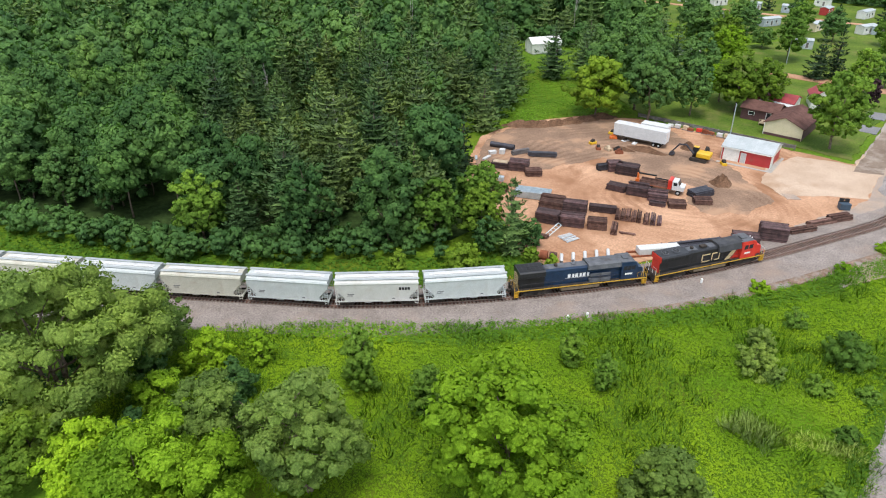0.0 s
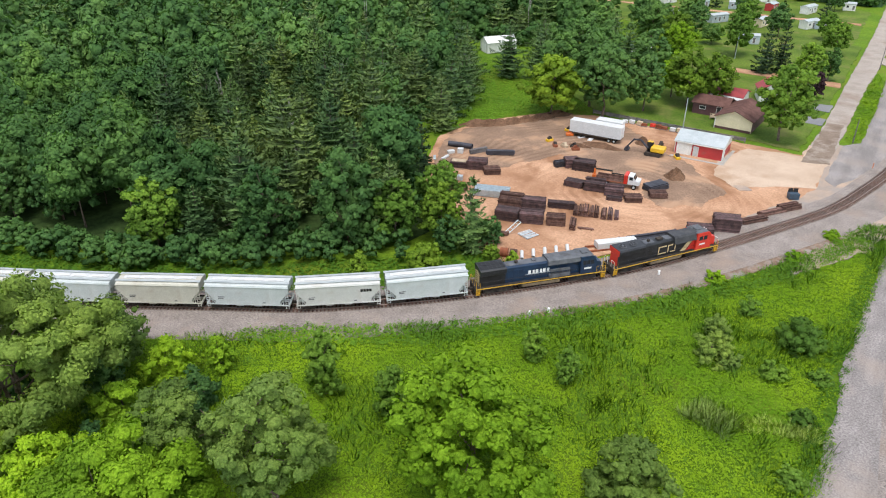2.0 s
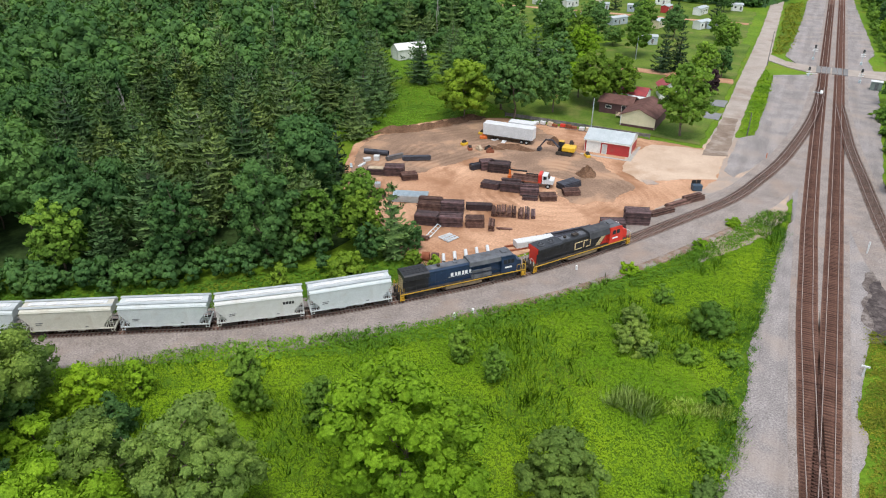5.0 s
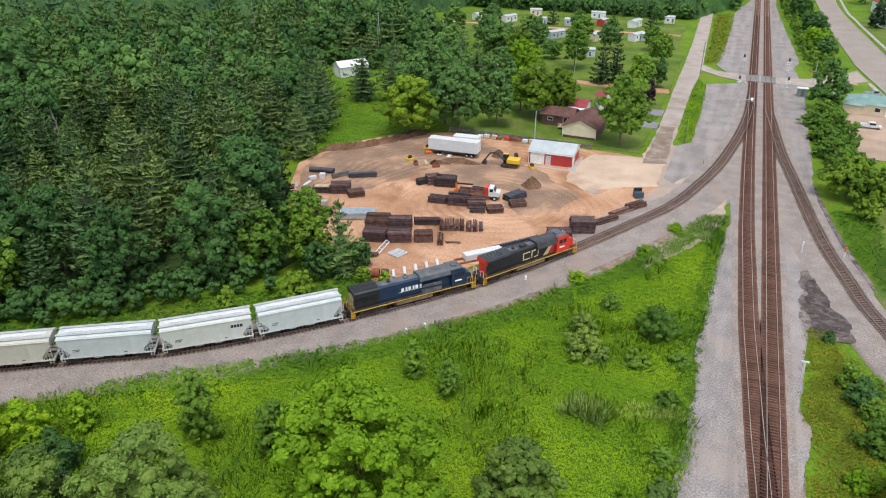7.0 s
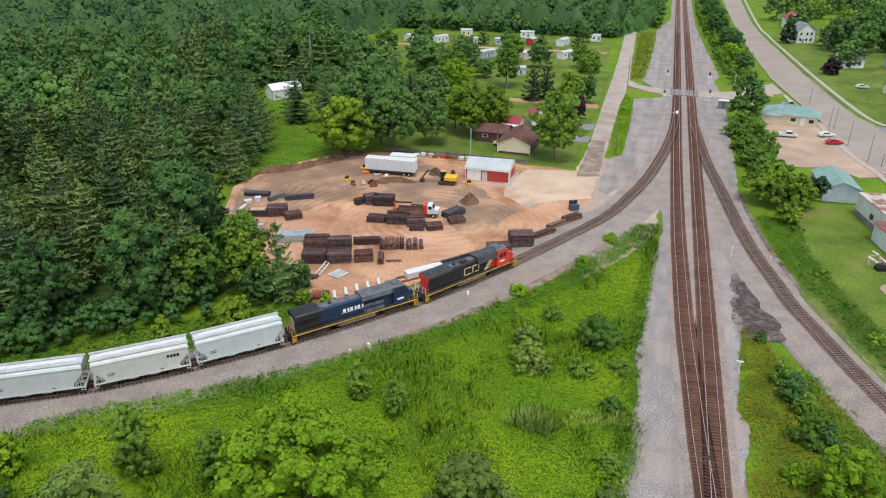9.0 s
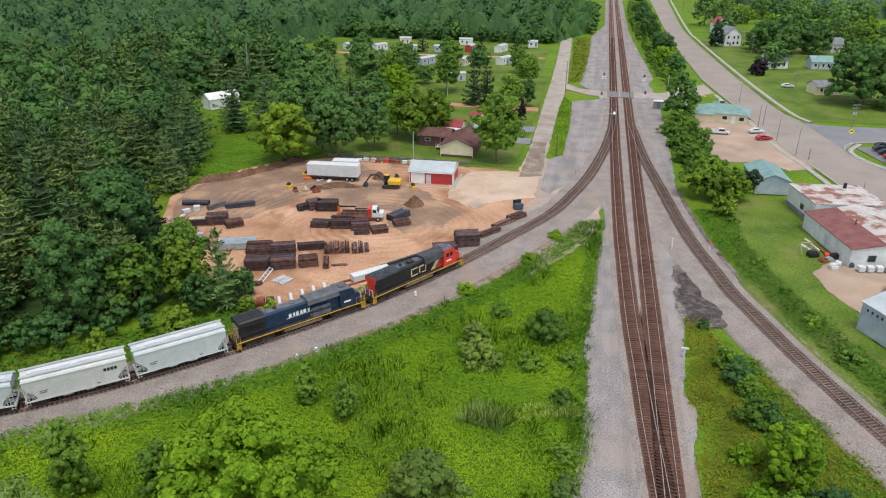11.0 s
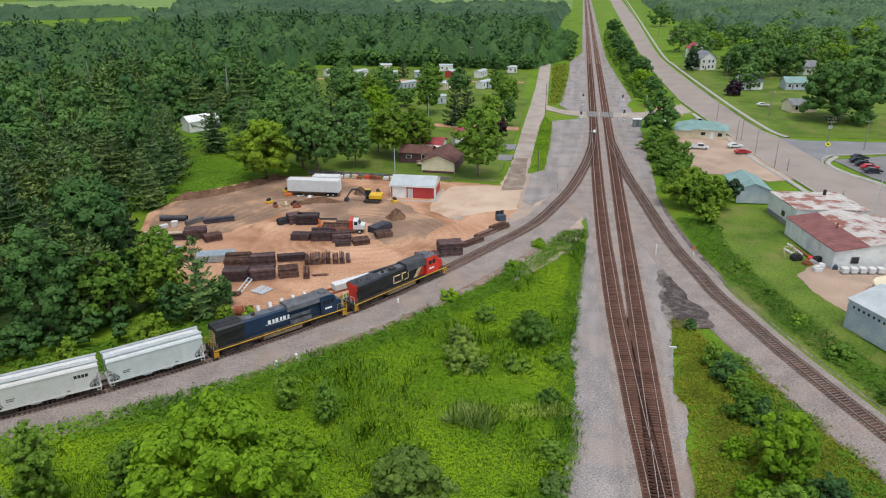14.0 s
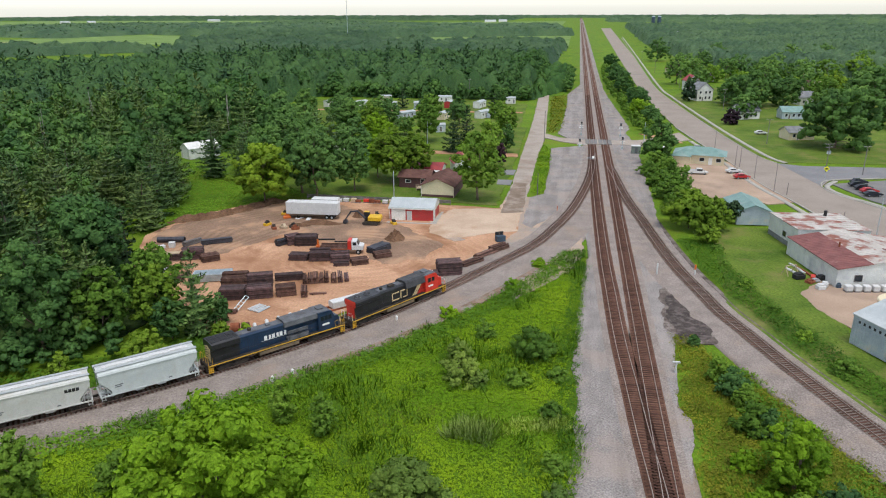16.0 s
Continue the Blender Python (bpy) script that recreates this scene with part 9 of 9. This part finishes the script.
box(bm, -2.2, -0.1, 0, -0.35, 0.1, 0.15)
part("rod", bm, M["galvanised"], machine)
for x, y, h, top, lab in ((5.1, 129.3, 1.3, "walk_white", "short white post beside the track"), (12.1, 130.4, 1.0, "orange_paint", "white post with orange top beside the spur"), (3.8, 90.5, 1.6, "walk_white", "small white sign on a post beside the track")):
    t = thing("lineside_post", pose(x, y, 0), lab, "post", "lineside posts")
    bm = bmesh.new()
    rod(bm, (0, 0, 0), (0, 0, h), 0.14, seg=10)
    part("post", bm, M["walk_white"], t)
    bm = bmesh.new()
    if h > 1.5:
        box(bm, -0.5, -0.12, h - 0.1, 0.5, 0.12, h + 0.12, 0.02)
    else:
        rod(bm, (0, 0, h), (0, 0, h + 0.9), 0.17, 0.15, 10)
    part("cap", bm, M[top], t)
rock = thing("white_stone", pose(-49.8, 79.0, -0.05), "whitewashed stone at the foot of the ballast", "stone")
bm = bmesh.new()
bmesh.ops.create_icosphere(bm, subdivisions=2, radius=0.38)
for v in bm.verts:
    v.co *= 1 + 0.25 * noise.noise(v.co * 3)
part("stone", bm, M["walk_white"], rock)

# ---- distance ----
tower = thing("radio_tower", pose(-369, 1119, 0), "thin grey lattice radio tower beyond the woods", "tower")
for a in range(3):
    bm = bmesh.new()
    c, s = 0.5 * math.cos(a * 2.09), 0.5 * math.sin(a * 2.09)
    rod(bm, (c, s, 0), (c, s, 110), 0.12, seg=6)
    part("leg", bm, M["galvanised"], tower)
bm = bmesh.new()
for k in range(55):
    rod(bm, (-0.5, 0, k * 2), (0.5, 0, k * 2 + 2), 0.06, seg=5)
part("bracing", bm, M["galvanised"], tower)
for x in (177, 192):
    t = thing("silo", pose(x, 1995, 0), "tall dark blue farm silo", "silo", "farm silos")
    bm = bmesh.new()
    rod(bm, (0, 0, 0), (0, 0, 26), 4.6, seg=24)
    part("shell", bm, M["bin_blue"], t)
    bm = bmesh.new()
    bmesh.ops.create_uvsphere(bm, u_segments=20, v_segments=8, radius=4.6, matrix=Matrix.Translation((0, 0, 26)) @ Matrix.Diagonal((1, 1, 0.5, 1)))
    part("dome", bm, M["galvanised"], t)
for x, y, w in ((150, 1330, 17), (163, 1212, 17), (-1858, 2425, 34), (-1790, 2480, 28), (-1520, 2886, 34), (-1480, 2850, 26), (205, 1990, 30), (140, 2010, 26), (240, 1500, 22), (-330, 2700, 40), (-290, 2760, 30)):
    t = thing("farm_barn", pose(x, y, 0, 0, 0, 12), "white farm building in the distance", "barn", "far farm buildings")
    gable_house(t, -w / 2, w / 2, -6, 6, 5, 8.5, "white_steel", "grey_roof", "x", 0.3)
